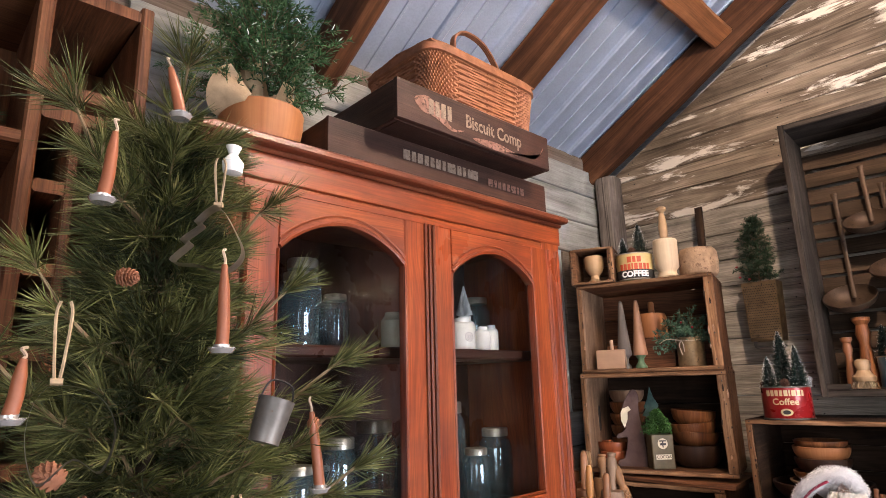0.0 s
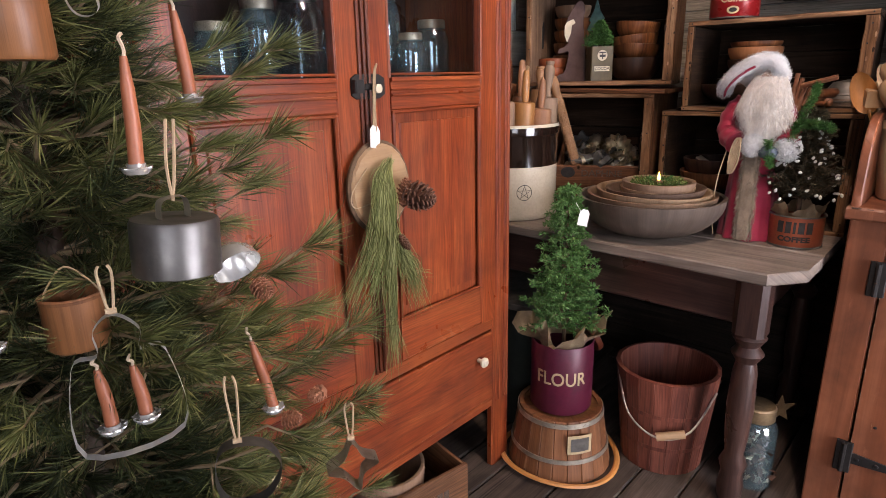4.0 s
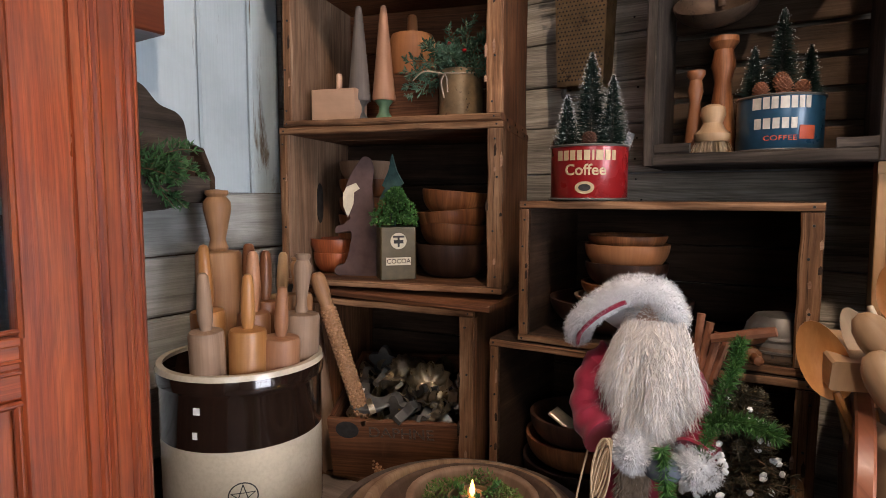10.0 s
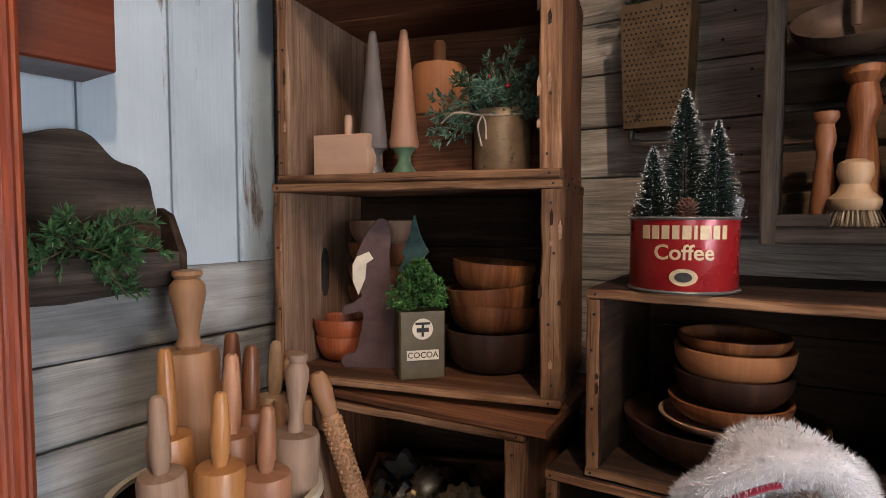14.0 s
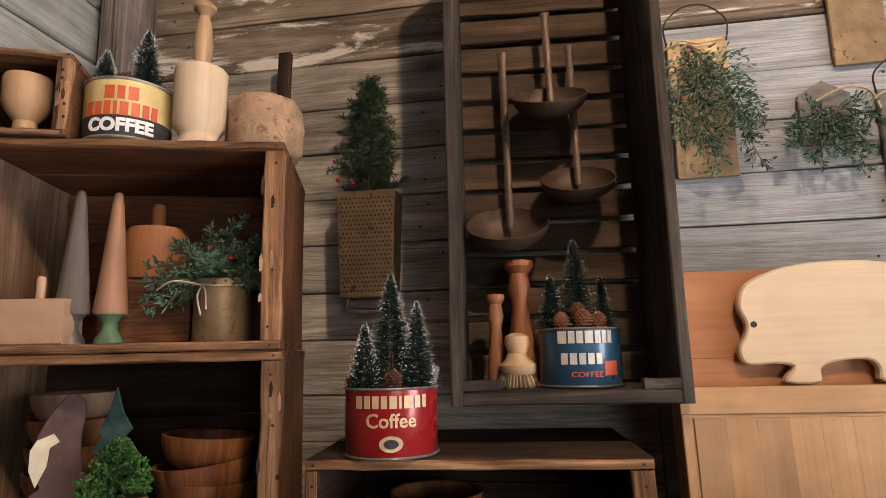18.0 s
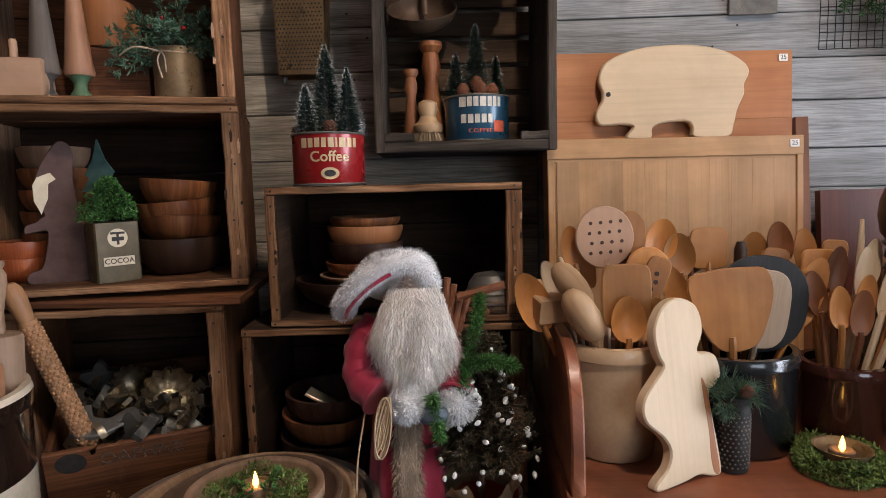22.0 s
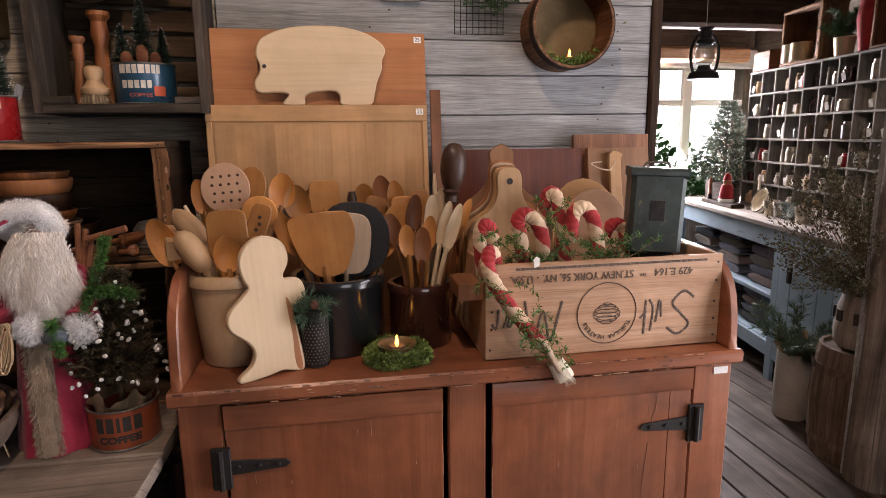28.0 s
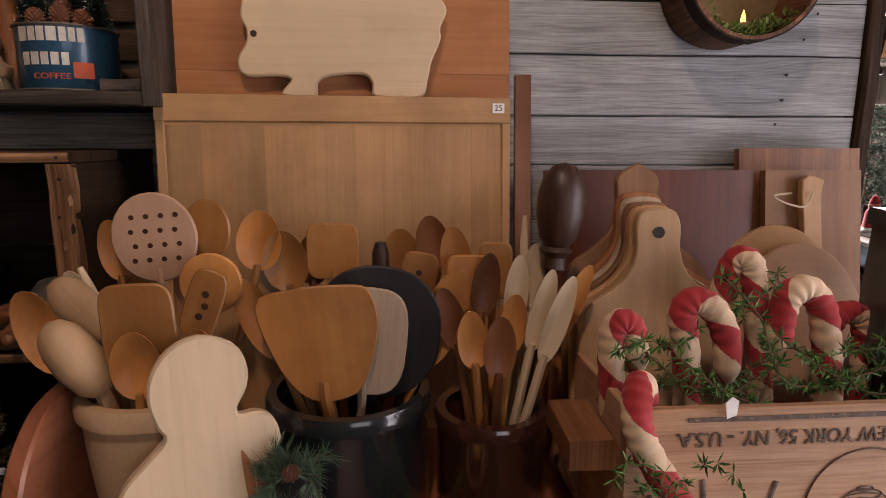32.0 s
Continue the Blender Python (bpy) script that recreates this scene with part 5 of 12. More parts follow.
# ---- boards behind the crocks ----
def flat_board(name, label, mt, y0, y1, z0, z1, x0, x1, t, n=6, groove=False, turn=0):
    """A board that leans from x0 at its foot to x1 at its top."""
    lean = math.degrees(math.atan2(x1 - x0, z1 - z0))
    e = thing(name, label, "cutting board", x0, (y0 + y1) / 2, z0, ry=lean, rz=turn)
    w, h = y1 - y0, math.hypot(z1 - z0, x1 - x0)
    stripes = max(1, n)
    bm = mesh_start()
    if groove:
        for k in range(stripes):
            a, b = -w / 2 + 0.018 + (w - 0.036) * k / stripes, -w / 2 + 0.018 + (w - 0.036) * (k + 1) / stripes
            bm = mesh_start()
            box(bm, 0, t, a, b, 0.018, h - 0.045, ch=0.0004)
            part("strip", bm, mt, e)
        bm = mesh_start()
        box(bm, 0.003, t, -w / 2 + 0.001, w / 2 - 0.001, h - 0.045, h - 0.0395, ch=0.0004)
        for q in (-1, 1):
            a, b = sorted((q * (w / 2 - 0.0135), q * (w / 2 - 0.018)))
            box(bm, 0.003, t, a, b, 0.018, h - 0.045, ch=0.0004)
        part("juice_groove", bm, mt, e, "shallow juice groove along the edges")
        for q in ((-w / 2, w / 2, h - 0.0395, h), (-w / 2, w / 2, 0, 0.018), (-w / 2, -w / 2 + 0.0135, 0.018, h - 0.0395), (w / 2 - 0.0135, w / 2, 0.018, h - 0.0395)):
            bm = mesh_start()
            box(bm, -0.0006, t + 0.001, q[0], q[1], q[2], q[3], ch=0.0015)
            part("border_strip", bm, mt, e)
    else:
        for k in range(stripes):
            bm = mesh_start()
            box(bm, 0, t, -w / 2, w / 2, h * k / stripes + 0.0002, h * (k + 1) / stripes - 0.0002, ch=0.0006)
            part("strip", bm, mt, e)
    return e, w, h


W_TAN = wood("plain_tan_board", (0.17, 0.078, 0.033), (0.24, 0.118, 0.054), (0.30, 0.155, 0.076), 0.5, 0.6, 0.15, 0.25, 0.08, spec=0.35, streak=0.25, soft=0.08)
E1, w1, h1 = flat_board("bread_board", "large warm orange wooden board leaning on the plank wall", W_ORANGE, -0.316, 0.212, 0.842, 1.555, 2.135, 2.187, 0.02, 5, False, 4)
E2, w2, h2 = flat_board("butcher_block_board", "large maple cutting board with a juice groove, leaning upright", W_MAPLE, -0.310, 0.218, 0.842, 1.372, 2.075, 2.111, 0.042, 11, True, 5.5)
for (ee, ww, hh) in ((E1, w1, h1), (E2, w2, h2)):
    bm = mesh_start()
    box(bm, -0.0026, -0.0012, -ww / 2 + 0.010, -ww / 2 + 0.029, hh - 0.024, hh - 0.009, ch=0.0003)
    tag_ = part("price_label", bm, M_PAPER, ee, "white price sticker")
    bm = lettering("25", 0.0135, 0.0002)
    bm.transform(Matrix.Translation((-0.0028, -ww / 2 + 0.0195, hh - 0.0165)) @ pose(0, 0, 0, 90, 0, -90))
    part("lettering", bm, M_INK, tag_, smooth=False)
flat_board("dark_board", "narrow dark board standing behind the cutting boards", W_SPOOND, -0.352, -0.325, 0.842, 1.415, 2.14, 2.205, 0.015, 1)
flat_board("mahogany_board", "dark red mahogany board leaning on the wall", W_MAHOG, -0.752, -0.38, 0.842, 1.257, 2.15, 2.2, 0.02, 1)
flat_board("red_brown_board", "red-brown wooden board leaning on the wall", W_TUB, -0.965, -0.738, 0.842, 1.294, 2.16, 2.232, 0.016, 1)
flat_board("small_paddle_board", "plain light brown board standing behind the shipping box", W_TAN, -0.936, -0.762, 0.842, 1.257, 2.12, 2.185, 0.016, 1)

# pig-shaped board, facing +y
pig = [(0.108, 1.492), (0.1, 1.522), (0.077, 1.54), (0.03, 1.556), (-0.03, 1.563), (-0.095, 1.562), (-0.15, 1.551), (-0.19, 1.53), (-0.206, 1.508), (-0.196, 1.482), (-0.196, 1.462), (-0.182, 1.43), (-0.175, 1.4),
       (-0.163, 1.374), (-0.093, 1.374), (-0.088, 1.395), (-0.074, 1.408), (-0.03, 1.406), (-0.004, 1.396), (0.0, 1.374), (0.046, 1.374), (0.048, 1.384), (0.036, 1.399), (0.06, 1.404), (0.098, 1.402), (0.112, 1.41), (0.114, 1.43), (0.102, 1.45), (0.1, 1.47)]
e = thing("pig_cutting_board", "pale pine pig-shaped cutting board standing on another board", "cutting board", 2.149, -0.052, 1.3735, ry=2, rz=4)
pp = curve_pts([(p[0] + 0.05, p[1] - 1.374, 0) for p in pig], 3, True)
bm = mesh_start()
plate(bm, [(p.x, p.y) for p in pp], 0.018, YZ, ch=0.003)
part("board", bm, W_PINE, e)
bm = mesh_start()
lathe(bm, [(0.005, 0), (0.005, 0.001), (0, 0.0012)], 14, pose(0, 0.139, 0.091, 0, -90))
part("eye_hole", bm, M_INK, e)


# ---- shipping box ----
def open_box(name, label, cat, m, w, d, h, mt, t=0.012, nboard=2, knots=True):
    """Open-topped box: x across the front, y inward, z up."""
    e = thing(name, label, cat)
    e.matrix_world = m
    for nm, q in (("front_board", (0, w, 0, t)), ("back_board", (0, w, d - t, d))):
        for k in range(nboard):
            b = mesh_start()
            box(b, q[0], q[1], q[2], q[3], h * k / nboard + 0.0004, h * (k + 1) / nboard - 0.0004, n=6, wob=0.0006)
            part(nm, b, mt, e)
    for x0 in (0.0, w - t):
        b = mesh_start()
        box(b, x0 + 0.0005, x0 + t - 0.0005, t, d - t, 0.0, h, n=4, wob=0.0006)
        part("end_board", b, mt, e)
    b = mesh_start()
    box(b, t, w - t, t, d - t, 0.001, 0.01)
    part("bottom_board", b, mt, e)
    return e


SILK = open_box("shipping_box", "open pine shipping box with dark printed lettering on its front", "wooden box", pose(1.728, -0.361, 0.841, 0, 0, -89.0), 0.525, 0.30, 0.20, W_SILK, nboard=1)
FACE = pose(0.2625, -0.0008, 0.1, 90, 0, 0) @ pose(0, 0, 0, 0, 0, 180)      # on the front, upside down


M_FADE = surface("faded_print", (0.10, 0.066, 0.048), 0.75, 0, 0.5, 70, 0.0, ((0.33, 0.19, 0.11), 0.40))


def print_on(parent, bm, m, mt=M_FADE, name="lettering", label=""):
    bm.transform(m)
    return part(name, bm, mt, parent, label, smooth=False)


print_on(SILK, lettering("429 E.164", 0.0225, 0.0004, bold=0.0002), FACE @ pose(-0.148, -0.068, 0))
print_on(SILK, lettering("TH", 0.011, 0.0004), FACE @ pose(-0.079, -0.064, 0))
print_on(SILK, lettering("ST.NEW YORK 56, NY. - U.S.A.", 0.0225, 0.0004, bold=0.0002, wide=0.9), FACE @ pose(0.078, -0.068, 0))
bm = mesh_start()
box(bm, -0.225, 0.2, -0.0915, -0.0865, -0.0004, 0.0004, ch=0.0001)
print_on(SILK, bm, FACE, name="printed_rule")
bm = mesh_start()
sweep(bm, [(0.066 * math.cos(a), 0.066 * math.sin(a) + 0.015, 0) for a in [math.tau * i / 48 for i in range(48)]], 0.0011, 4, closed=True)
print_on(SILK, bm, FACE, name="printed_ring")
bm = mesh_start()
for k in range(7):
    w = 0.03 * math.sin(math.pi * (k + 0.8) / 8)
    sweep(bm, [(w * math.cos(a), 0.3 * w * math.sin(a) + 0.015 + (k - 3) * 0.0065, 0) for a in [math.tau * i / 20 for i in range(20)]], 0.0008, 4, closed=True)
print_on(SILK, bm, FACE, name="printed_emblem", label="printed round mark of stacked rings")
for body, ang in (("TUBULAR HEATERS", 1),):
    n = len(body)
    for i, chx in enumerate(body):
        if chx == " ":
            continue
        a = math.pi / 2 + 1.15 - 2.3 * i / (n - 1)
        a2 = a + math.pi
        print_on(SILK, lettering(chx, 0.0135, 0.0004), FACE @ pose(0.0525 * math.cos(a), 0.0525 * math.sin(a) + 0.015, 0, 0, 0, math.degrees(a) - 90))
for pts in ([(-0.14, 0.045), (-0.165, 0.06), (-0.19, 0.04), (-0.17, 0.015), (-0.15, -0.01), (-0.175, -0.035), (-0.2, -0.02)], [(-0.125, 0.02), (-0.12, -0.018), (-0.112, 0.03)], [(-0.1, 0.05), (-0.105, 0.0), (-0.095, -0.02)],
            [(-0.085, 0.055), (-0.088, -0.02)], [(-0.09, 0.005), (-0.075, 0.02)], [(0.1, -0.03), (0.125, 0.055), (0.14, -0.01), (0.165, 0.055), (0.18, -0.035)], [(0.2, 0.0), (0.215, 0.02), (0.21, -0.02), (0.225, 0.02)], [(0.235, -0.02), (0.24, 0.02), (0.25, 0.01)]):
    bm = mesh_start()
    sweep(bm, curve_pts([(p[0], p[1] + 0.012, 0) for p in pts], 5), 0.0028, 4, flat=0.25)
    print_on(SILK, bm, FACE, name="printed_stroke", label="flowing dark trade mark stroke")

bm = mesh_start()
for x in (0.012, 0.513):
    for z in (0.02, 0.06, 0.1, 0.14, 0.18):
        lathe(bm, [(0.0026, -0.0005), (0.002, 0.0008), (0, 0.001)], 7, pose(x + rnd.uniform(-0.003, 0.003), -0.0006, z + rnd.uniform(-0.006, 0.006), 90))
part("nail_heads", bm, M_IRON, SILK, "dark nail heads", kind="stuff")

# ---- kinds of things ----
def crock(label, x, y, z, prof, mats, cuts=(), seg=40, name="stoneware_crock", cat="crock", rz=0):
    """prof: outer profile from the foot to the rim; cuts: heights at which the glaze changes. The inside is turned back 12 mm."""
    e = thing(name, label, cat, x, y, z, rz)
    inner = [(max(r - 0.011, 0.001), max(h, 0.012)) for r, h in prof[::-1]]
    for nm, line in (("body", [(0, 0)] + list(prof[:-2]) + inner[2:] + [(0, 0.012)]), ("rim", list(prof[-3:]) + inner[:3])):
        bm = mesh_start()
        lathe(bm, line, seg)
        for f in bm.faces:
            c = f.calc_center_median()
            f.material_index = sum(1 for q in cuts if c.z > q)
        part(nm, bm, mats, e, sharp=50)
    return e


def bowl(label, x, y, z, r, h, mt, foot=0.5, t=0.009, rx=0, ry=0, group="", wob=0.0, cat="bowl", name="wooden_bowl"):
    e = thing(name, label, cat, x, y, z, rx=rx, ry=ry, group=group)
    out = [(r * (foot + (1 - foot) * math.sin(math.pi / 2 * k / 8)), h * (1 - math.cos(math.pi / 2 * k / 8)) * 0.75 + h * 0.25 * k / 8) for k in range(9)]
    inn = [(max(q - t, 0.001), max(w + t * 0.4, t) if i else h - 0.001) for i, (q, w) in enumerate(out[::-1])]
    bm = mesh_start()
    lathe(bm, [(0, 0)] + out + [(r - t * 0.4, h + 0.001)] + inn[0:] + [(0, t)], 36, wob=wob)
    part("body", bm, mt, e, sharp=60)
    return e


def jar(label, x, y, z, r, h, lid=M_TIN, tint=None, fill=None):
    e = thing("glass_jar", label, "jar", x, y, z, group="jars")
    o = [(r * 0.92, 0.0), (r, 0.008), (r, h * 0.72), (r * 0.94, h * 0.80), (r * 0.74, h * 0.87), (r * 0.72, h * 0.9)]
    bm = mesh_start()
    lathe(bm, [(0, 0.003)] + o, 24)
    lathe(bm, [(0, 0.006)] + [(q - 0.003, max(w, 0.006)) for q, w in o], 24)
    g = part("glass", bm, tint or M_GLASS, e, sharp=60)
    bm = mesh_start()
    lathe(bm, [(r * 0.76, h * 0.885), (r * 0.78, h * 0.89), (r * 0.78, h * 0.985), (r * 0.74, h), (0, h)], 24)
    part("lid", bm, lid, e, "grey metal screw lid")
    if fill:
        bm = mesh_start()
        lathe(bm, [(0, 0.007), (r - 0.006, 0.007), (r - 0.006, h * fill[1]), (0, h * fill[1])], 20)
        part("contents", bm, fill[0], e)
    return e


def coffee_can(label, x, y, z, r, h, body, rim, ang):
    """A tin with rolled rims; ang: degrees by which its printed front turns from -y."""
    e = thing("coffee_can", label, "coffee can", x, y, z, ang, group="coffee cans")
    bm = mesh_start()
    lathe(bm, [(0, 0.002), (r - 0.002, 0.002), (r, 0.004), (r, h - 0.004), (r - 0.003, h - 0.004), (r - 0.003, 0.01), (0, 0.01)], 44)
    part("body", bm, body, e, sharp=50)
    for zz in (0.003, h - 0.003):
        bm = mesh_start()
        sweep(bm, [((r + 0.0008) * math.cos(a), (r + 0.0008) * math.sin(a), zz) for a in [math.tau * i / 44 for i in range(44)]], 0.0022, 6, closed=True)
        part("rim", bm, rim, e)
    return e


def on_can(e, bm, r, z, mt, label="", a=0.0):
    wrap(bm, r, z, a, 0.0004)
    return part("lettering", bm, mt, e, label, smooth=False)


def conifer(e, H, R, rings, per, twig, nl, nw, mat, bark, z0=0.1, droop=0.25, dens=26, power=1.0, trunk=0.012, name="crown", wild=0.25, flock=0.0):
    """Trunk and a crown of branches set with needles."""
    bm = mesh_start()
    pts = [Vector((rnd.uniform(-1, 1) * 0.006 * H, rnd.uniform(-1, 1) * 0.006 * H, H * k / 8)) for k in range(9)]
    sweep(bm, pts, [trunk * (1 - 0.85 * k / 8) for k in range(9)], 8)
    part("trunk", bm, bark, e, "thin brown trunk")
    s = Soup()
    for i in range(rings):
        f = i / max(1, rings - 1)
        z = z0 * H + (1 - z0) * H * f * 0.97
        length = R * ((1 - f) ** power) + R * 0.06
        for k in range(per):
            az = math.tau * (k + 0.5 * (i % 2)) / per + rnd.uniform(-0.35, 0.35)
            ln = length * rnd.uniform(0.7, 1.12)
            d = Vector((math.cos(az), math.sin(az), 0))
            up = rnd.uniform(0.05, 0.5) - droop
            n = max(3, int(ln / twig) + 2)
            line = [Vector((0, 0, z)) + d * ln * (j / (n - 1)) + Vector((0, 0, 1)) * ln * (up * (j / (n - 1)) + 0.18 * (j / (n - 1)) ** 2) for j in range(n)]
            s.tube(line, max(0.0012, trunk * 0.22), 0.0008, 4, 1)
            for j in range(1, n):
                p = line[j]
                side = d.cross(Vector((0, 0, 1)))
                for q in (-1, 0, 1):
                    if q and (j == n - 1 or rnd.random() < 0.2):
                        continue
                    td = (d * rnd.uniform(0.5, 1.0) + side * q * rnd.uniform(0.5, 1.0) + Vector((0, 0, rnd.uniform(-0.15, 0.35)))).normalized()
                    tl = twig * rnd.uniform(0.6, 1.1)
                    s.tube([p, p + td * tl], 0.0009, 0.0006, 3, 1)
                    for _ in range(dens):
                        t = rnd.random()
                        nd = (td * rnd.uniform(0.35, 1.0) + rand_dir() * rnd.uniform(0.4, 0.9 + wild)).normalized()
                        s.needle(p + td * tl * t, nd, nl * rnd.uniform(0.6, 1.15), nw, 2 if rnd.random() < flock else 0)
    for _ in range(dens * 2):
        s.needle(Vector((0, 0, H * rnd.uniform(0.9, 1.0))), (Vector((0, 0, 1)) + rand_dir() * 0.8), nl, nw, 0)
    return part(name, s, [mat, bark, M_SNOW], e, kind="stuff")


def brush_tree(e, x, y, z, H, R, mat=L_DEEP, flock=0.075, n=2200):
    """A bottle-brush tree with frosted tips."""
    s = Soup()
    s.tube([Vector((x, y, z)), Vector((x, y, z + H))], 0.0014, 0.0008, 4, 1)
    for k in range(n):
        f = k / n
        zz = z + H * (0.06 + 0.94 * f)
        rr = R * 1.22 * (1 - f) ** 0.8 * (0.84 + 0.16 * math.cos(f * 70)) + 0.001
        a = k * 2.39996
        d = Vector((math.cos(a), math.sin(a), rnd.uniform(-0.1, 0.25)))
        s.needle(Vector((x, y, zz)), d, rr * rnd.uniform(0.85, 1.08), 0.0011, 0)
        if rnd.random() < flock * 2.4:
            p = Vector((x, y, zz)) + d.normalized() * rr * rnd.uniform(0.86, 1.03)
            s.leaf(p, d + rand_dir() * 0.6, 0.0026, 0.0016, 2)
    return part("bottle_brush_tree", s, [mat, M_IRON, M_SNOW], e, "frosted dark green bottle-brush tree", kind="stuff")


def pine_cone(parent, p, r, h, mt=M_CONE, m=None, name="pine_cone"):
    bm = mesh_start()
    base = Matrix.Translation(p) @ (m or Matrix())
    rows = 8
    lathe(bm, [(0, 0), (r * 0.45, h * 0.15), (r * 0.4, h * 0.6), (0, h * 0.95)], 8, base)
    for i in range(rows):
        f = i / (rows - 1)
        rr = r * (0.55 + 0.75 * math.sin(math.pi * (0.22 + 0.72 * f))) * 0.75
        cnt = max(5, int(11 * math.sin(math.pi * (0.25 + 0.65 * f))))
        for k in range(cnt):
            a = math.tau * (k + 0.5 * (i % 2)) / cnt
            o = [(-0.2, 0), (-0.34, 0.6), (-0.18, 0.95), (0, 1.05), (0.18, 0.95), (0.34, 0.6), (0.2, 0)]
            m2 = base @ Matrix.Translation((0, 0, h * (0.06 + 0.8 * f))) @ Matrix.Rotation(a, 4, "Z") @ Matrix.Rotation(radians(20 + 45 * f), 4, "X")
            plate(bm, [(q[0] * r * 0.62, q[1] * rr) for q in o], r * 0.09, m2, ch=r * 0.02)
    return part(name, bm, mt, parent, "brown open pine cone", kind="stuff")


def sprig(s, p, d, length, n, kind="cedar", mi=0, bark=1, w=0.004, ll=0.014, spread=0.9):
    """A stem with side twigs of scale leaves (cedar) or needles (pine)."""
    d = d.normalized()
    side = d.orthogonal().normalized()
    pts = [p]
    for i in range(5):
        pts.append(pts[-1] + (d + Vector((0, 0, -0.12 * i)) + rand_dir() * 0.12).normalized() * length / 5)
    s.tube(pts, 0.0012, 0.0006, 4, bark)
    for k in range(n):
        f = 0.12 + 0.88 * k / n
        i = min(4, int(f * 5))
        q = pts[i].lerp(pts[i + 1], f * 5 - i)
        a = rnd.uniform(0, math.tau)
        td = (d * 0.7 + (side * math.cos(a) + d.cross(side) * math.sin(a)) * spread).normalized()
        tl = length * 0.32 * (1.15 - f)
        if kind == "cedar":
            for j in range(7):
                b = q + td * tl * j / 7
                s.leaf(b, td + rand_dir() * 0.75, ll * rnd.uniform(0.6, 1.1), w * 0.8, mi)
        else:
            for j in range(14):
                s.needle(q + td * tl * rnd.random() * 0.3, td + rand_dir() * 0.5, ll * rnd.uniform(0.7, 1.2), w, mi)


def greenery(parent, p, dirs, length, n=16, kind="cedar", mat=L_CEDAR, w=0.004, ll=0.014, name="greenery", label="", spread=0.9, reps=1):
    s = Soup()
    for _ in range(reps):
        for d in dirs:
            v = Vector(d) + (rand_dir() * 0.18 if reps > 1 else Vector())
            sprig(s, Vector(p), v, length * rnd.uniform(0.8, 1.1), n, kind, 0, 1, w, ll, spread)
    return part(name, s, [mat, M_BARK], parent, label, kind="stuff")


def moss_ring(parent, R, r, n=1500, mat=L_MOSS, z=0.0, name="moss_ring"):
    s = Soup()
    for k in range(int(n * 1.7)):
        a = rnd.uniform(0, math.tau)
        b = rnd.uniform(0, math.tau)
        rr = R * (1 + 0.08 * math.sin(3 * a + 1))
        t = r * rnd.uniform(0.6, 1.08) * (1 + 0.25 * math.sin(5 * a))
        nrm = Vector((math.cos(a) * math.cos(b), math.sin(a) * math.cos(b), math.sin(b)))
        p = Vector((rr * math.cos(a), rr * math.sin(a), z + r)) + nrm * t
        p.z = max(p.z, z + 0.001)
        s.leaf(p, nrm + rand_dir() * 1.1, 0.009 * rnd.uniform(0.5, 1.2), 0.0036, 0)
    return part(name, s, [mat], parent, "ring of green moss", kind="stuff")


def led_candle(parent, x, y, z, h=0.022, r=0.018):
    bm = mesh_start()
    lathe(bm, [(0, 0), (r, 0), (r, h), (r - 0.003, h + 0.001), (r * 0.3, h - 0.003), (0, h - 0.003)], 20, pose(x, y, z))
    c = part("tea_light", bm, W_DOUGHL, parent, "small brown flameless candle")
    bm = mesh_start()
    lathe(bm, [(0.0015, 0), (0.0045, 0.006), (0.004, 0.012), (0.0018, 0.021), (0, 0.026)], 10, pose(x, y, z + h - 0.003))
    part("flame", bm, FLAME, c, "glowing yellow flame tip")


def paper_tag(parent, p, w=0.026, h=0.036, rx=0, rz=0, ry=0):
    bm = mesh_start()
    plate(bm, [(-w / 2, 0), (w / 2, 0), (w / 2, h * 0.8), (w * 0.25, h), (-w * 0.25, h), (-w / 2, h * 0.8)], 0.0008, Matrix.Translation(p) @ pose(0, 0, 0, 90 + rx, ry, rz), ch=0.0002)
    return part("paper_tag", bm, M_PAPER, parent, "white paper price tag")


def burlap_wrap(parent, r, z0, z1, flare=0.5, n=14):
    bm = mesh_start()
    pr = []
    seg = 40
    uv = bm.loops.layers.uv.verify()
    rows = []
    for k in range(6):
        f = k / 5
        row = []
        for i in range(seg):
            a = math.tau * i / seg
            rr = r * (1 + flare * f ** 1.5 * (0.75 + 0.35 * math.sin(4 * a + 1.3) + 0.22 * math.sin(9 * a + k)) + 0.05 * math.sin(7 * a))
            zz = z0 + (z1 - z0) * f + (z1 - z0) * 0.35 * f * math.sin(5 * a + 0.7) + (z1 - z0) * 0.2 * f * math.sin(11 * a)
            row.append(bm.verts.new((rr * math.cos(a), rr * math.sin(a), zz)))
        rows.append(row)
    for k in range(5):
        for i in range(seg):
            bm.faces.new((rows[k][i], rows[k][(i + 1) % seg], rows[k + 1][(i + 1) % seg], rows[k + 1][i]))
    bmesh.ops.solidify(bm, geom=bm.faces[:], thickness=0.0012)
    return part("burlap", bm, M_BURLAP, parent, "crumpled tan burlap")


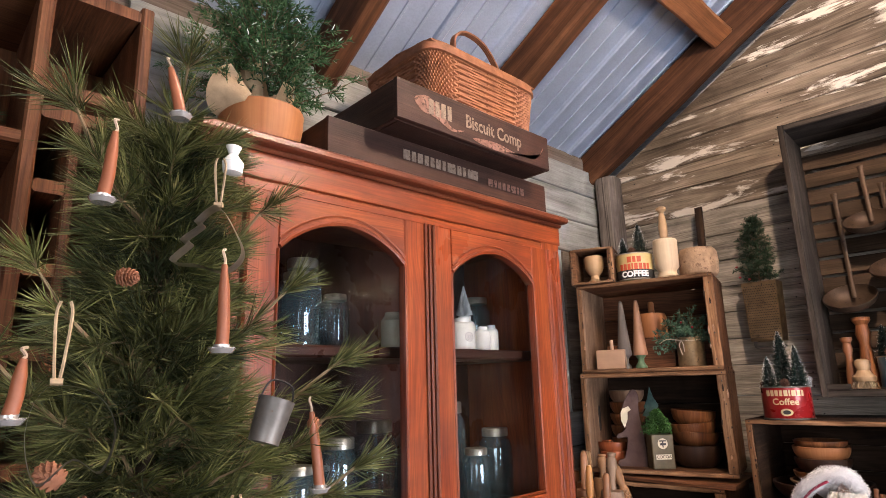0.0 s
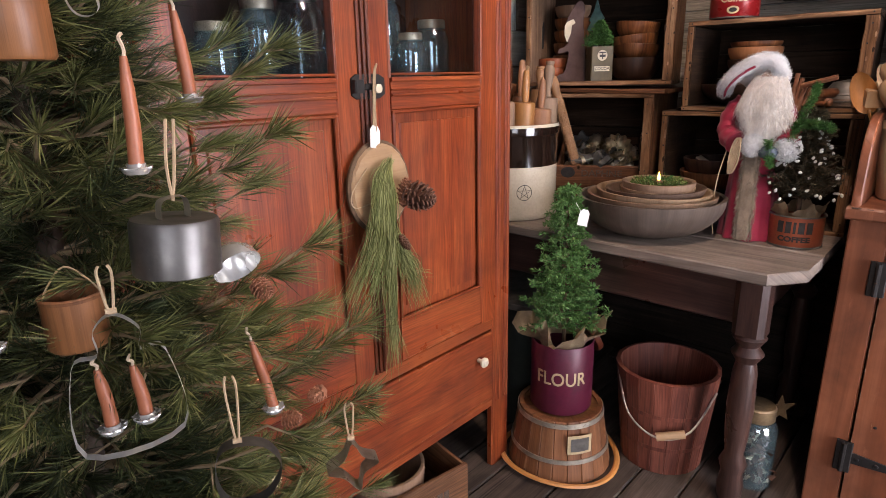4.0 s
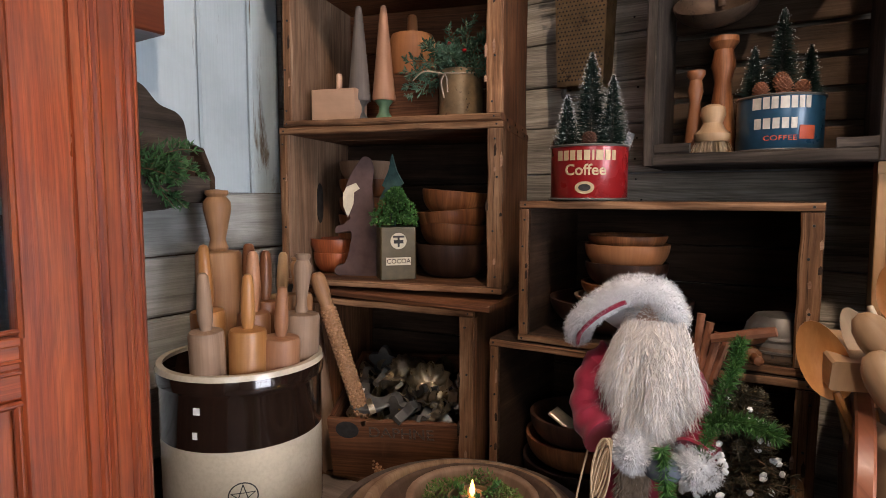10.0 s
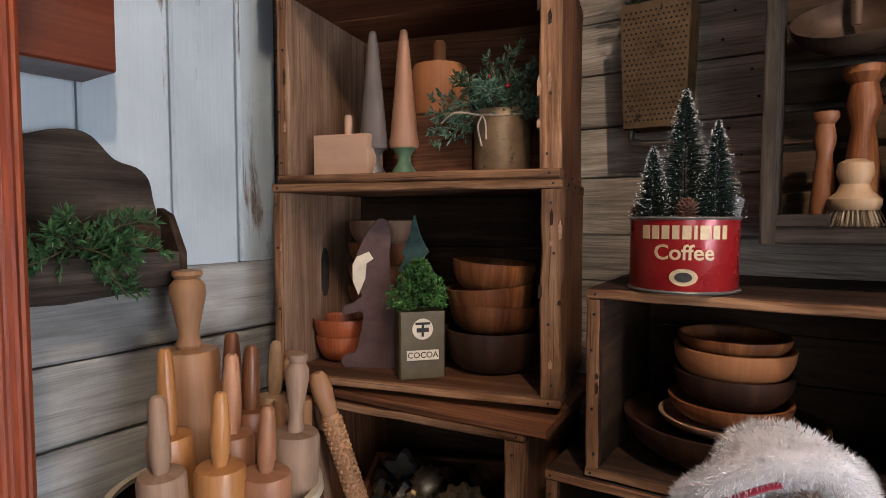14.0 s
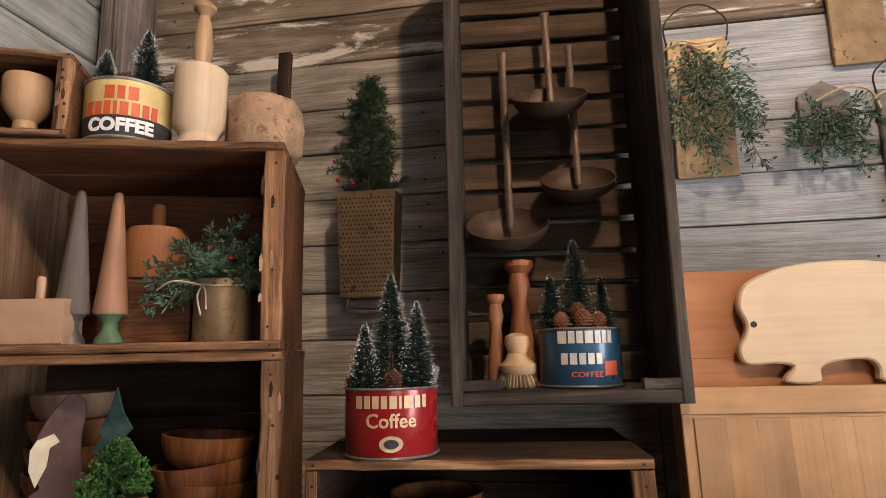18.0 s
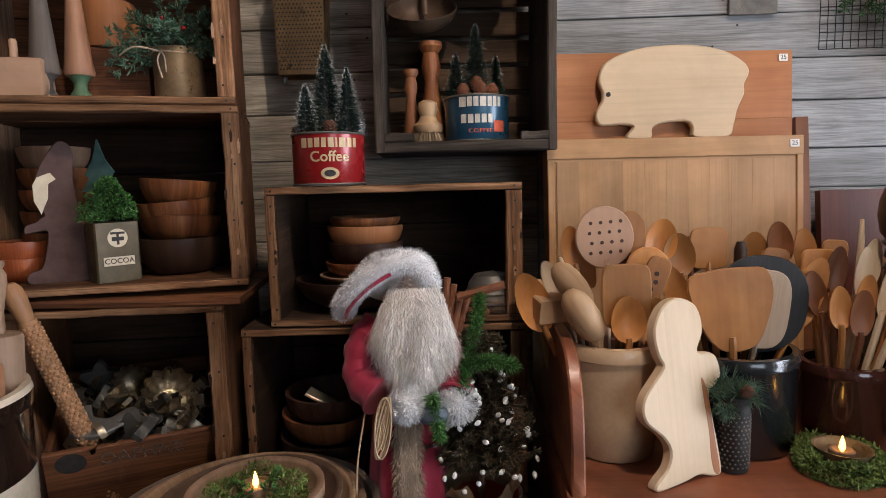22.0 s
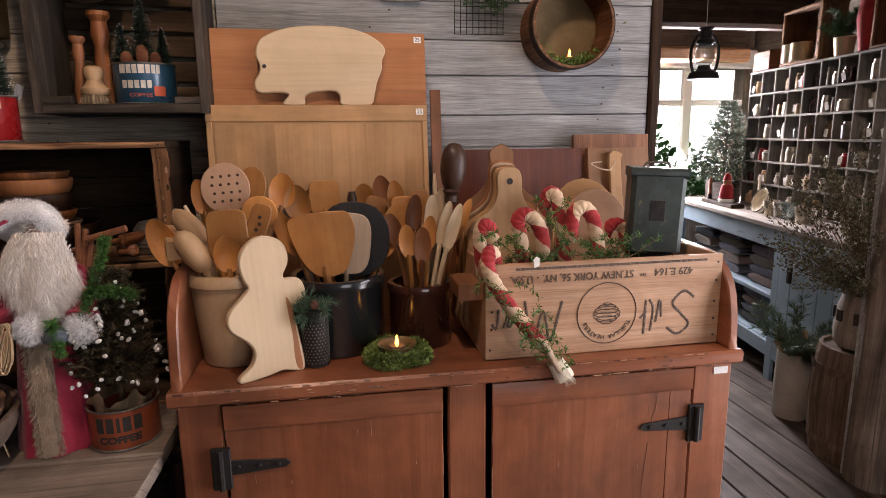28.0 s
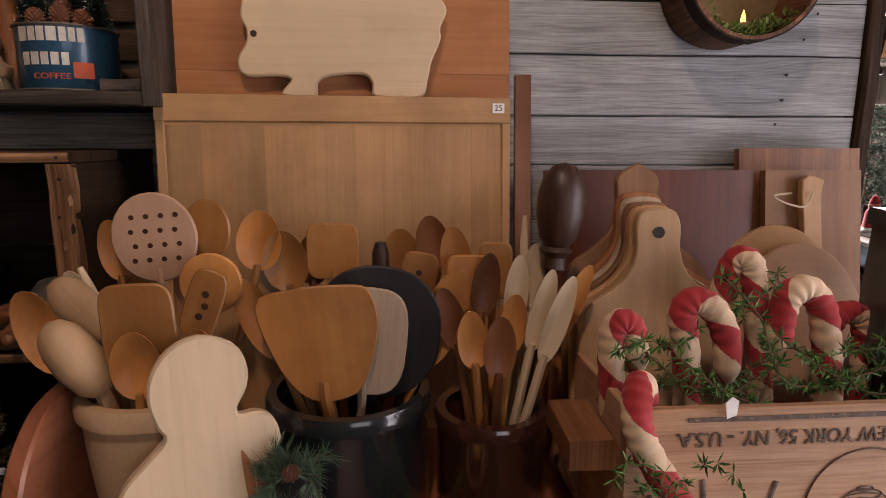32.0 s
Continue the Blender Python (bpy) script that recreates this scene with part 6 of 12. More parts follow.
def scoop(bm, a, b, depth, t, m, mi=0):
    """The bowl of a spoon: a wide, b long, hollow towards +z."""
    seg, rings = 22, 5
    layers = []
    for side in (0, 1):
        rows = [[bm.verts.new(m @ Vector((0, 0, -depth - side * t)))]]
        for k in range(1, rings + 1):
            f = k / rings
            rows.append([bm.verts.new(m @ Vector((a * f * math.cos(math.tau * i / seg), b * f * math.sin(math.tau * i / seg) * (1 + 0.12 * math.sin(math.tau * i / seg)),
                                                  -depth * (1 - f * f) - side * t * (1 - 0.5 * f * f)))) for i in range(seg)])
        layers.append(rows)
    uv = bm.loops.layers.uv.verify()
    u0 = rnd.uniform(0, 9)

    def fc(vs):
        f = bm.faces.new(vs)
        f.material_index = mi
        for lp in f.loops:
            q = m.inverted() @ lp.vert.co
            lp[uv].uv = (u0 + q.y, u0 + q.x)
    for side, rows in enumerate(layers):
        for i in range(seg):
            j = (i + 1) % seg
            tri = (rows[0][0], rows[1][i], rows[1][j])
            fc(tri if side == 0 else tri[::-1])
            for k in range(1, rings):
                q = (rows[k][i], rows[k + 1][i], rows[k + 1][j], rows[k][j])
                fc(q if side == 0 else q[::-1])
    A, B = layers[0][-1], layers[1][-1]
    for i in range(seg):
        j = (i + 1) % seg
        fc((A[i], B[i], B[j], A[j]))


def ell(a, b, n=24, p=2.0):
    return [(a * math.copysign(abs(math.cos(math.tau * i / n)) ** (2 / p), math.cos(math.tau * i / n)),
             b * math.copysign(abs(math.sin(math.tau * i / n)) ** (2 / p), math.sin(math.tau * i / n))) for i in range(n)]


def utensil(kind, foot, x, y, z, w, h, lean):
    """A kitchen tool in a crock: its head, w by h, stands at (x, y, z) facing the room (-x); its handle runs down to foot."""
    names = {"spoon": ("wooden_spoon", "worn honey-brown wooden spoon standing in a crock"), "darkspoon": ("wooden_spoon", "dark brown wooden spoon standing in a crock"),
             "palespoon": ("wooden_spoon", "pale slender wooden spoon standing in a crock"), "fork": ("wooden_spoon", "broad wooden spoon leaning out of a crock"),
             "beetle": ("wooden_masher", "rounded pale wooden masher head leaning in a crock"), "slotted": ("slotted_spoon", "round wooden spoon with rows of drilled holes"),
             "slot2": ("slotted_spatula", "narrow wooden spatula with a few holes"), "disc": ("wooden_spoon", "flat round wooden spoon standing in a crock"),
             "spat": ("wooden_spatula", "square wooden spatula standing in a crock"), "fan": ("bread_peel", "broad fan-shaped orange-brown wooden scraper in a crock"),
             "pale": ("wooden_scraper", "greyish pale wooden scraper standing in a crock"), "black": ("black_ladle", "large round black wooden paddle in a crock"),
             "dark": ("dark_spatula", "dark wooden spatula tip standing in a crock"), "stick": ("wooden_stick", "thin pale wooden stick standing in a crock"),
             "pestle": ("wooden_pestle", "dark turned egg-shaped wooden pestle standing in a crock")}
    nm, lb = names[kind]
    e = thing(nm, lb, "kitchen utensil", foot[0], foot[1], foot[2], group="utensils in the crocks")
    head = Vector((x, y, z)) - Vector(foot)
    mt = {"darkspoon": W_SPOOND, "palespoon": W_PINE, "fan": W_SPOON, "pale": W_PALEW, "black": W_BLACK, "dark": W_BOWLD, "pestle": W_BOWLD, "stick": W_PINE, "beetle": W_PINE2, "slotted": W_PINK}.get(kind, W_SPOON)
    # head frame: local z faces -x, local y up along the lean
    ang = radians(lean)
    yv = Vector((head.x * 0.25, -math.sin(ang), math.cos(ang))).normalized()
    zv = Vector((-1, 0, 0.12))
    zv = (zv - yv * zv.dot(yv)).normalized()
    xv = yv.cross(zv)
    m = Matrix(((xv.x, yv.x, zv.x, head.x), (xv.y, yv.y, zv.y, head.y), (xv.z, yv.z, zv.z, head.z), (0, 0, 0, 1)))
    bm = mesh_start()
    neck = head - yv * h * 0.46
    if kind in ("spoon", "darkspoon", "palespoon", "fork"):
        scoop(bm, w / 2, h / 2, w * 0.2, 0.004, m)
    elif kind in ("beetle", "pestle"):
        pr = [(0, -h / 2), (w * 0.22, -h * 0.49), (w * 0.38, -h * 0.38), (w * 0.49, -h * 0.1), (w * 0.48, h * 0.15), (w * 0.4, h * 0.33), (w * 0.22, h * 0.46), (0, h / 2)]
        lathe(bm, pr, 22, m @ pose(0, 0, 0, -90))
        if kind == "pestle":
            lathe(bm, [(0.012, 0), (0.02, 0.008), (0.012, 0.016), (0.014, 0.03), (0.011, 0.034)], 16, m @ pose(0, -h * 0.45, 0, 90))
    else:
        shape = {"spat": ell(w / 2, h / 2, 28, 5), "slot2": ell(w / 2, h / 2, 24, 4), "pale": ell(w / 2, h / 2, 28, 3.2), "slotted": ell(w / 2, h / 2, 32), "disc": ell(w / 2, h / 2, 28), "black": ell(w / 2, h / 2, 32, 2.3)}.get(kind)
        if kind == "fan":
            q = curve_pts([(-0.5, 0.36, 0), (-0.2, 0.47, 0), (0.2, 0.48, 0), (0.44, 0.42, 0), (0.5, 0.1, 0), (0.36, -0.35, 0), (0.2, -0.5, 0), (-0.12, -0.5, 0), (-0.36, -0.2, 0)], 4, True)
            shape = [(p.x * w, p.y * h) for p in q]
        if kind in ("dark", "stick"):
            sweep(bm, [m @ Vector((0, -h, 0)), m @ Vector((0, 0, 0)), m @ Vector((0, h * 0.5, 0))], [w * 0.5, w * 0.5, w * 0.3], 10)
        else:
            plate(bm, shape, 0.006, m @ pose(0, 0, -0.003), ch=0.0018, grain=1)
    part("head", bm, mt, e)
    if kind in ("slotted", "slot2"):
        b2 = mesh_start()
        cols, rws = (4, 4) if kind == "slotted" else (1, 3)
        for i in range(cols):
            for j in range(rws):
                px, py = (i - (cols - 1) / 2) * w * 0.17 + (j % 2) * 0.003, (j - (rws - 1) / 2) * h * 0.16
                lathe(b2, [(0.0031 if cols > 1 else 0.004, 0), (0.0031 if cols > 1 else 0.004, 0.0006), (0, 0.0007)], 10, m @ pose(px, py, 0.003))
        part("drilled_holes", b2, W_BOWLD, e, "dark drilled holes", kind="stuff")
    bm = mesh_start()
    rr = 0.006 if kind not in ("beetle", "fan", "black") else 0.009
    sweep(bm, [Vector((0, 0, 0.012)), neck * 0.5 + Vector((0, 0, 0.006)), neck, neck + yv * h * 0.12], [rr, rr, rr * 0.9, rr * 0.7], 8)
    part("handle", bm, mt, e)
    return e


W_BLACK = wood("black_stained_wood", (0.008, 0.007, 0.007), (0.014, 0.012, 0.012), (0.024, 0.021, 0.02), 0.45, 1, 0.2, 0.2, 0.05)
W_PINE2 = wood("aged_pale_wood", (0.34, 0.20, 0.10), (0.47, 0.30, 0.16), (0.56, 0.385, 0.225), 0.45, 0.7, 0.1, 0.4, 0.18, spec=0.35, streak=0.12, soft=0.12)
W_PINK = wood("rosy_wood", (0.42, 0.24, 0.145), (0.52, 0.32, 0.205), (0.60, 0.40, 0.275), 0.5, 0.6, 0.08, 0.3, 0.1, spec=0.35, streak=0.08, soft=0.14)

# ---- things on the brown cabinet ----
SPOONS_A = [
    ("fork", 1.860, 0.271, 1.084, 0.057, 0.105, -22),
    ("beetle", 1.840, 0.214, 1.122, 0.046, 0.089, -38),
    ("beetle", 1.800, 0.204, 1.082, 0.051, 0.092, -32),
    ("spoon", 1.900, 0.202, 1.173, 0.039, 0.074, -10),
    ("slotted", 1.890, 0.151, 1.194, 0.098, 0.106, -4),
    ("disc", 1.920, 0.102, 1.196, 0.058, 0.081, 6),
    ("spat", 1.800, 0.137, 1.110, 0.077, 0.102, -2),
    ("spoon", 1.785, 0.137, 1.072, 0.054, 0.074, -2),
    ("disc", 1.870, 0.084, 1.143, 0.072, 0.072, 10),
    ("slot2", 1.840, 0.084, 1.126, 0.041, 0.083, 20),
    ("spoon", 1.930, 0.043, 1.178, 0.056, 0.077, 6),
    ("spat", 1.915, 0.185, 1.135, 0.05, 0.07, -8),
    ("darkspoon", 1.905, 0.118, 1.135, 0.045, 0.075, -2),
    ("palespoon", 1.885, 0.235, 1.115, 0.034, 0.08, -24),
    ("spoon", 1.82, 0.092, 1.06, 0.05, 0.08, 10),
    ("stick", 1.87, 0.22, 1.14, 0.011, 0.05, -20),
]
SPOONS_B = [
    ("spoon", 1.930, 0.011, 1.152, 0.057, 0.078, -8),
    ("spat", 1.950, -0.046, 1.165, 0.067, 0.074, 0),
    ("fan", 1.845, -0.042, 1.078, 0.136, 0.138, -4),
    ("pale", 1.857, -0.094, 1.074, 0.095, 0.132, 6),
    ("black", 1.878, -0.105, 1.078, 0.155, 0.165, 6),
    ("spoon", 1.870, 0.029, 1.093, 0.044, 0.109, -26),
    ("spoon", 1.880, -0.179, 1.085, 0.054, 0.131, 22),
    ("dark", 1.960, -0.107, 1.160, 0.023, 0.029, 0),
    ("darkspoon", 1.955, -0.02, 1.150, 0.044, 0.07, 4),
    ("spoon", 1.965, -0.135, 1.150, 0.05, 0.075, -4),
    ("palespoon", 1.945, 0.035, 1.145, 0.034, 0.08, -14),
    ("slot2", 1.94, -0.155, 1.125, 0.05, 0.08, 10),
    ("darkspoon", 1.960, -0.177, 1.167, 0.046, 0.077, -10),
]
SPOONS_C = [
    ("spat", 1.920, -0.221, 1.133, 0.060, 0.062, 2),
    ("darkspoon", 1.900, -0.239, 1.124, 0.036, 0.083, 8),
    ("spoon", 1.850, -0.219, 1.071, 0.037, 0.072, -6),
    ("darkspoon", 1.845, -0.250, 1.062, 0.039, 0.078, 2),
    ("palespoon", 1.900, -0.296, 1.133, 0.033, 0.088, 8),
    ("palespoon", 1.860, -0.300, 1.101, 0.028, 0.104, 14),
    ("palespoon", 1.840, -0.314, 1.095, 0.028, 0.111, 18),
    ("spoon", 1.870, -0.338, 1.106, 0.027, 0.106, 24),
    ("stick", 1.920, -0.290, 1.184, 0.010, 0.059, 0),
    ("spoon", 1.93, -0.205, 1.155, 0.04, 0.08, -8),
    ("spat", 1.935, -0.255, 1.14, 0.045, 0.075, 3),
    ("spoon", 1.865, -0.268, 1.085, 0.034, 0.075, 6),
    ("palespoon", 1.885, -0.275, 1.12, 0.03, 0.09, 5),
    ("darkspoon", 1.875, -0.195, 1.09, 0.036, 0.08, -16),
    ("pestle", 1.885, -0.326, 1.230, 0.059, 0.103, 4),
]
DT = 0.841
crock("tan salt-glazed stoneware crock full of wooden spoons", 1.858, 0.145, DT, [(0.064, 0), (0.068, 0.004), (0.074, 0.06), (0.081, 0.13), (0.083, 0.165), (0.0885, 0.168), (0.0895, 0.182), (0.086, 0.19)], [M_STONE])
crock("black glazed stoneware crock with worn brown patches, full of utensils", 1.896, -0.069, DT, [(0.094, 0), (0.098, 0.004), (0.099, 0.14), (0.102, 0.144), (0.1035, 0.156), (0.1, 0.163)], [M_BLACKC])
crock("red-brown glazed stoneware crock full of wooden spoons", 1.879, -0.245, DT, [(0.064, 0), (0.067, 0.004), (0.0675, 0.12), (0.070, 0.124), (0.071, 0.134), (0.068, 0.14)], [M_BROWNC])
for lst, (cx, cy) in ((SPOONS_A, (1.862, 0.145)), (SPOONS_B, (1.90, -0.069)), (SPOONS_C, (1.885, -0.245))):
    for kind, x, y, z, w, h, lean in lst:
        utensil(kind, (cx + (x - cx) * 0.25, cy + (y - cy) * 0.25, DT + 0.014), x, y, z, w, h, lean)
# a block and a ruffled strip of wood behind the spoons
e = thing("wooden_block", "pale square-ended wooden mallet head lying on the spoons", "mallet", 1.90, 0.255, 1.085, rz=20, ry=-12)
bm = mesh_start()
box(bm, -0.05, 0.05, -0.028, 0.028, -0.02, 0.02, ch=0.003)
part("head", bm, W_PINE2, e)
bm = mesh_start()
sweep(bm, [(0.0, 0, -0.02), (0.01, -0.03, -0.12), (0.02, -0.07, -0.22)], 0.008, 8)
part("handle", bm, W_PINE2, e)

# gingerbread-man board
g = [(-0.005, 0.274), (-0.034, 0.264), (-0.052, 0.24), (-0.056, 0.215), (-0.05, 0.19), (-0.044, 0.176), (-0.062, 0.158), (-0.083, 0.138), (-0.09, 0.118), (-0.083, 0.098), (-0.058, 0.076), (-0.046, 0.054), (-0.054, 0.03), (-0.078, 0.012), (-0.08, 0.002), (-0.062, 0.0),
     (-0.02, 0.004), (0.005, 0.008), (0.026, 0.002), (0.046, 0.0), (0.05, 0.02), (0.044, 0.08), (0.04, 0.124), (0.055, 0.134), (0.068, 0.15), (0.062, 0.176), (0.046, 0.186), (0.03, 0.186), (0.026, 0.194), (0.038, 0.215), (0.039, 0.24), (0.027, 0.262)]
e = thing("gingerbread_board", "pale pine board cut as a gingerbread man, leaning on a crock", "cutting board", 1.738, 0.045, DT, ry=9, rz=26)
pp = curve_pts([(-p[0], p[1], 0) for p in g], 3, True)
bm = mesh_start()
plate(bm, [(p.x, p.y) for p in pp], 0.019, YZ, ch=0.0025, grain=1)
part("board", bm, W_PINE, e)
bm = mesh_start()
plate(bm, [(p.x, p.y) for p in curve_pts([(-0.044, 0.006, 0), (-0.0415, 0.05, 0), (-0.0385, 0.09, 0), (-0.036, 0.128, 0), (-0.026, 0.15, 0), (-0.027, 0.118, 0), (-0.031, 0.07, 0), (-0.03, 0.03, 0), (-0.034, 0.006, 0)], 4, True)], 0.0007, Matrix.Translation((-0.0005, 0, 0)) @ YZ, ch=0.0001, grain=1)
part("heartwood_streak", bm, W_ORANGE, e, "orange-brown streak of heartwood")

# tin grater tube with a pine sprig
e = thing("tin_grater", "small round punched tin grater holding a pine sprig", "grater", 1.782, -0.02, DT)
bm = mesh_start()
lathe(bm, [(0, 0.001), (0.0255, 0.001), (0.0265, 0.005), (0.0265, 0.1), (0.028, 0.118), (0.026, 0.119), (0.024, 0.1), (0.024, 0.01), (0, 0.01)], 26)
part("tube", bm, M_IRON, e)
bm = mesh_start()
for i in range(22):
    for j in range(13):
        a = math.tau * (i + 0.5 * (j % 2)) / 22
        lathe(bm, [(0.0019, 0), (0.001, 0.0013), (0, 0.0014)], 4, Matrix.Rotation(a, 4, "Z") @ pose(0.0264, 0, 0.01 + j * 0.0066, 0, 90))
part("punched_surface", bm, M_TINDARK, e, kind="stuff")
greenery(e, (0, 0, 0.11), [(-0.9, 0.9, 0.4), (-0.8, -0.8, 0.6), (-0.3, 0.2, 1), (-0.9, 0.1, 0.7), (0.3, -0.9, 0.8), (-0.5, 1.2, 0.9), (-1, 0.5, 0)], 0.042, 8, "pine", L_CEDAR, 0.0009, 0.026, reps=2)
pine_cone(e, (-0.03, -0.004, 0.128), 0.011, 0.022, M_CONE, pose(0, 0, 0, 0, -50))


def wreath_candle(x, y, z, R, r, n):
    e = thing("moss_candle_ring", "green moss ring round a small tin dish with a flameless candle", "candle ring", x, y, z)
    moss_ring(e, R, r, n)
    bm = mesh_start()
    lathe(bm, [(0, 0.004), (0.028, 0.004), (0.039, 0.034), (0.041, 0.036), (0.037, 0.035), (0.026, 0.008), (0, 0.008)], 26)
    part("dish", bm, M_BRASS, e)
    led_candle(e, 0, 0, 0.009)
    return e


wreath_candle(1.775, -0.184, DT, 0.053, 0.0145, 2600)

# box contents: paddle boards, stuffed canes, canister
def paddle(label, y, z, w, h, x, lean, mt, hole=True, rz=0, tip=0.085):
    e = thing("paddle_board", label, "cutting board", x, y, z, rz, ry=lean, group="paddle boards in the box")
    half = [(0.5, 0.0), (0.5, 0.32), (0.5, 0.54), (0.485, 0.625), (0.43, 0.675), (0.33, 0.71), (0.235, 0.75), (0.17, 0.80), (0.14, 0.86), (0.142, 0.915), (0.135, 0.96), (tip, 0.998)]
    o = [(w * q[0], h * q[1]) for q in half] + [(-w * q[0], h * q[1]) for q in half[::-1]]
    pp = curve_pts([(p[0], p[1], 0) for p in o], 3, True)
    b = mesh_start()
    plate(b, [(p.x, p.y) for p in pp], 0.015, YZ, ch=0.002, grain=1)
    part("board", b, mt, e)
    if hole:
        b = mesh_start()
        lathe(b, [(0.0075, 0), (0.0075, 0.0008), (0, 0.001)], 14, pose(-0.0002, 0, h * 0.92, 0, -90))
        part("hang_hole", b, M_INK, e)
    return e


BX = 0.853
paddle("pale maple paddle board with a hanging hole, standing in a box", -0.462, BX, 0.205, 0.372, 1.868, 8, W_PINE2)
paddle("honey-brown paddle board standing in a box", -0.461, BX, 0.215, 0.374, 1.886, 8, W_MAPLE, False)
paddle("worn brown paddle board standing in a box", -0.462, BX, 0.225, 0.377, 1.904, 8, W_TAN, False)
paddle("greyish paddle board standing in a box", -0.463, BX, 0.215, 0.382, 1.922, 8, W_PALEW, False)
paddle("orange-brown paddle board standing in a box", -0.466, BX, 0.24, 0.386, 1.940, 8, W_ORANGE, False)
paddle("tall brown paddle board with a pointed handle in a box", -0.468, BX, 0.21, 0.425, 1.960, 7, W_TAN, False, tip=0.02)
for x, y, z, r, mt, lb in ((1.938, -0.698, 0.0, 0.103, W_PINK, "round pale wooden board standing in a box"), (1.958, -0.676, 0.012, 0.108, W_MAPLE, "round honey-brown wooden board standing behind another")):
    e = thing("round_board", lb, "cutting board", x, y, BX + 0.004, ry=8)
    bm = mesh_start()
    plate(bm, [(p[0], p[1] + 0.155 + z) for p in ell(r, 0.155 + z, 36)], 0.014, YZ, ch=0.002)
    part("board", bm, mt, e)
e = thing("grey_disc", "grey metal pan lid standing in a box", "pan lid", 2.0, -0.745, BX + 0.01, ry=8)
bm = mesh_start()
plate(bm, [(p[0], p[1] + 0.115) for p in ell(0.1, 0.115, 36)], 0.008, YZ, ch=0.002)
part("disc", bm, M_TINDARK, e)
# string loop on the paddle behind
e = thing("string_paddle", "light brown wooden paddle with a string loop on its handle", "paddle", 2.099, -0.832, DT, ry=9)
bm = mesh_start()
plate(bm, [(p.x, p.y) for p in curve_pts([(-0.03, 0, 0), (-0.035, 0.2, 0), (-0.022, 0.26, 0), (-0.018, 0.38, 0), (-0.022, 0.405, 0), (0.016, 0.405, 0), (0.014, 0.3, 0), (0.03, 0.2, 0), (0.03, 0, 0)], 3, True)], 0.014, YZ, ch=0.002, grain=1)
part("board", bm, W_MAPLE, e)
bm = mesh_start()
sweep(bm, curve_pts([(-0.004, 0.0, 0.385), (-0.012, 0.02, 0.36), (-0.014, 0.055, 0.365), (-0.012, 0.075, 0.378), (-0.014, 0.045, 0.382)], 5), 0.0018, 5)
part("string", bm, M_WICK, e)


M_CANER = surface("cane_red_cloth", (0.36, 0.022, 0.025), 0.85, 0, 0.25, 30, 0.35, fine=500, sheen=0.1)
M_CANEW = surface("cane_cream_cloth", (0.62, 0.45, 0.30), 0.85, 0, 0.2, 30, 0.35, fine=500, sheen=0.1)


def cane(label, pts, r, stripe=0.085):
    """A stuffed cloth cane along pts (from its foot to the hook's end)."""
    base = Vector(pts[0])
    e = thing("candy_cane", label, "cloth candy cane", *base, group="candy canes")
    line = [p - base for p in curve_pts(pts, 38)]
    bm = mesh_start()
    n = len(line)
    sweep(bm, line, [r * min(1, 0.45 + 9 * min(i, n - 1 - i) / n) * (1 + 0.04 * math.sin(i * 0.4)) for i in range(n)], 56)
    acc, lens = 0, [0]
    for i in range(1, n):
        acc += (line[i] - line[i - 1]).length
        lens.append(acc)
    for k, f in enumerate(bm.faces):
        i, s = k // 56, k % 56
        if i < n - 1:
            u = lens[min(i, n - 1)] + stripe * s / 56
            f.material_index = int(u / (stripe / 2)) % 2
    part("cloth", bm, [M_CANEW, M_CANER], e)
    return e


CL_ = "stuffed red and cream cloth candy cane in a box"
cane(CL_, [(1.835, -0.40, 0.866), (1.81, -0.378, 0.98), (1.80, -0.367, 1.06), (1.80, -0.366, 1.098), (1.80, -0.377, 1.112), (1.802, -0.391, 1.098), (1.806, -0.398, 1.05)], 0.0145)
cane(CL_, [(1.855, -0.49, 0.866), (1.83, -0.472, 1.0), (1.82, -0.459, 1.083), (1.82, -0.452, 1.113), (1.82, -0.466, 1.129), (1.82, -0.489, 1.118), (1.82, -0.507, 1.085), (1.823, -0.515, 1.03)], 0.0155)
cane(CL_, [(1.88, -0.60, 0.866), (1.862, -0.582, 0.996), (1.855, -0.566, 1.077), (1.855, -0.556, 1.14), (1.855, -0.549, 1.165), (1.862, -0.536, 1.168), (1.872, -0.53, 1.14), (1.878, -0.528, 1.09)], 0.0145)
cane(CL_, [(1.86, -0.672, 0.866), (1.84, -0.655, 0.992), (1.835, -0.640, 1.068), (1.835, -0.629, 1.113), (1.835, -0.608, 1.137), (1.835, -0.586, 1.127), (1.835, -0.580, 1.095), (1.838, -0.582, 1.06)], 0.016)
cane(CL_, [(1.92, -0.765, 0.866), (1.905, -0.75, 0.99), (1.90, -0.741, 1.055), (1.90, -0.729, 1.084), (1.90, -0.706, 1.086), (1.90, -0.692, 1.066), (1.90, -0.69, 1.04)], 0.0145)
C6 = cane("red and cream cloth candy cane hanging over the box front", [(1.683, -0.478, 0.868), (1.690, -0.445, 0.91), (1.697, -0.405, 0.96), (1.70, -0.372, 1.01), (1.703, -0.360, 1.04), (1.712, -0.362, 1.062), (1.73, -0.372, 1.068), (1.752, -0.385, 1.05), (1.765, -0.395, 1.01)], 0.0145)
bm = mesh_start()
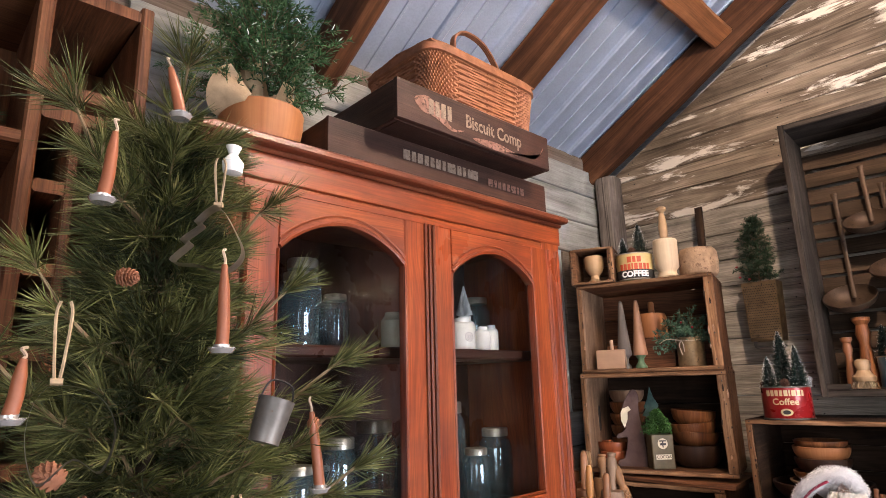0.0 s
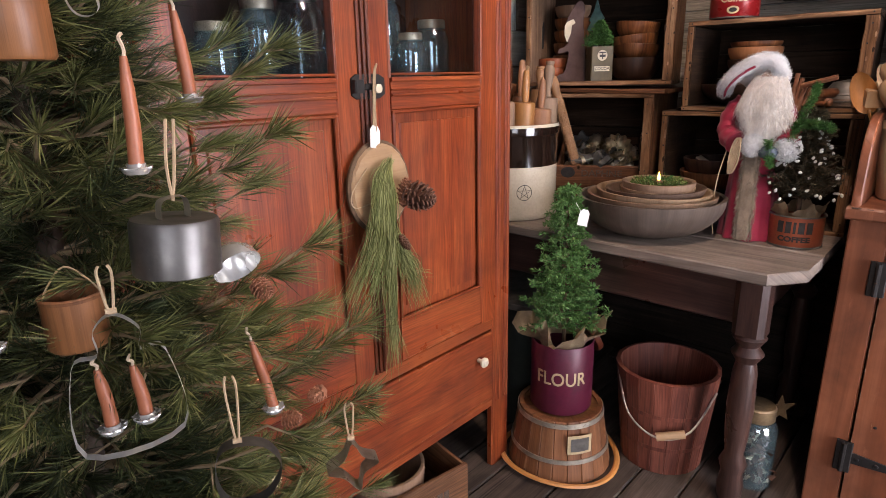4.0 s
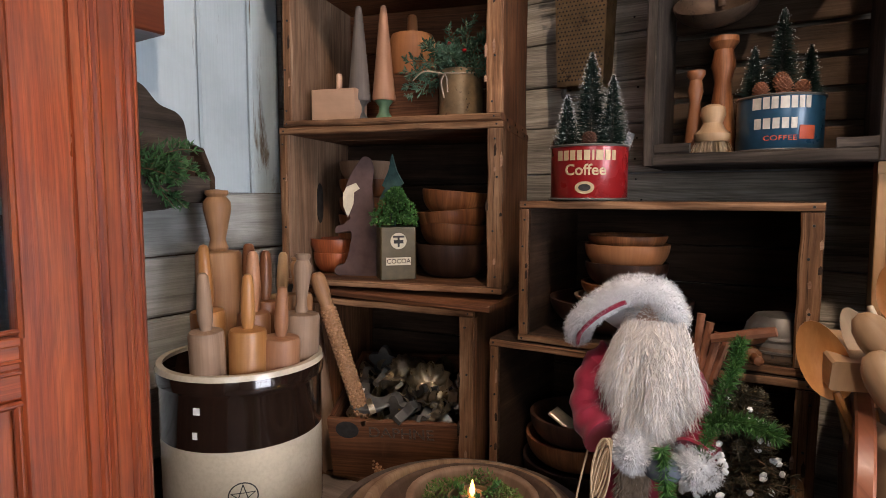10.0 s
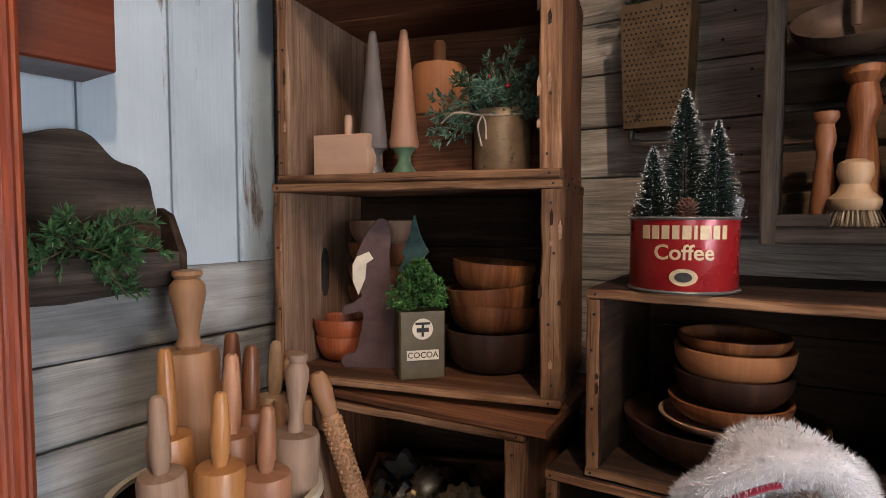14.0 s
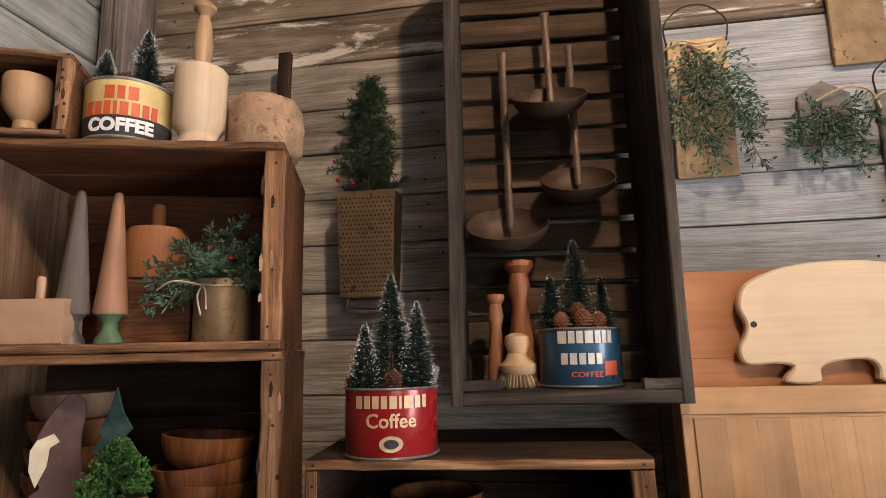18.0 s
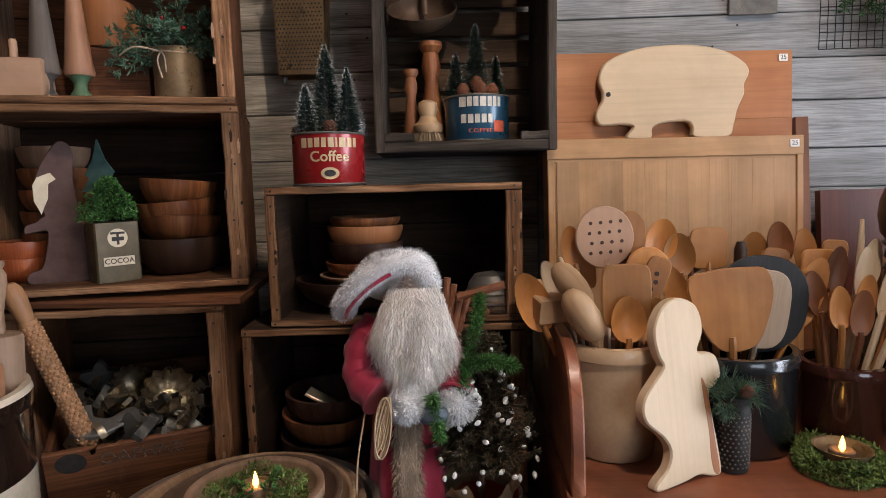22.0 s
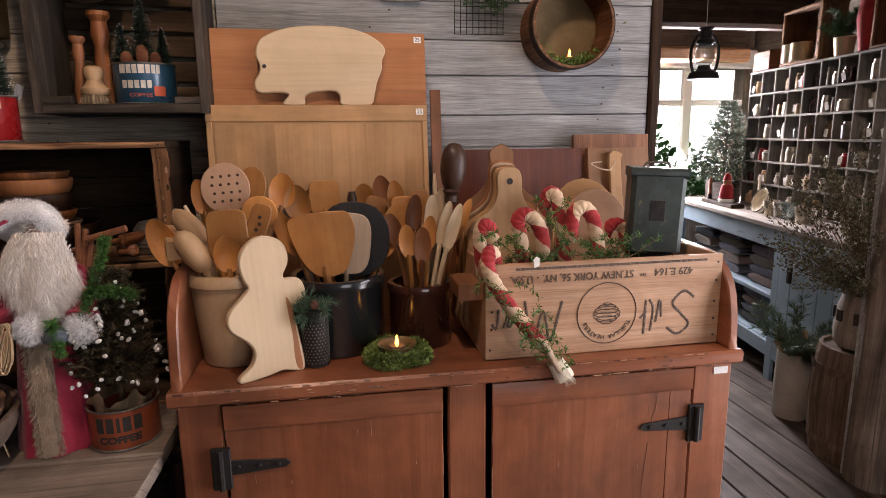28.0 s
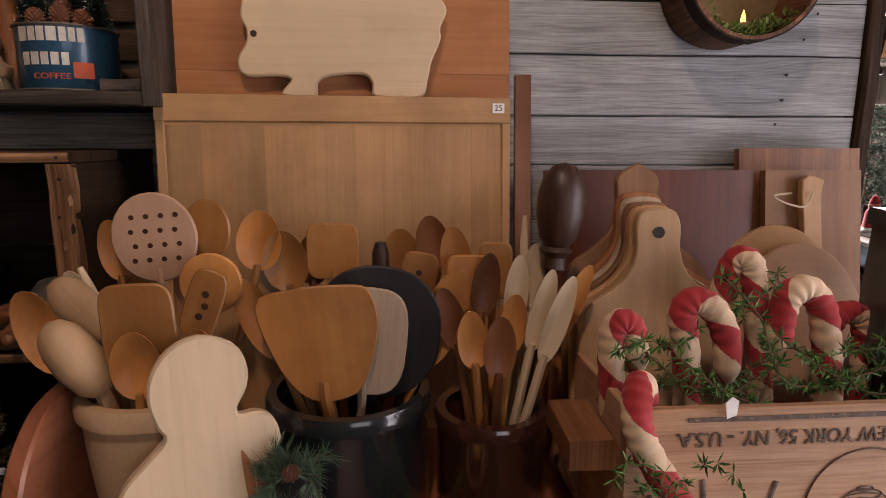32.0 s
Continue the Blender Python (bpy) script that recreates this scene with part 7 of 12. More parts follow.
for k in range(9):
    sweep(bm, [Vector((0.0, 0.0, 0.0)) + Vector((-0.001, 0.012 - 0.004 * k, 0.022 - 0.007 * k)) + Vector((0.017 * math.cos(a), 0.013 * math.sin(a), 0.012 * math.sin(a))) for a in [math.tau * i / 12 for i in range(12)]], 0.0042, 6, closed=True)
part("twine_binding", bm, M_WICK, C6, "cream twine wound round the foot")
bm = mesh_start()
M_FRAY = surface("frayed_cream_cloth", (0.72, 0.64, 0.52), 0.95, 0, 0.2, 40, 0.5, fine=420)
sweep(bm, [(0.0, -0.012, -0.018), (0.001, -0.022, -0.034), (0.0, -0.035, -0.055)], [0.017, 0.0185, 0.021], 14)
for v in bm.verts:
    v.co += Vector((rnd.uniform(-1, 1), rnd.uniform(-1, 1), rnd.uniform(-1, 1))) * 0.002
for _ in range(90):
    p = Vector((rnd.uniform(-0.018, 0.018), -0.033 + rnd.uniform(-0.015, 0.015), -0.052 + rnd.uniform(-0.004, 0.012)))
    sweep(bm, [p, p + Vector((rnd.uniform(-0.006, 0.006), -0.008 + rnd.uniform(-0.004, 0.004), -0.012))], 0.0007, 3)
part("tassel", bm, M_FRAY, C6, "frayed cream cloth end")
s = Soup()
for p0, p1 in (((0.0, -0.015, 0.02), (0.01, 0.06, 0.16)), ((-0.01, 0.015, 0.0), (-0.005, 0.05, 0.05)), ((0.0, 0.085, 0.12), (-0.01, 0.15, 0.155)), ((0.012, 0.0, 0.06), (0.012, 0.05, 0.02)), ((0.0, -0.04, -0.03), (0.0, -0.005, 0.03)), ((-0.01, 0.09, 0.1), (0.0, 0.04, 0.05))):
    for k in range(16):
        f = k / 16
        q = Vector(p0).lerp(Vector(p1), f) + Vector((-0.014, 0.012 * math.sin(f * 16), 0.012 * math.cos(f * 16)))
        for _ in range(8):
            s.needle(q, Vector((-0.5, 0, 0.1)) + rand_dir(), 0.013, 0.0024, 0)
part("pine_twist", s, [L_LIME], C6, "thin green pine garland", kind="stuff")
e = thing("pine_garland", "thin green pine garland tucked among the candy canes", "garland", 1.80, -0.52, 1.05)
s = Soup()
# tendrils wound round the canes
for cx, cy, z0, z1, r in ((0.03, 0.07, -0.03, 0.05, 0.02), (0.045, -0.028, -0.04, 0.11, 0.02), (0.03, -0.11, -0.04, 0.03, 0.02), (0.06, -0.18, -0.03, 0.02, 0.02), (0.02, 0.135, -0.04, 0.03, 0.02)):
    pts = [Vector((cx - 0.01 + (r * math.cos(a)), cy + r * math.sin(a), z0 + (z1 - z0) * a / 11)) for a in [0.45 * i for i in range(25)]]
    s.tube(pts, 0.0012, 0.001, 4, 1)
    for p in pts:
        for _ in range(9):
            s.needle(p, rand_dir(), 0.013, 0.0024, 0)
for ln in ([(-0.01, 0.12, 0.03), (-0.035, 0.08, 0.0), (-0.03, 0.03, -0.01), (-0.02, -0.03, 0.02)], [(0.01, 0.03, 0.11), (-0.02, 0.0, 0.07), (-0.03, -0.03, 0.0), (-0.02, -0.12, 0.0), (-0.01, -0.2, 0.03)], [(-0.03, -0.08, 0.0), (-0.02, -0.16, -0.02), (0.0, -0.25, 0.02)], [(-0.02, -0.02, 0.05), (-0.035, -0.06, 0.02), (-0.04, -0.10, 0.0)], [(-0.03, 0.09, 0.03), (-0.05, 0.05, 0.0), (-0.045, 0.0, -0.02)], [(-0.03, 0.13, 0.05), (-0.03, 0.16, 0.04)]):
    pts = curve_pts(ln, 6)
    s.tube(pts, 0.0012, 0.001, 4, 1)
    for p in pts:
        for _ in range(11):
            s.needle(p, rand_dir(), 0.014, 0.0024, 0)
part("garland", s, [L_LIME, M_BARK], e, kind="stuff")
bm = mesh_start()
plate(bm, [(-0.006, -0.009), (0.004, -0.013), (0.007, 0.004), (0.0, 0.011), (-0.007, 0.006)], 0.001, Matrix.Translation((-0.075, 0.055, -0.005)) @ YZ, ch=0.0002)
part("paper_tag", bm, M_PAPER, e, "white paper price tag")

e = thing("tin_canister", "dark green-grey rectangular tin canister on a black stand in a box", "canister", 1.867, -0.787, 1.034, rz=-19, rx=2, ry=0)
M_CANISTER = surface("canister_green_grey", (0.050, 0.068, 0.064), 0.38, 0.3, 0.4, 16, 0.15, ((0.15, 0.12, 0.075), 0.36))
bm = mesh_start()
box(bm, -0.05, 0.05, -0.0585, 0.0585, 0.0, 0.172, ch=0.010)
body = part("body", bm, M_CANISTER, e)
bm = mesh_start()
box(bm, -0.053, 0.053, -0.0615, 0.0615, 0.164, 0.186, ch=0.007)
part("lid", bm, M_CANISTER, e)
bm = mesh_start()
sweep(bm, curve_pts([(0, -0.03, 0.183), (0, -0.02, 0.196), (0, 0.02, 0.196), (0, 0.03, 0.183)], 4), 0.0025, 6)
part("handle", bm, M_TINDARK, e)
bm = mesh_start()
box(bm, -0.0512, -0.049, -0.016, 0.016, 0.07, 0.115, ch=0.0005)
part("label_patch", bm, M_IRON, e, "dark worn rectangular patch")
e = thing("iron_stand", "black cast-iron base under the canister", "stand", 1.872, -0.792, BX)
bm = mesh_start()
lathe(bm, [(0, 0), (0.07, 0), (0.07, 0.02), (0.05, 0.05), (0.045, 0.11), (0.045, 0.16), (0.05, 0.176), (0, 0.178)], 26)
part("body", bm, M_IRON, e)
e = thing("wooden_bracket", "reddish wooden handle block fixed on a box end", "handle", 1.80, -0.352, 0.985)
bm = mesh_start()
box(bm, -0.05, 0.05, -0.008, 0.042, -0.02, 0.014, ch=0.002)
part("block", bm, W_TUB, e)

# ---- table ----
TT = 0.7035
CK = crock("large two-tone crock, dark brown glaze over cream, full of mashers", 1.667, 1.185, TT, [(0.136, 0), (0.142, 0.005), (0.145, 0.02), (0.145, 0.17), (0.1455, 0.26), (0.149, 0.268), (0.150, 0.29), (0.147, 0.299)], [M_CROCKW, M_CROCKT, M_CROCKW], cuts=(0.146, 0.288), seg=56, rz=-32)
bm = mesh_start()
star = [(0.021 * math.sin(math.tau * k * 2 / 5), 0.021 * math.cos(math.tau * k * 2 / 5), 0) for k in range(5)]
for k in range(5):
    a, b = Vector(star[k]), Vector(star[(k + 1) % 5])
    sweep(bm, [a.lerp(b, i / 8) for i in range(9)], 0.0008, 4)
sweep(bm, [(0.024 * math.cos(math.tau * i / 30), 0.024 * math.sin(math.tau * i / 30), 0) for i in range(30)], 0.0011, 4, closed=True)
for v in bm.verts:
    v.co.z *= 0.3
wrap(bm, 0.1452, 0.092, -0.12)
part("star_mark", bm, M_INK, CK, "dark stamped star in a circle")
for (a, zz, w) in ((-0.62, 0.24, 0.012), (-0.65, 0.198, 0.009)):
    bm = mesh_start()
    box(bm, -w / 2, w / 2, -0.006, 0.006, -0.0002, 0.0006, ch=0.0001)
    wrap(bm, 0.1458, zz, a)
    part("price_label", bm, M_PAPER, CK, "white price sticker")


def masher(label, x, y, z, r, hb, hh, rh, mt, tx=0, ty=0, shape=0):
    """A turned masher: barrel of radius r and height hb, handle of height hh."""
    e = thing("wooden_masher", label, "masher", x, y, z, group="mashers in the crock", rx=tx, ry=ty)
    bm = mesh_start()
    lathe(bm, [(0, 0), (r * 0.95, 0), (r, 0.004), (r, hb - 0.006), (r * 0.93, hb), (rh * 0.9, hb + 0.002), (0, hb + 0.002)], 24)
    part("head", bm, mt, e)
    bm = mesh_start()
    if shape == 1:
        pr = [(rh * 0.85, hb), (rh, hb + hh * 0.06), (rh * 0.85, hb + hh * 0.12), (rh * 0.75, hb + hh * 0.2), (rh * 1.05, hb + hh * 0.45), (rh * 1.35, hb + hh * 0.68), (rh * 1.3, hb + hh * 0.8), (rh * 0.9, hb + hh * 0.88), (rh * 1.15, hb + hh * 0.93), (rh * 1.1, hb + hh * 0.98), (0, hb + hh)]
    else:
        pr = [(rh * 0.8, hb), (rh * 0.85, hb + hh * 0.05), (rh * 1.1, hb + hh * 0.2), (rh * 1.12, hb + hh * 0.4), (rh * 0.95, hb + hh * 0.75), (rh * 0.8, hb + hh * 0.93), (rh * 0.5, hb + hh * 0.985), (0, hb + hh)]
    lathe(bm, pr, 18)
    part("handle", bm, mt, e)
    return e


W_MASHG = wood("masher_wood_grey", (0.20, 0.125, 0.08), (0.31, 0.205, 0.135), (0.40, 0.285, 0.20), 0.55, 0.8, 0.2, 0.3, 0.12, spec=0.3, streak=0.25, soft=0.1)
W_MASHO = wood("masher_wood_orange", (0.33, 0.13, 0.035), (0.45, 0.205, 0.065), (0.54, 0.28, 0.10), 0.35, 0.8, 0.12, 0.3, 0.12, spec=0.45, streak=0.2, soft=0.1)
W_MASHR = wood("masher_wood_rosy", (0.26, 0.11, 0.05), (0.38, 0.18, 0.09), (0.47, 0.25, 0.14), 0.45, 0.8, 0.15, 0.3, 0.12, spec=0.4, streak=0.2, soft=0.1)
for x, y, z0, r, hb, hh, rh, mt, tx, ty, sh in (
        (1.579, 1.15, 0.83, 0.029, 0.25, 0.10, 0.0115, W_MASHG, 2, -3, 0), (1.622, 1.12, 0.82, 0.032, 0.255, 0.098, 0.011, W_MASHO, 2, 0, 0), (1.667, 1.10, 0.81, 0.034, 0.245, 0.092, 0.011, W_MASHR, 3, 1, 0),
        (1.727, 1.115, 0.82, 0.035, 0.265, 0.115, 0.0125, W_MASHG, 2, 2, 1), (1.775, 1.165, 0.83, 0.03, 0.28, 0.075, 0.012, W_MASH, 0, 2, 1), (1.62, 1.20, 0.83, 0.03, 0.27, 0.12, 0.0115, W_MASHO, 0, -2, 0),
        (1.665, 1.245, 0.84, 0.042, 0.36, 0.118, 0.019, W_MASH, 0, 0, 1), (1.675, 1.165, 0.83, 0.03, 0.26, 0.115, 0.012, W_MASHR, 1, 0, 0), (1.715, 1.20, 0.83, 0.028, 0.27, 0.1, 0.012, W_SPOOND, 0, 3, 0),
        (1.735, 1.25, 0.83, 0.028, 0.3, 0.08, 0.013, W_SPOOND, -2, 2, 0), (1.78, 1.225, 0.83, 0.028, 0.27, 0.09, 0.011, W_PINE2, -1, 4, 0)):
    masher("turned wooden masher with a peg handle standing in a crock", x, y, 0.718, r, hb + z0 - 0.725, hh, rh, mt, tx, ty, sh)
bm = mesh_start()
plate(bm, [(-0.007, 0), (0.007, 0), (0.007, 0.013), (-0.007, 0.013)], 0.0006, Matrix.Translation((1.68, 1.0655, 1.03)) @ XZ, ch=0.0001)
e = tagged(part("price_sticker", bm, M_PAPER), "small white price sticker on a wooden masher", "sticker")


def ridged_roller(x, y, z, tx, ty):
    e = thing("ridged_rolling_pin", "carved wooden rolling pin with rows of small ridges", "rolling pin", x, y, z, rx=tx, ry=ty)
    bm = mesh_start()
    lathe(bm, [(0, 0), (0.014, 0), (0.014, 0.38), (0, 0.38)], 16)
    for k in range(47):
        for i in range(10):
            a = math.tau * (i + 0.5 * (k % 2)) / 10
            m = Matrix.Rotation(a, 4, "Z") @ Matrix.Translation((0.0145, 0, 0.006 + k * 0.0079))
            lathe(bm, [(0.0042, -0.001), (0.003, 0.002), (0, 0.003)], 5, m @ pose(0, 0, 0, 0, 90))
    part("roller", bm, W_MASH, e)
    bm = mesh_start()
    lathe(bm, [(0.012, 0.38), (0.014, 0.395), (0.0165, 0.42), (0.015, 0.438), (0.009, 0.448), (0, 0.45)], 16)
    part("handle", bm, W_MASH, e)


ridged_roller(1.885, 1.025, 0.7165, -13.5, -10.5)
masher("grey wooden rolling pin leaning beside the crock", 1.868, 1.158, 0.7045, 0.022, 0.325, 0.06, 0.011, W_DOUGHL, -3, -6)

W_MASHT = wood("dough_bowl_tan", (0.26, 0.155, 0.085), (0.38, 0.245, 0.145), (0.48, 0.33, 0.21), 0.6, 0.9, 0.35, 0.35, 0.12, spec=0.28, streak=0.3)
W_DOUGHB = wood("dough_bowl_brown", (0.085, 0.050, 0.033), (0.14, 0.086, 0.058), (0.20, 0.128, 0.088), 0.55, 0.9, 0.25, 0.35, 0.15, spec=0.3, streak=0.2, soft=0.1)
# stacked dough bowls
bowl("large dark grey wooden dough bowl on the table", 1.702, 0.722, TT, 0.204, 0.108, W_DOUGH, 0.42, 0.012, wob=0.006, group="stacked dough bowls")
bowl("worn brown wooden bowl nested in a larger bowl", 1.708, 0.722, TT + 0.048, 0.180, 0.066, W_DOUGHL, 0.5, 0.01, wob=0.01, group="stacked dough bowls")
bowl("tan wooden bowl nested in larger bowls", 1.712, 0.718, TT + 0.068, 0.158, 0.056, W_MASHT, 0.55, 0.009, wob=0.015, rx=1.5, group="stacked dough bowls")
bowl("brown wooden bowl nested in larger bowls", 1.712, 0.713, TT + 0.088, 0.138, 0.042, W_DOUGHB, 0.6, 0.009, rx=-1.5, group="stacked dough bowls")
bowl("pale wooden bowl nested in darker bowls", 1.703, 0.703, TT + 0.098, 0.102, 0.036, W_MASHT, 0.6, 0.009, group="stacked dough bowls")
bowl("small weathered wooden bowl on top of stacked bowls", 1.697, 0.698, TT + 0.106, 0.099, 0.046, W_DOUGHL, 0.66, 0.011, group="stacked dough bowls")
e = thing("moss_candle_ring", "green moss and sprigs round a flameless candle in a bowl", "candle ring", 1.697, 0.698, TT + 0.116)
moss_ring(e, 0.055, 0.019, 1600)
greenery(e, (0, 0, 0.025), [(-0.9, 0.4, 0.5), (0.7, -0.4, 0.5), (0.2, 0.9, 0.4), (-0.3, -0.9, 0.5)], 0.05, 9, "cedar", L_LIME, 0.005, 0.011)
bm = mesh_start()
lathe(bm, [(0, 0.012), (0.03, 0.012), (0.037, 0.034), (0.034, 0.034), (0.028, 0.016), (0, 0.016)], 24)
part("dish", bm, M_BRASS, e)
led_candle(e, 0, 0, 0.016)


# ---- Father Christmas figure, one mesh ----
def fur(bm, p, n, length, w, mi):
    s = n.cross(rand_dir())
    if s.length < 1e-4:
        return
    s.normalize()
    n = n.normalized()
    q = p + n * length * 0.5
    f = bm.faces.new([bm.verts.new(v) for v in (p, q - s * w, p + n * length, q + s * w)])
    f.material_index = mi


def santa():
    M_ROBE = surface("crimson_robe", (0.33, 0.012, 0.042), 0.8, 0, 0.35, 14, 0.35, fine=400, sheen=0.2)
    M_FURW = surface("white_fur", (0.72, 0.72, 0.72), 0.95, 0, 0.12, 30, 0.1, sheen=0.3)
    M_BEARD = surface("cream_wool", (0.86, 0.80, 0.73), 0.95, 0, 0.2, 40, 0.1, sheen=0.3)
    M_FURB = surface("tan_fur", (0.33, 0.25, 0.175), 0.95, 0, 0.3, 40, 0.1, sheen=0.2)
    M_MITT = surface("grey_mitten", (0.08, 0.10, 0.13), 0.9, 0, 0.2, 30, 0.3)
    bm = mesh_start()
    folds = 48
    prof = [(0.073, 0.0), (0.071, 0.02), (0.063, 0.12), (0.055, 0.22), (0.052, 0.30), (0.045, 0.355), (0.028, 0.40)]
    rows = []
    for r, z in prof:
        k = 0.09 * max(0, 1 - z / 0.3)
        rows.append([bm.verts.new((r * (1 + k * math.sin(8 * a + 4 * z)) * math.cos(a), -0.014 + r * (1 + k * math.sin(8 * a + 4 * z)) * math.sin(a), z)) for a in [math.tau * i / folds for i in range(folds)]])
    for k in range(len(prof) - 1):
        for i in range(folds):
            bm.faces.new((rows[k][i], rows[k][(i + 1) % folds], rows[k + 1][(i + 1) % folds], rows[k + 1][i]))
    bm.faces.new(rows[0][::-1])

    def limb(pts, rs):
        line = curve_pts(pts, 6)
        sweep(bm, line, [rs[0] + (rs[1] - rs[0]) * i / (len(line) - 1) + 0.0025 * math.sin(i * 1.9) for i in range(len(line))], 16)
    limb([(0.0, 0.03, 0.368), (-0.01, 0.055, 0.335), (-0.03, 0.056, 0.285), (-0.06, 0.025, 0.262)], (0.022, 0.031))
    limb([(0.0, -0.05, 0.36), (-0.015, -0.082, 0.325), (-0.04, -0.095, 0.28), (-0.06, -0.09, 0.262)], (0.022, 0.026))

    def ball(c, r, mi, sx=1, sy=1, sz=1):
        m = Matrix.Translation(c) @ Matrix.Diagonal((sx, sy, sz, 1))
        lathe(bm, [(r * math.sin(math.pi * k / 10), -r * math.cos(math.pi * k / 10)) for k in range(11)], 18, m, mi=mi)

    def shag(c, rx, ry, rz, n, length, mi, low=-2.0):
        for _ in range(n):
            d = rand_dir()
            if d.z > low:
                fur(bm, Vector(c) + Vector((d.x * rx, d.y * ry, d.z * rz)), d + rand_dir() * 0.55, length * rnd.uniform(0.7, 1.2), 0.00042, mi)
    # hood and brim, which dips to one side
    ball((0.02, 0.006, 0.435), 0.05, 1, 0.95, 1.1, 0.78)
    shag((0.02, 0.006, 0.435), 0.047, 0.052, 0.039, 4200, 0.011, 1, -0.1)
    brim = curve_pts([(-0.012, 0.082, 0.392), (-0.035, 0.07, 0.415), (-0.05, 0.04, 0.445), (-0.052, 0.0, 0.468), (-0.045, -0.035, 0.468), (-0.035, -0.05, 0.447), (-0.02, -0.054, 0.425)], 7)
    sweep(bm, brim, 0.017, 10, mi=1)
    sweep(bm, [p + Vector((-0.013, -0.004, -0.012)) for p in brim[:len(brim) // 2]], 0.0035, 6, mi=0)
    for p in brim:
        for _ in range(430):
            d = rand_dir()
            fur(bm, p + d * 0.0155, d + rand_dir() * 0.7 + Vector((0, 0, -0.25)), rnd.uniform(0.006, 0.011), 0.0003, 1)
    # face and beard
    ball((-0.006, -0.03, 0.418), 0.034, 5)
    shag((-0.014, -0.03, 0.432), 0.032, 0.036, 0.018, 2600, 0.012, 2, -0.4)
    ball((-0.038, -0.03, 0.362), 0.05, 2, 0.66, 0.9, 1.3)

    def strand(p, d, length, w, mi):
        """A long wavy lock of wool, three faces long."""
        side = d.cross(rand_dir()).normalized()
        amp, ph, pts = length * rnd.uniform(0.05, 0.16), rnd.uniform(0, 6), []
        for k in range(4):
            pts.append(p + d * length * k / 3 + side * amp * math.sin(ph + 2.3 * k) + Vector((-0.004 * k * (3 - k), 0, 0)))
        c = d.cross(side).normalized()
        vs = [(bm.verts.new(q - c * w * (1 - 0.28 * k)), bm.verts.new(q + c * w * (1 - 0.28 * k))) for k, q in enumerate(pts)]
        for a, b in zip(vs, vs[1:]):
            f = bm.faces.new((a[0], a[1], b[1], b[0]))
            f.material_index, f.smooth = mi, True
    for _ in range(9000):
        z = rnd.uniform(0.302, 0.43)
        f = (0.43 - z) / 0.128
        half = 0.035 + 0.02 * math.sin(math.pi * min(1, f * 0.9 + 0.05)) - 0.018 * max(0, f - 0.7) / 0.3
        y = rnd.uniform(-1, 1)
        p = Vector((-0.036 - 0.032 * math.sqrt(max(0, 1 - y * y)) * (0.55 + 0.45 * math.sin(math.pi * f)), -0.031 + y * half, z))
        strand(p, (Vector((-0.12 + 0.12 * math.sin(y * 7), y * 0.25 + 0.14 * math.sin(z * 60 + y * 4), -1)) + rand_dir() * 0.22).normalized(), rnd.uniform(0.03, 0.06), 0.0005, 2 if rnd.random() < 0.7 else 9)
    for s in (-1, 1):
        for _ in range(500):
            f = rnd.random()
            fur(bm, Vector((-0.062 + 0.012 * f, -0.031 + s * 0.03 * f, 0.42 - 0.035 * f)) + rand_dir() * 0.009, Vector((-0.2, s * 0.7, -0.8)) + rand_dir() * 0.25, 0.022, 0.0006, 2)
    # cuffs and mitten
    for c, r in (((-0.082, -0.018, 0.258), 0.022), ((-0.066, -0.095, 0.25), 0.024)):
        ball(c, r, 1)
        shag(c, r, r, r, 3200, 0.012, 1)
    ball((-0.085, -0.055, 0.243), 0.019, 4, 1, 1.3, 0.9)
    # fur band down the front
    box(bm, -0.078, -0.05, -0.034, 0.002, 0.003, 0.235, n=6, ch=0.006, mi=3)
    for _ in range(3800):
        z = rnd.uniform(0.008, 0.24)
        y = rnd.uniform(-0.02, 0.02)
        fur(bm, Vector((-0.072 + 6 * y * y, y - 0.016, z)), Vector((-0.6, y * 20, -1)) + rand_dir() * 0.6, 0.015, 0.0007, 3)
    # rope coil and cord
    for k in range(9):
        q = rnd.uniform(0.7, 1.1)
        sweep(bm, [(-0.104 + 0.006 * math.sin(2 * k), 0.018 + q * 0.012 * math.cos(a + 0.3 * k), 0.232 + q * 0.044 * math.sin(a + 0.12 * k)) for a in [math.tau * i / 22 for i in range(22)]], 0.0015, 5, closed=True, mi=8)
    sweep(bm, curve_pts([(-0.06, 0.045, 0.255), (-0.07, 0.062, 0.16), (-0.065, 0.066, 0.06), (-0.06, 0.06, 0.005)], 6), 0.0016, 5, mi=8)
    # pine bough and cinnamon sticks in the arm
    for ln, q in (([(-0.075, -0.10, 0.27), (-0.05, -0.115, 0.325), (-0.03, -0.13, 0.375), (-0.02, -0.135, 0.405)], 0.016), ([(-0.095, -0.055, 0.275), (-0.102, -0.065, 0.215)], 0.017), ([(-0.06, -0.105, 0.305), (-0.065, -0.14, 0.316), (-0.062, -0.182, 0.306)], 0.018)):
        pl = curve_pts(ln, 12)
        for a, p in enumerate(pl):
            fw = (pl[min(a + 1, len(pl) - 1)] - pl[max(a - 1, 0)]).normalized()
            for _ in range(46):
                fur(bm, p, rand_dir() + fw * 0.55, q * rnd.uniform(0.75, 1.1), 0.0008, 6)
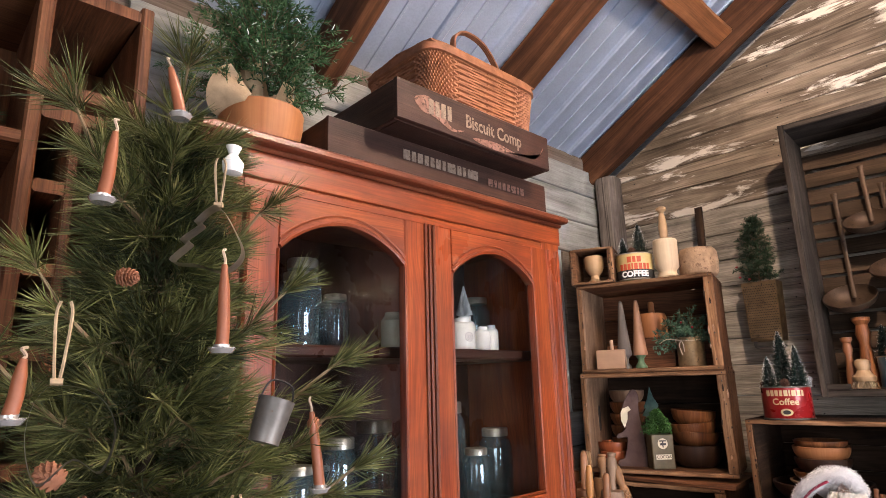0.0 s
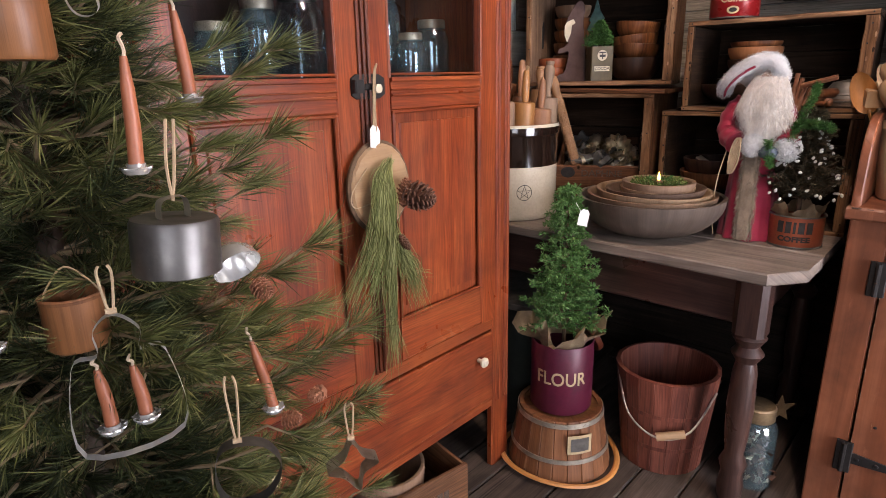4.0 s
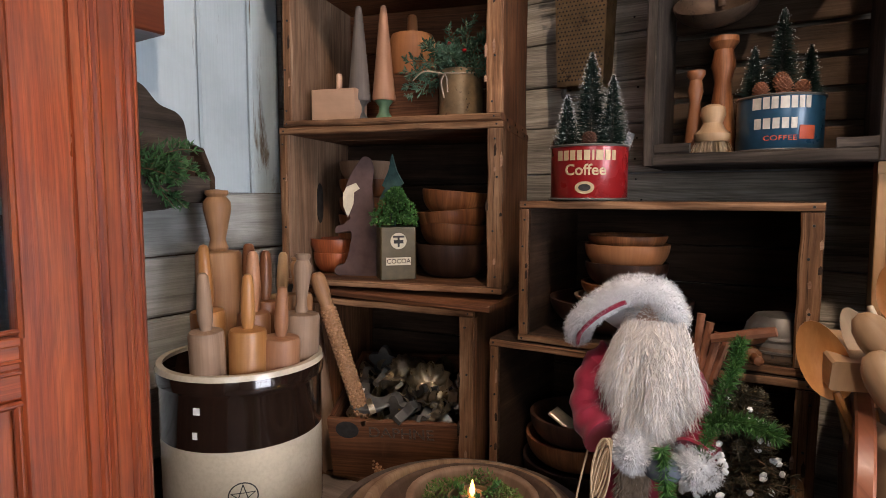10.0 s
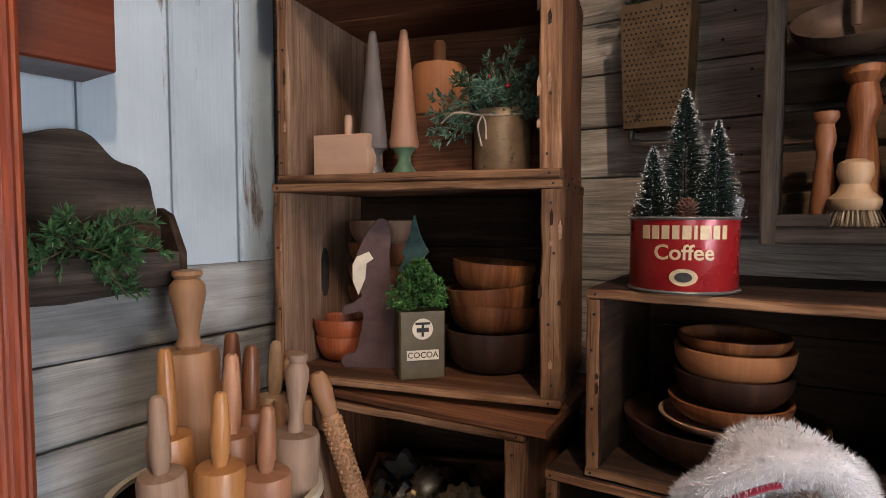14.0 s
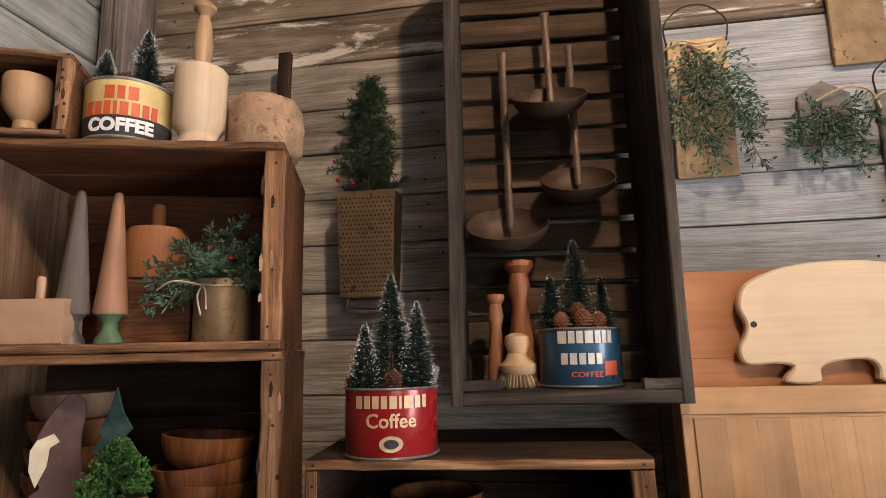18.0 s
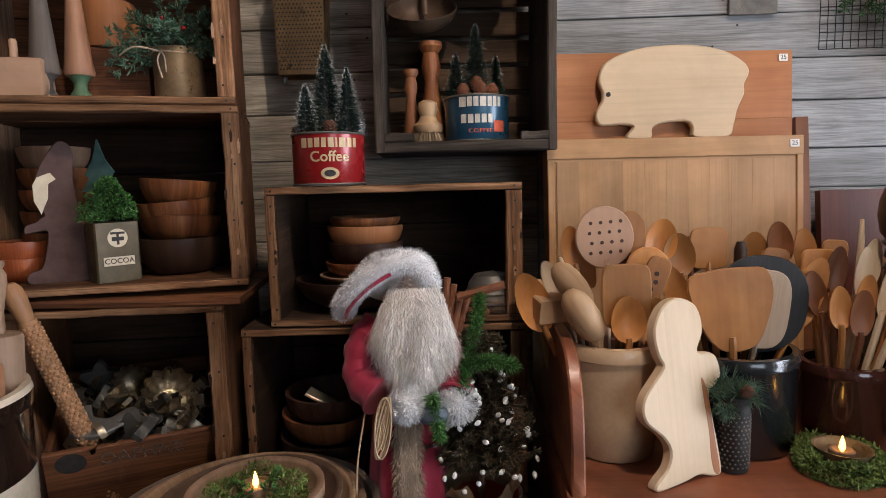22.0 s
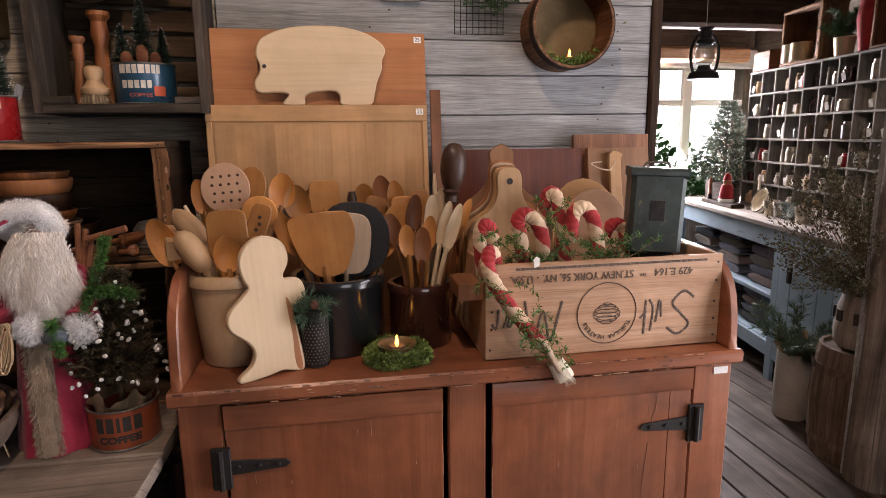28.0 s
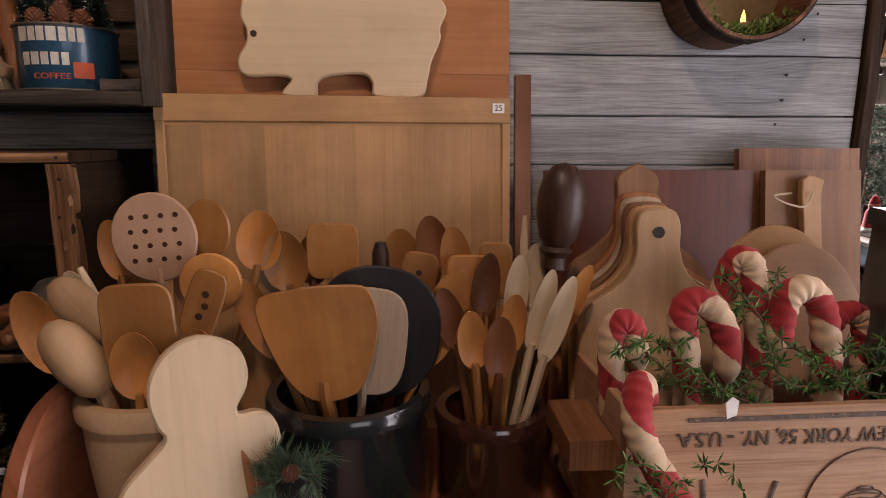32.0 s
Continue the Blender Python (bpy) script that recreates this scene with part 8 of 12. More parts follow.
    for k in range(4):
        sweep(bm, [(0.0, -0.075 - 0.004 * k, 0.30), (0.004 + 0.006 * (k % 2), -0.085 - 0.011 * k, 0.435 - 0.012 * k)], 0.0055, 8, mi=7)
    sweep(bm, [(-0.01, -0.10, 0.405), (-0.02, -0.175, 0.425)], 0.0065, 8, mi=7)
    M_FACE = surface("doll_face", (0.50, 0.30, 0.22), 0.7, 0, 0.15, 20, 0.05)
    ob = part("santa_figure", bm, [M_ROBE, M_FURW, M_BEARD, M_FURB, M_MITT, M_FACE, L_LIME, M_CINN, M_STRING, surface("pale_wool", (0.90, 0.88, 0.85), 0.95, 0, 0.15, 40, 0.1, sheen=0.3)], None)
    ob.matrix_world = pose(1.822, 0.50, TT + 0.0005, 0, 0, 4)
    return tagged(ob, "Father Christmas figure in crimson robe with white fur and wool beard", "figurine")


M_CINN = surface("cinnamon_bark", (0.21, 0.075, 0.03), 0.75, 0, 0.35, 30, 0.3)
santa()

# can with a small bare-twig tree
BL = coffee_can("orange-brown coffee can with dark lettering holding a twig tree", 1.811, 0.366, TT, 0.0645, 0.085, surface("rust_orange_can", (0.37, 0.085, 0.034), 0.40, 0.1, 0.3, 14, 0.05, ((0.12, 0.04, 0.02), 0.33)), M_TINDARK, -80)
on_can(BL, bars([(0.0, [0.016, 0.015, 0.007, 0.016, 0.016], 0.03)], 0.02), 0.0645, 0.055, M_INK, "dark bars of a trade name")
on_can(BL, lettering("COFFEE", 0.019, bold=0.0008, wide=1.15), 0.0645, 0.024, M_INK)
burlap_wrap(BL, 0.05, 0.075, 0.105, 0.3)
e = thing("twig_tree", "small dark tree with white berry buds standing in a can", "artificial tree", 1.811, 0.366, TT + 0.012)
conifer(e, 0.335, 0.074, 17, 9, 0.026, 0.011, 0.0018, leafy("dark_moss_twig", (0.026, 0.020, 0.010), (0.052, 0.040, 0.019), (0.095, 0.074, 0.036)), M_BARK, 0.32, -0.12, 44, 0.85, 0.008)
bm = mesh_start()
for k in range(105):
    f = rnd.random() ** 1.25
    a = rnd.uniform(0, math.tau)
    r = 0.082 * (1 - f) ** 0.85 + 0.012
    p = Vector((r * math.cos(a), r * math.sin(a), 0.118 + f * 0.218))
    lathe(bm, [(0, -0.0065), (0.0037, -0.0025), (0.0036, 0.0025), (0, 0.0065)], 6, Matrix.Translation(p) @ rand_dir().to_track_quat("Z", "Y").to_matrix().to_4x4())
part("bud_spray", bm, M_SNOW, e, "small white buds", kind="stuff")

# box of tin cutters
TB = open_box("tin_box", "reddish wooden box full of old tin cookie cutters and moulds", "wooden box", pose(1.833, 1.116, TT + 0.012, 0, 0, -64) @ pose(0, 0, 0, 15), 0.28, 0.275, 0.142, W_CRATER, 0.012, 1)
print_on(TB, lettering("DAPHNE", 0.034, 0.0004, bold=0.0004), pose(0.15, -0.0008, 0.115, 90))
bm = mesh_start()
plate(bm, ell(0.024, 0.02, 20), 0.0006, Matrix.Translation((0.04, 0.0, 0.118)) @ XZ, ch=0.0001)
part("stamp", bm, M_INK, TB, "dark worn oval stamp")
M_OLDTIN = surface("yellowed_tin", (0.58, 0.48, 0.32), 0.30, 0.82, 0.5, 30, 0.12, ((0.10, 0.065, 0.035), 0.36))
CUTTERS = []
for lob in (0, 3, 4, 5, 6, 2):
    rr = 0.021 + 0.002 * lob
    bm = mesh_start()
    ring = [(rr * (1 + (0.24 * math.sin(lob * a) if lob else 0)) * math.cos(a), rr * (1 + (0.24 * math.sin(lob * a) if lob else 0)) * math.sin(a)) for a in [math.tau * i / 30 for i in range(30)]]
    vs = [[bm.verts.new((p[0], p[1], zz)) for p in ring] for zz in (0, 0.019)]
    for i in range(30):
        j = (i + 1) % 30
        bm.faces.new((vs[0][i], vs[0][j], vs[1][j], vs[1][i]))
    if lob in (4, 5):
        bm.faces.new(vs[1])
    bmesh.ops.solidify(bm, geom=bm.faces[:], thickness=0.0009)
    band = mesh_of("band", bm, (M_OLDTIN, M_TIN, M_TINDARK)[lob % 3])
    bm = mesh_start()
    sweep(bm, curve_pts([(-rr * 0.6, 0, 0.019), (-rr * 0.4, 0, 0.034), (rr * 0.4, 0, 0.034), (rr * 0.6, 0, 0.019)], 4), 0.006, 4, flat=0.12)
    CUTTERS.append((band, mesh_of("handle", bm, M_OLDTIN)))
for k in range(66):
    x, y = rnd.uniform(0.04, 0.24), rnd.uniform(0.035, 0.245)
    e = thing("cookie_cutter", "old tin cookie cutter jumbled in a wooden box", "cookie cutter", group="cutters in the box")
    e.matrix_world = TB.matrix_world @ Matrix.Translation((x, y, 0.06 + 0.085 * math.sqrt(rnd.random()))) @ rand_dir().to_track_quat("Z", "Y").to_matrix().to_4x4()
    band, grip = rnd.choice(CUTTERS)
    o = new("band", band)
    o.parent = e
    if k % 2:
        o = new("handle", grip)
        o.parent = e


def fluted_mould(label, m, r, deep):
    """An open fluted tin shell, its mouth at the origin facing -z."""
    e = thing("fluted_mould", label, "mould")
    e.matrix_world = m
    bm = mesh_start()
    seg, rows = 72, []
    for q, zz in ((1.0, 0.0), (0.97, 0.3), (0.86, 0.65), (0.6, 0.92), (0.25, 1.0)):
        rows.append([bm.verts.new((r * q * (1 + 0.085 * q * math.sin(12 * math.tau * i / seg)) * math.cos(math.tau * i / seg), r * q * (1 + 0.085 * q * math.sin(12 * math.tau * i / seg)) * math.sin(math.tau * i / seg), deep * zz)) for i in range(seg)])
    for a, b in zip(rows, rows[1:]):
        for i in range(seg):
            bm.faces.new((a[i], a[(i + 1) % seg], b[(i + 1) % seg], b[i]))
    bm.faces.new(rows[-1])
    bmesh.ops.solidify(bm, geom=bm.faces[:], thickness=0.001)
    part("shell", bm, M_OLDTIN, e)


fluted_mould("bright fluted tin mould lying mouth-up on the cutters", Matrix.Translation((1.945, 0.950, 0.918)) @ pose(0, 0, 0, 205, -38, 0), 0.045, 0.036)
fluted_mould("small fluted tin mould in a box of cutters", Matrix.Translation((1.918, 0.925, 0.872)) @ pose(0, 0, 0, 140, -40, 0), 0.026, 0.02)
fluted_mould("old fluted tin mould deep in a box of cutters", Matrix.Translation((2.0, 1.06, 0.915)) @ pose(0, 0, 0, 30, -60, 0), 0.03, 0.024)
e = thing("yellow_cutter_knob", "small yellow wooden cutter knob among tin cutters", "knob", 1.895, 0.985, 0.862)
bm = mesh_start()
lathe(bm, [(0, 0), (0.006, 0.001), (0.009, 0.008), (0.007, 0.015), (0, 0.017)], 12)
part("knob", bm, surface("yellow_paint", (0.55, 0.33, 0.03), 0.4, 0, 0.2, 30, 0.05), e)
e = thing("tin_scraper", "dark grey tin cutter with a price sticker in the box", "cookie cutter", 1.885, 1.05, 0.876, rz=-64, rx=28)
bm = mesh_start()
o = curve_pts([(-0.05, -0.03, 0), (0.0, -0.045, 0), (0.05, -0.02, 0), (0.055, 0.02, 0), (0.02, 0.0, 0), (-0.01, 0.01, 0), (-0.02, 0.045, 0), (-0.05, 0.03, 0)], 4, True)
plate(bm, [(p.x * 0.85, p.y * 0.85) for p in o], 0.012, ch=0.002)
part("body", bm, M_TINDARK, e)
bm = mesh_start()
box(bm, -0.035, -0.021, 0.004, 0.02, 0.0122, 0.013, ch=0.0002)
part("price_label", bm, M_PAPER, e, "white price sticker")

# ---- things in and on the crates ----
bowl_z = 1.1275
for k, (r, h, mt, lb) in enumerate(((0.083, 0.07, W_BOWLD, "dark brown wooden bowl"), (0.076, 0.05, W_BOWL, "brown wooden bowl"), (0.075, 0.055, W_BOWL, "striped brown wooden bowl"), (0.072, 0.05, W_BOWL, "reddish-brown wooden bowl"))):
    bowl(lb + " stacked in a crate", 2.051, 0.96, bowl_z, r, h, mt, 0.6, 0.006, rx=(0, 2, -4, 4)[k], ry=(0, 3, -3, 2)[k], group="bowls in the crates")
    bowl_z += (0.062, 0.026, 0.044, 0.03)[k]
bowl_z = 1.1275
for k in range(6):
    bowl("brown wooden bowl stacked in a crate", 2.035, 1.195, bowl_z, 0.068 - 0.001 * k, 0.046, W_DOUGHL if k == 5 else W_BOWL, 0.6, 0.006, group="bowls in the crates")
    bowl_z += 0.041
W_REDB = wood("orange_red_bowl", (0.2, 0.045, 0.015), (0.32, 0.08, 0.026), (0.4, 0.12, 0.04), 0.35, 1.5, 0.15, 0.2, 0.1, spec=0.45)
bowl("orange-red wooden bowl in a crate", 1.95, 1.218, 1.127, 0.048, 0.045, W_REDB, 0.55, 0.005, group="bowls in the crates")
bowl("orange-red wooden bowl stacked on another", 1.95, 1.218, 1.158, 0.053, 0.045, W_REDB, 0.55, 0.005, group="bowls in the crates")

# flat cut-out figure
e = thing("cutout_santa", "flat brown wooden cut-out of a bearded figure in a long coat", "wooden cut-out", 1.93, 1.122, 1.127, rz=33)
fig = [(0.03, 0.0), (0.05, 0.0), (0.058, 0.01), (0.05, 0.022), (0.034, 0.028), (0.024, 0.06), (0.02, 0.094), (0.036, 0.094), (0.054, 0.092), (0.052, 0.106), (0.036, 0.112), (0.03, 0.118), (0.022, 0.126), (0.034, 0.15), (0.034, 0.18), (0.026, 0.205), (0.01, 0.235), (-0.008, 0.256), (-0.024, 0.25), (-0.03, 0.225), (-0.026, 0.19), (-0.034, 0.12), (-0.042, 0.05), (-0.05, 0.0)]
pp = curve_pts([(p[0], p[1], 0) for p in fig], 3, True)
bm = mesh_start()
plate(bm, [(p.x, p.y) for p in pp], 0.012, YZ, ch=0.0015, grain=1)
M_FIG = surface("brown_figure_paint", (0.085, 0.045, 0.038), 0.7, 0, 0.25, 30, 0.2, ((0.4, 0.33, 0.26), 0.25))
part("figure_board", bm, M_FIG, e)
bm = mesh_start()
plate(bm, [(0.036, 0.15), (0.036, 0.178), (0.028, 0.192), (0.008, 0.2), (0.0, 0.188), (0.012, 0.18), (0.014, 0.155), (0.026, 0.126)], 0.003, Matrix.Translation((-0.003, 0, 0)) @ YZ, ch=0.0006)
part("beard_patch", bm, M_CREAM, e, "cream painted beard")
e = thing("cutout_tree", "flat blue-green speckled tin tree cut-out in a crate", "tree cut-out", 1.975, 1.068, 1.127, rz=8)
bm = mesh_start()
plate(bm, [(-0.006, 0), (0.006, 0), (0.006, 0.16), (0.035, 0.165), (0.02, 0.19), (0.028, 0.195), (0.012, 0.225), (0.002, 0.262), (-0.01, 0.225), (-0.026, 0.2), (-0.016, 0.19), (-0.036, 0.165), (-0.006, 0.16)], 0.005, YZ, ch=0.0008)
part("board", bm, surface("teal_speckle", (0.05, 0.11, 0.10), 0.6, 0.2, 0.3, 60, 0.2, ((0.4, 0.42, 0.38), 0.3)), e)

# cocoa tin
e = thing("cocoa_tin", "small olive-brown cocoa tin with a green sprig in it", "tin", 1.942, 1.033, 1.127, rz=-40)
M_OLIVE = surface("olive_tin", (0.085, 0.062, 0.025), 0.45, 0.3, 0.3, 30, 0.1, ((0.2, 0.16, 0.09), 0.3))
bm = mesh_start()
box(bm, -0.038, 0.038, -0.024, 0.024, 0, 0.108, ch=0.003)
part("body", bm, M_OLIVE, e)
bm = mesh_start()
box(bm, -0.026, 0.026, -0.0252, -0.0236, 0.03, 0.046, ch=0.0003)
part("label_band", bm, M_CREAM, e, "cream label band")
print_on(e, lettering("COCOA", 0.0135, 0.0003, bold=0.0002), pose(0, -0.0254, 0.038, 90))
bm = mesh_start()
plate(bm, ell(0.017, 0.017, 28), 0.0008, Matrix.Translation((0, -0.0236, 0.08)) @ XZ, ch=0.0002)
part("roundel", bm, M_CREAM, e, "cream round emblem")
bm = mesh_start()
box(bm, -0.012, 0.012, -0.0256, -0.0246, 0.087, 0.091, ch=0.0002)
box(bm, -0.002, 0.002, -0.0256, -0.0246, 0.068, 0.09, ch=0.0002)
box(bm, -0.01, 0.01, -0.0256, -0.0246, 0.075, 0.082, ch=0.0002)
part("emblem", bm, M_INK, e)
s = Soup()
for k in range(460):
    f = rnd.random()
    a = rnd.uniform(0, math.tau)
    r = (0.052 * (1 - f) ** 0.8 + 0.006) * rnd.uniform(0.3, 1) * (1 + 0.25 * math.sin(3 * a))
    p = Vector((r * math.cos(a), r * math.sin(a) * 0.8, 0.112 + 0.075 * f))
    for _ in range(5):
        s.leaf(p, Vector((math.cos(a), math.sin(a), 0.3)) + rand_dir(), 0.008, 0.0045, 0)
part("green_sprig", s, [L_LIME], e, "bright green boxwood sprig", kind="stuff")

# upper crate
CM = pose(1.829, 1.240, 1.441, 0, 0, CR)


def in_crate(m, x, y, z):
    return m @ Vector((x, y, z))


p = in_crate(CM, 0.125, 0.07, 0.0145)
e = thing("dovetailed_box", "small pale wooden box with a peg knob, standing in a crate", "wooden box", p.x - 0.01, p.y + 0.03, p.z, rz=CR)
bm = mesh_start()
box(bm, -0.05, 0.05, -0.03, 0.03, 0, 0.068, ch=0.002)
part("body", bm, W_PINK, e)
bm = mesh_start()
lathe(bm, [(0.0065, 0.068), (0.0065, 0.1), (0.005, 0.104), (0, 0.104)], 12)
part("peg", bm, W_PINK, e)
W_DOUGHC = wood("grey_brown_cone", (0.075, 0.060, 0.050), (0.115, 0.094, 0.080), (0.16, 0.134, 0.116), 0.6, 0.9, 0.2, 0.3, 0.1, streak=0.2, soft=0.1)
W_ROSY = wood("rosy_brown_cone", (0.27, 0.13, 0.072), (0.36, 0.18, 0.10), (0.43, 0.23, 0.135), 0.5, 0.8, 0.1, 0.25, 0.1, streak=0.12, soft=0.1)
for k, (cx, cy, mt, lb) in enumerate(((1.944, 1.133, W_DOUGHC, "grey-brown turned wooden cone on a small foot"), (1.968, 1.085, W_ROSY, "rosy-brown turned wooden cone on a green foot"))):
    e = thing("wooden_cone", lb, "wooden cone", cx, cy, 1.4555, group="turned cones")
    bm = mesh_start()
    lathe(bm, [(0, 0.046), (0.024, 0.046), (0.026, 0.052), (0.0235, 0.065), (0.009, 0.222), (0.006, 0.242), (0, 0.245)], 24)
    part("cone", bm, mt, e)
    bm = mesh_start()
    lathe(bm, [(0, 0), (0.021, 0), (0.02, 0.008), (0.011, 0.022), (0.011, 0.034), (0.02, 0.046), (0, 0.046)], 20)
    part("foot", bm, (M_TINDARK, surface("green_foot_paint", (0.10, 0.19, 0.10), 0.6, 0, 0.3, 30, 0.1))[k], e)
e = thing("dark_wooden_box", "dark reddish wooden box at the back of a crate", "wooden box", 2.055, 1.06, 1.4555, rz=CR)
bm = mesh_start()
box(bm, -0.062, 0.062, -0.045, 0.045, 0, 0.108, ch=0.003)
part("body", bm, W_CRATER, e)
e = thing("butter_stamp", "orange wooden butter stamp with a peg handle on a box", "butter stamp", 2.05, 1.07, 1.564)
bm = mesh_start()
lathe(bm, [(0, 0), (0.05, 0), (0.052, 0.004), (0.052, 0.072), (0.046, 0.088), (0.012, 0.092), (0.011, 0.128), (0.008, 0.133), (0, 0.134)], 26)
part("body", bm, W_ORANGE, e)
e = thing("tin_vase", "old cylindrical tin with a string bow, holding cedar greenery", "tin", 2.022, 0.925, 1.4555)
bm = mesh_start()
lathe(bm, [(0, 0.001), (0.044, 0.001), (0.045, 0.004), (0.045, 0.098), (0.0435, 0.099), (0.043, 0.01), (0, 0.008)], 30)
part("body", bm, M_BRASS, e)
bm = mesh_start()
sweep(bm, [(0.0465 * math.cos(a), 0.0465 * math.sin(a), 0.088 + 0.002 * math.sin(3 * a)) for a in [math.tau * i / 30 for i in range(30)]], 0.0016, 5, closed=True)
for q in ([(-0.045, 0.01, 0.088), (-0.052, 0.014, 0.07), (-0.05, 0.008, 0.04)], [(-0.045, 0.01, 0.088), (-0.053, 0.0, 0.075), (-0.05, 0.0, 0.05)], [(-0.045, 0.012, 0.088), (-0.06, 0.05, 0.094), (-0.05, 0.085, 0.082)]):
    sweep(bm, curve_pts(q, 5), 0.0015, 5)
part("string_bow", bm, M_WICK, e)
greenery(e, (0, 0, 0.09), [(-0.6, 0.9, 0.35), (-0.4, 0.6, 0.9), (-0.2, -0.6, 0.8), (0, 0, 1), (-0.8, -0.2, 0.6), (-0.7, 1.0, 0.0), (-0.3, -1, 0.3), (0.2, 0.4, 0.9)], 0.115, 16, "cedar", L_CEDAR, 0.005, 0.015, reps=3)
bm = mesh_start()
for q in ((-0.03, 0.01, 0.15), (-0.02, 0.04, 0.14), (-0.035, -0.03, 0.13)):
    lathe(bm, [(0, -0.005), (0.0045, -0.002), (0.0045, 0.002), (0, 0.005)], 8, pose(*q))
part("berries", bm, M_RED, e, "small red berries", kind="stuff")

# on the top crate
ZT = 1.7605
p = in_crate(pose(1.806, 1.243, 1.76, 0, 0, -68), 0.078, 0.055, 0.0105)
e = thing("turned_goblet", "light turned wooden goblet standing in a small crate", "goblet", p.x, p.y, p.z)
bm = mesh_start()
lathe(bm, [(0, 0), (0.025, 0), (0.025, 0.005), (0.017, 0.012), (0.016, 0.026), (0.028, 0.04), (0.034, 0.054), (0.035, 0.092), (0.033, 0.098), (0.029, 0.094), (0.026, 0.054), (0, 0.05)], 26)
part("body", bm, W_PINE2, e)
M_YEL = surface("yellow_label", (0.60, 0.47, 0.20), 0.4, 0.05, 0.15, 20, 0.03)
OR_ = coffee_can("yellow coffee can with red lettering holding small brush trees", 1.948, 1.062, ZT, 0.064, 0.10, M_YEL, M_TIN, -62)
bm = mesh_start()
lathe(bm, [(0.0643, 0.006), (0.0646, 0.007), (0.0646, 0.037), (0.0643, 0.038)], 44)
part("dark_band", bm, M_INK, OR_, "black lower band")
on_can(OR_, lettering("COFFEE", 0.028, bold=0.0012, wide=1.0), 0.0648, 0.021, M_SNOW)
on_can(OR_, bars([(0.012, [0.016, 0.012, 0.016], 0.021), (-0.014, [0.013, 0.012, 0.011, 0.006, 0.013, 0.013, 0.011, 0.011], 0.022)], 0.015), 0.0645, 0.062, M_ORANGE, "red bars of a trade name")
brush_tree(OR_, -0.035, -0.01, 0.09, 0.075, 0.022)
brush_tree(OR_, 0.022, 0.0, 0.09, 0.125, 0.034)
pine_cone(OR_, (-0.005, -0.02, 0.095), 0.018, 0.025)
e = thing("mortar_and_pestle", "pale turned wooden mortar with its pestle standing in it", "mortar", 1.975, 0.953, ZT)
bm = mesh_start()
lathe(bm, [(0, 0), (0.034, 0), (0.036, 0.006), (0.03, 0.02), (0.03, 0.026), (0.041, 0.04), (0.042, 0.135), (0.038, 0.14), (0.034, 0.135), (0.032, 0.06), (0, 0.05)], 28)
part("mortar", bm, W_PINE, e)
bm = mesh_start()
lathe(bm, [(0.014, 0.055), (0.013, 0.14), (0.016, 0.19), (0.012, 0.225), (0.008, 0.238), (0.01, 0.243), (0.018, 0.25), (0.019, 0.257), (0.012, 0.263), (0, 0.264)], 20)
part("pestle", bm, W_PINE2, e)
e = thing("burl_block", "rough bark-covered wooden burl bowl on a crate", "burl", 2.035, 0.868, ZT)
bm = mesh_start()
lathe(bm, [(0, 0), (0.055, 0), (0.061, 0.012), (0.064, 0.05), (0.061, 0.085), (0.056, 0.097), (0.04, 0.1), (0, 0.097)], 40)
for v in bm.verts:
    nn = noise.noise(v.co * 55) * 0.006 + noise.noise(v.co * 130) * 0.003
    v.co += Vector((v.co.x, v.co.y, 0)).normalized() * nn if Vector((v.co.x, v.co.y, 0)).length > 0.01 else Vector()
part("block", bm, surface("burl_bark", (0.34, 0.215, 0.125), 0.85, 0, 0.4, 30, 0.9, ((0.16, 0.09, 0.05), 0.42), fine=220), e, sharp=80)
e = thing("upright_stick", "dark flat wooden stick leaning upright on the plank wall", "stick", 2.215, 0.925, 1.762, ry=3)
bm = mesh_start()
box(bm, -0.007, 0.007, -0.014, 0.014, 0, 0.3)
part("stick", bm, W_CRATED, e)

# grater with a small tree on the wall
e = thing("box_grater", "brown box grater hung on the wall, a small tree inside", "grater", 2.228, 0.738, 1.535, rz=-88)
bm = mesh_start()
prof = [(-0.05, -0.032), (0.05, -0.032), (0.05, 0.032), (-0.05, 0.032)]
lo = [bm.verts.new((p[0] * 1.0, p[1], 0.0)) for p in prof]
hi = [bm.verts.new((p[0] * 1.13, p[1] * 1.15, 0.205)) for p in prof]
for i in range(4):
    bm.faces.new((lo[i], lo[(i + 1) % 4], hi[(i + 1) % 4], hi[i]))
bmesh.ops.solidify(bm, geom=bm.faces[:], thickness=0.0015)
part("body", bm, M_BRASS, e)
bm = mesh_start()
for i in range(13):
    for j in range(22):
        f = (j + 0.5) / 22
        x = (i - 6 + 0.5 * (j % 2) - 0.25) * 0.0072 * (1 + 0.13 * f)
        lathe(bm, [(0.0022, 0), (0.0011, 0.0012), (0, 0.0012)], 5, pose(x, -0.0322 - 0.0048 * f, 0.008 + f * 0.186, 90))
part("punched_face", bm, M_INK, e, kind="stuff")
bm = mesh_start()
sweep(bm, curve_pts([(-0.045, 0, 0.0), (-0.04, 0, -0.02), (0.03, 0, -0.024), (0.05, 0, -0.015)], 4), 0.006, 8)
part("handle", bm, M_TINDARK, e)
L_DEEPG = leafy("dark_fir_green", (0.013, 0.036, 0.018), (0.028, 0.065, 0.032), (0.055, 0.105, 0.05))
e2 = thing("small_tree", "small dark artificial fir with red berries in a grater", "artificial tree", 2.228, 0.738, 1.56)
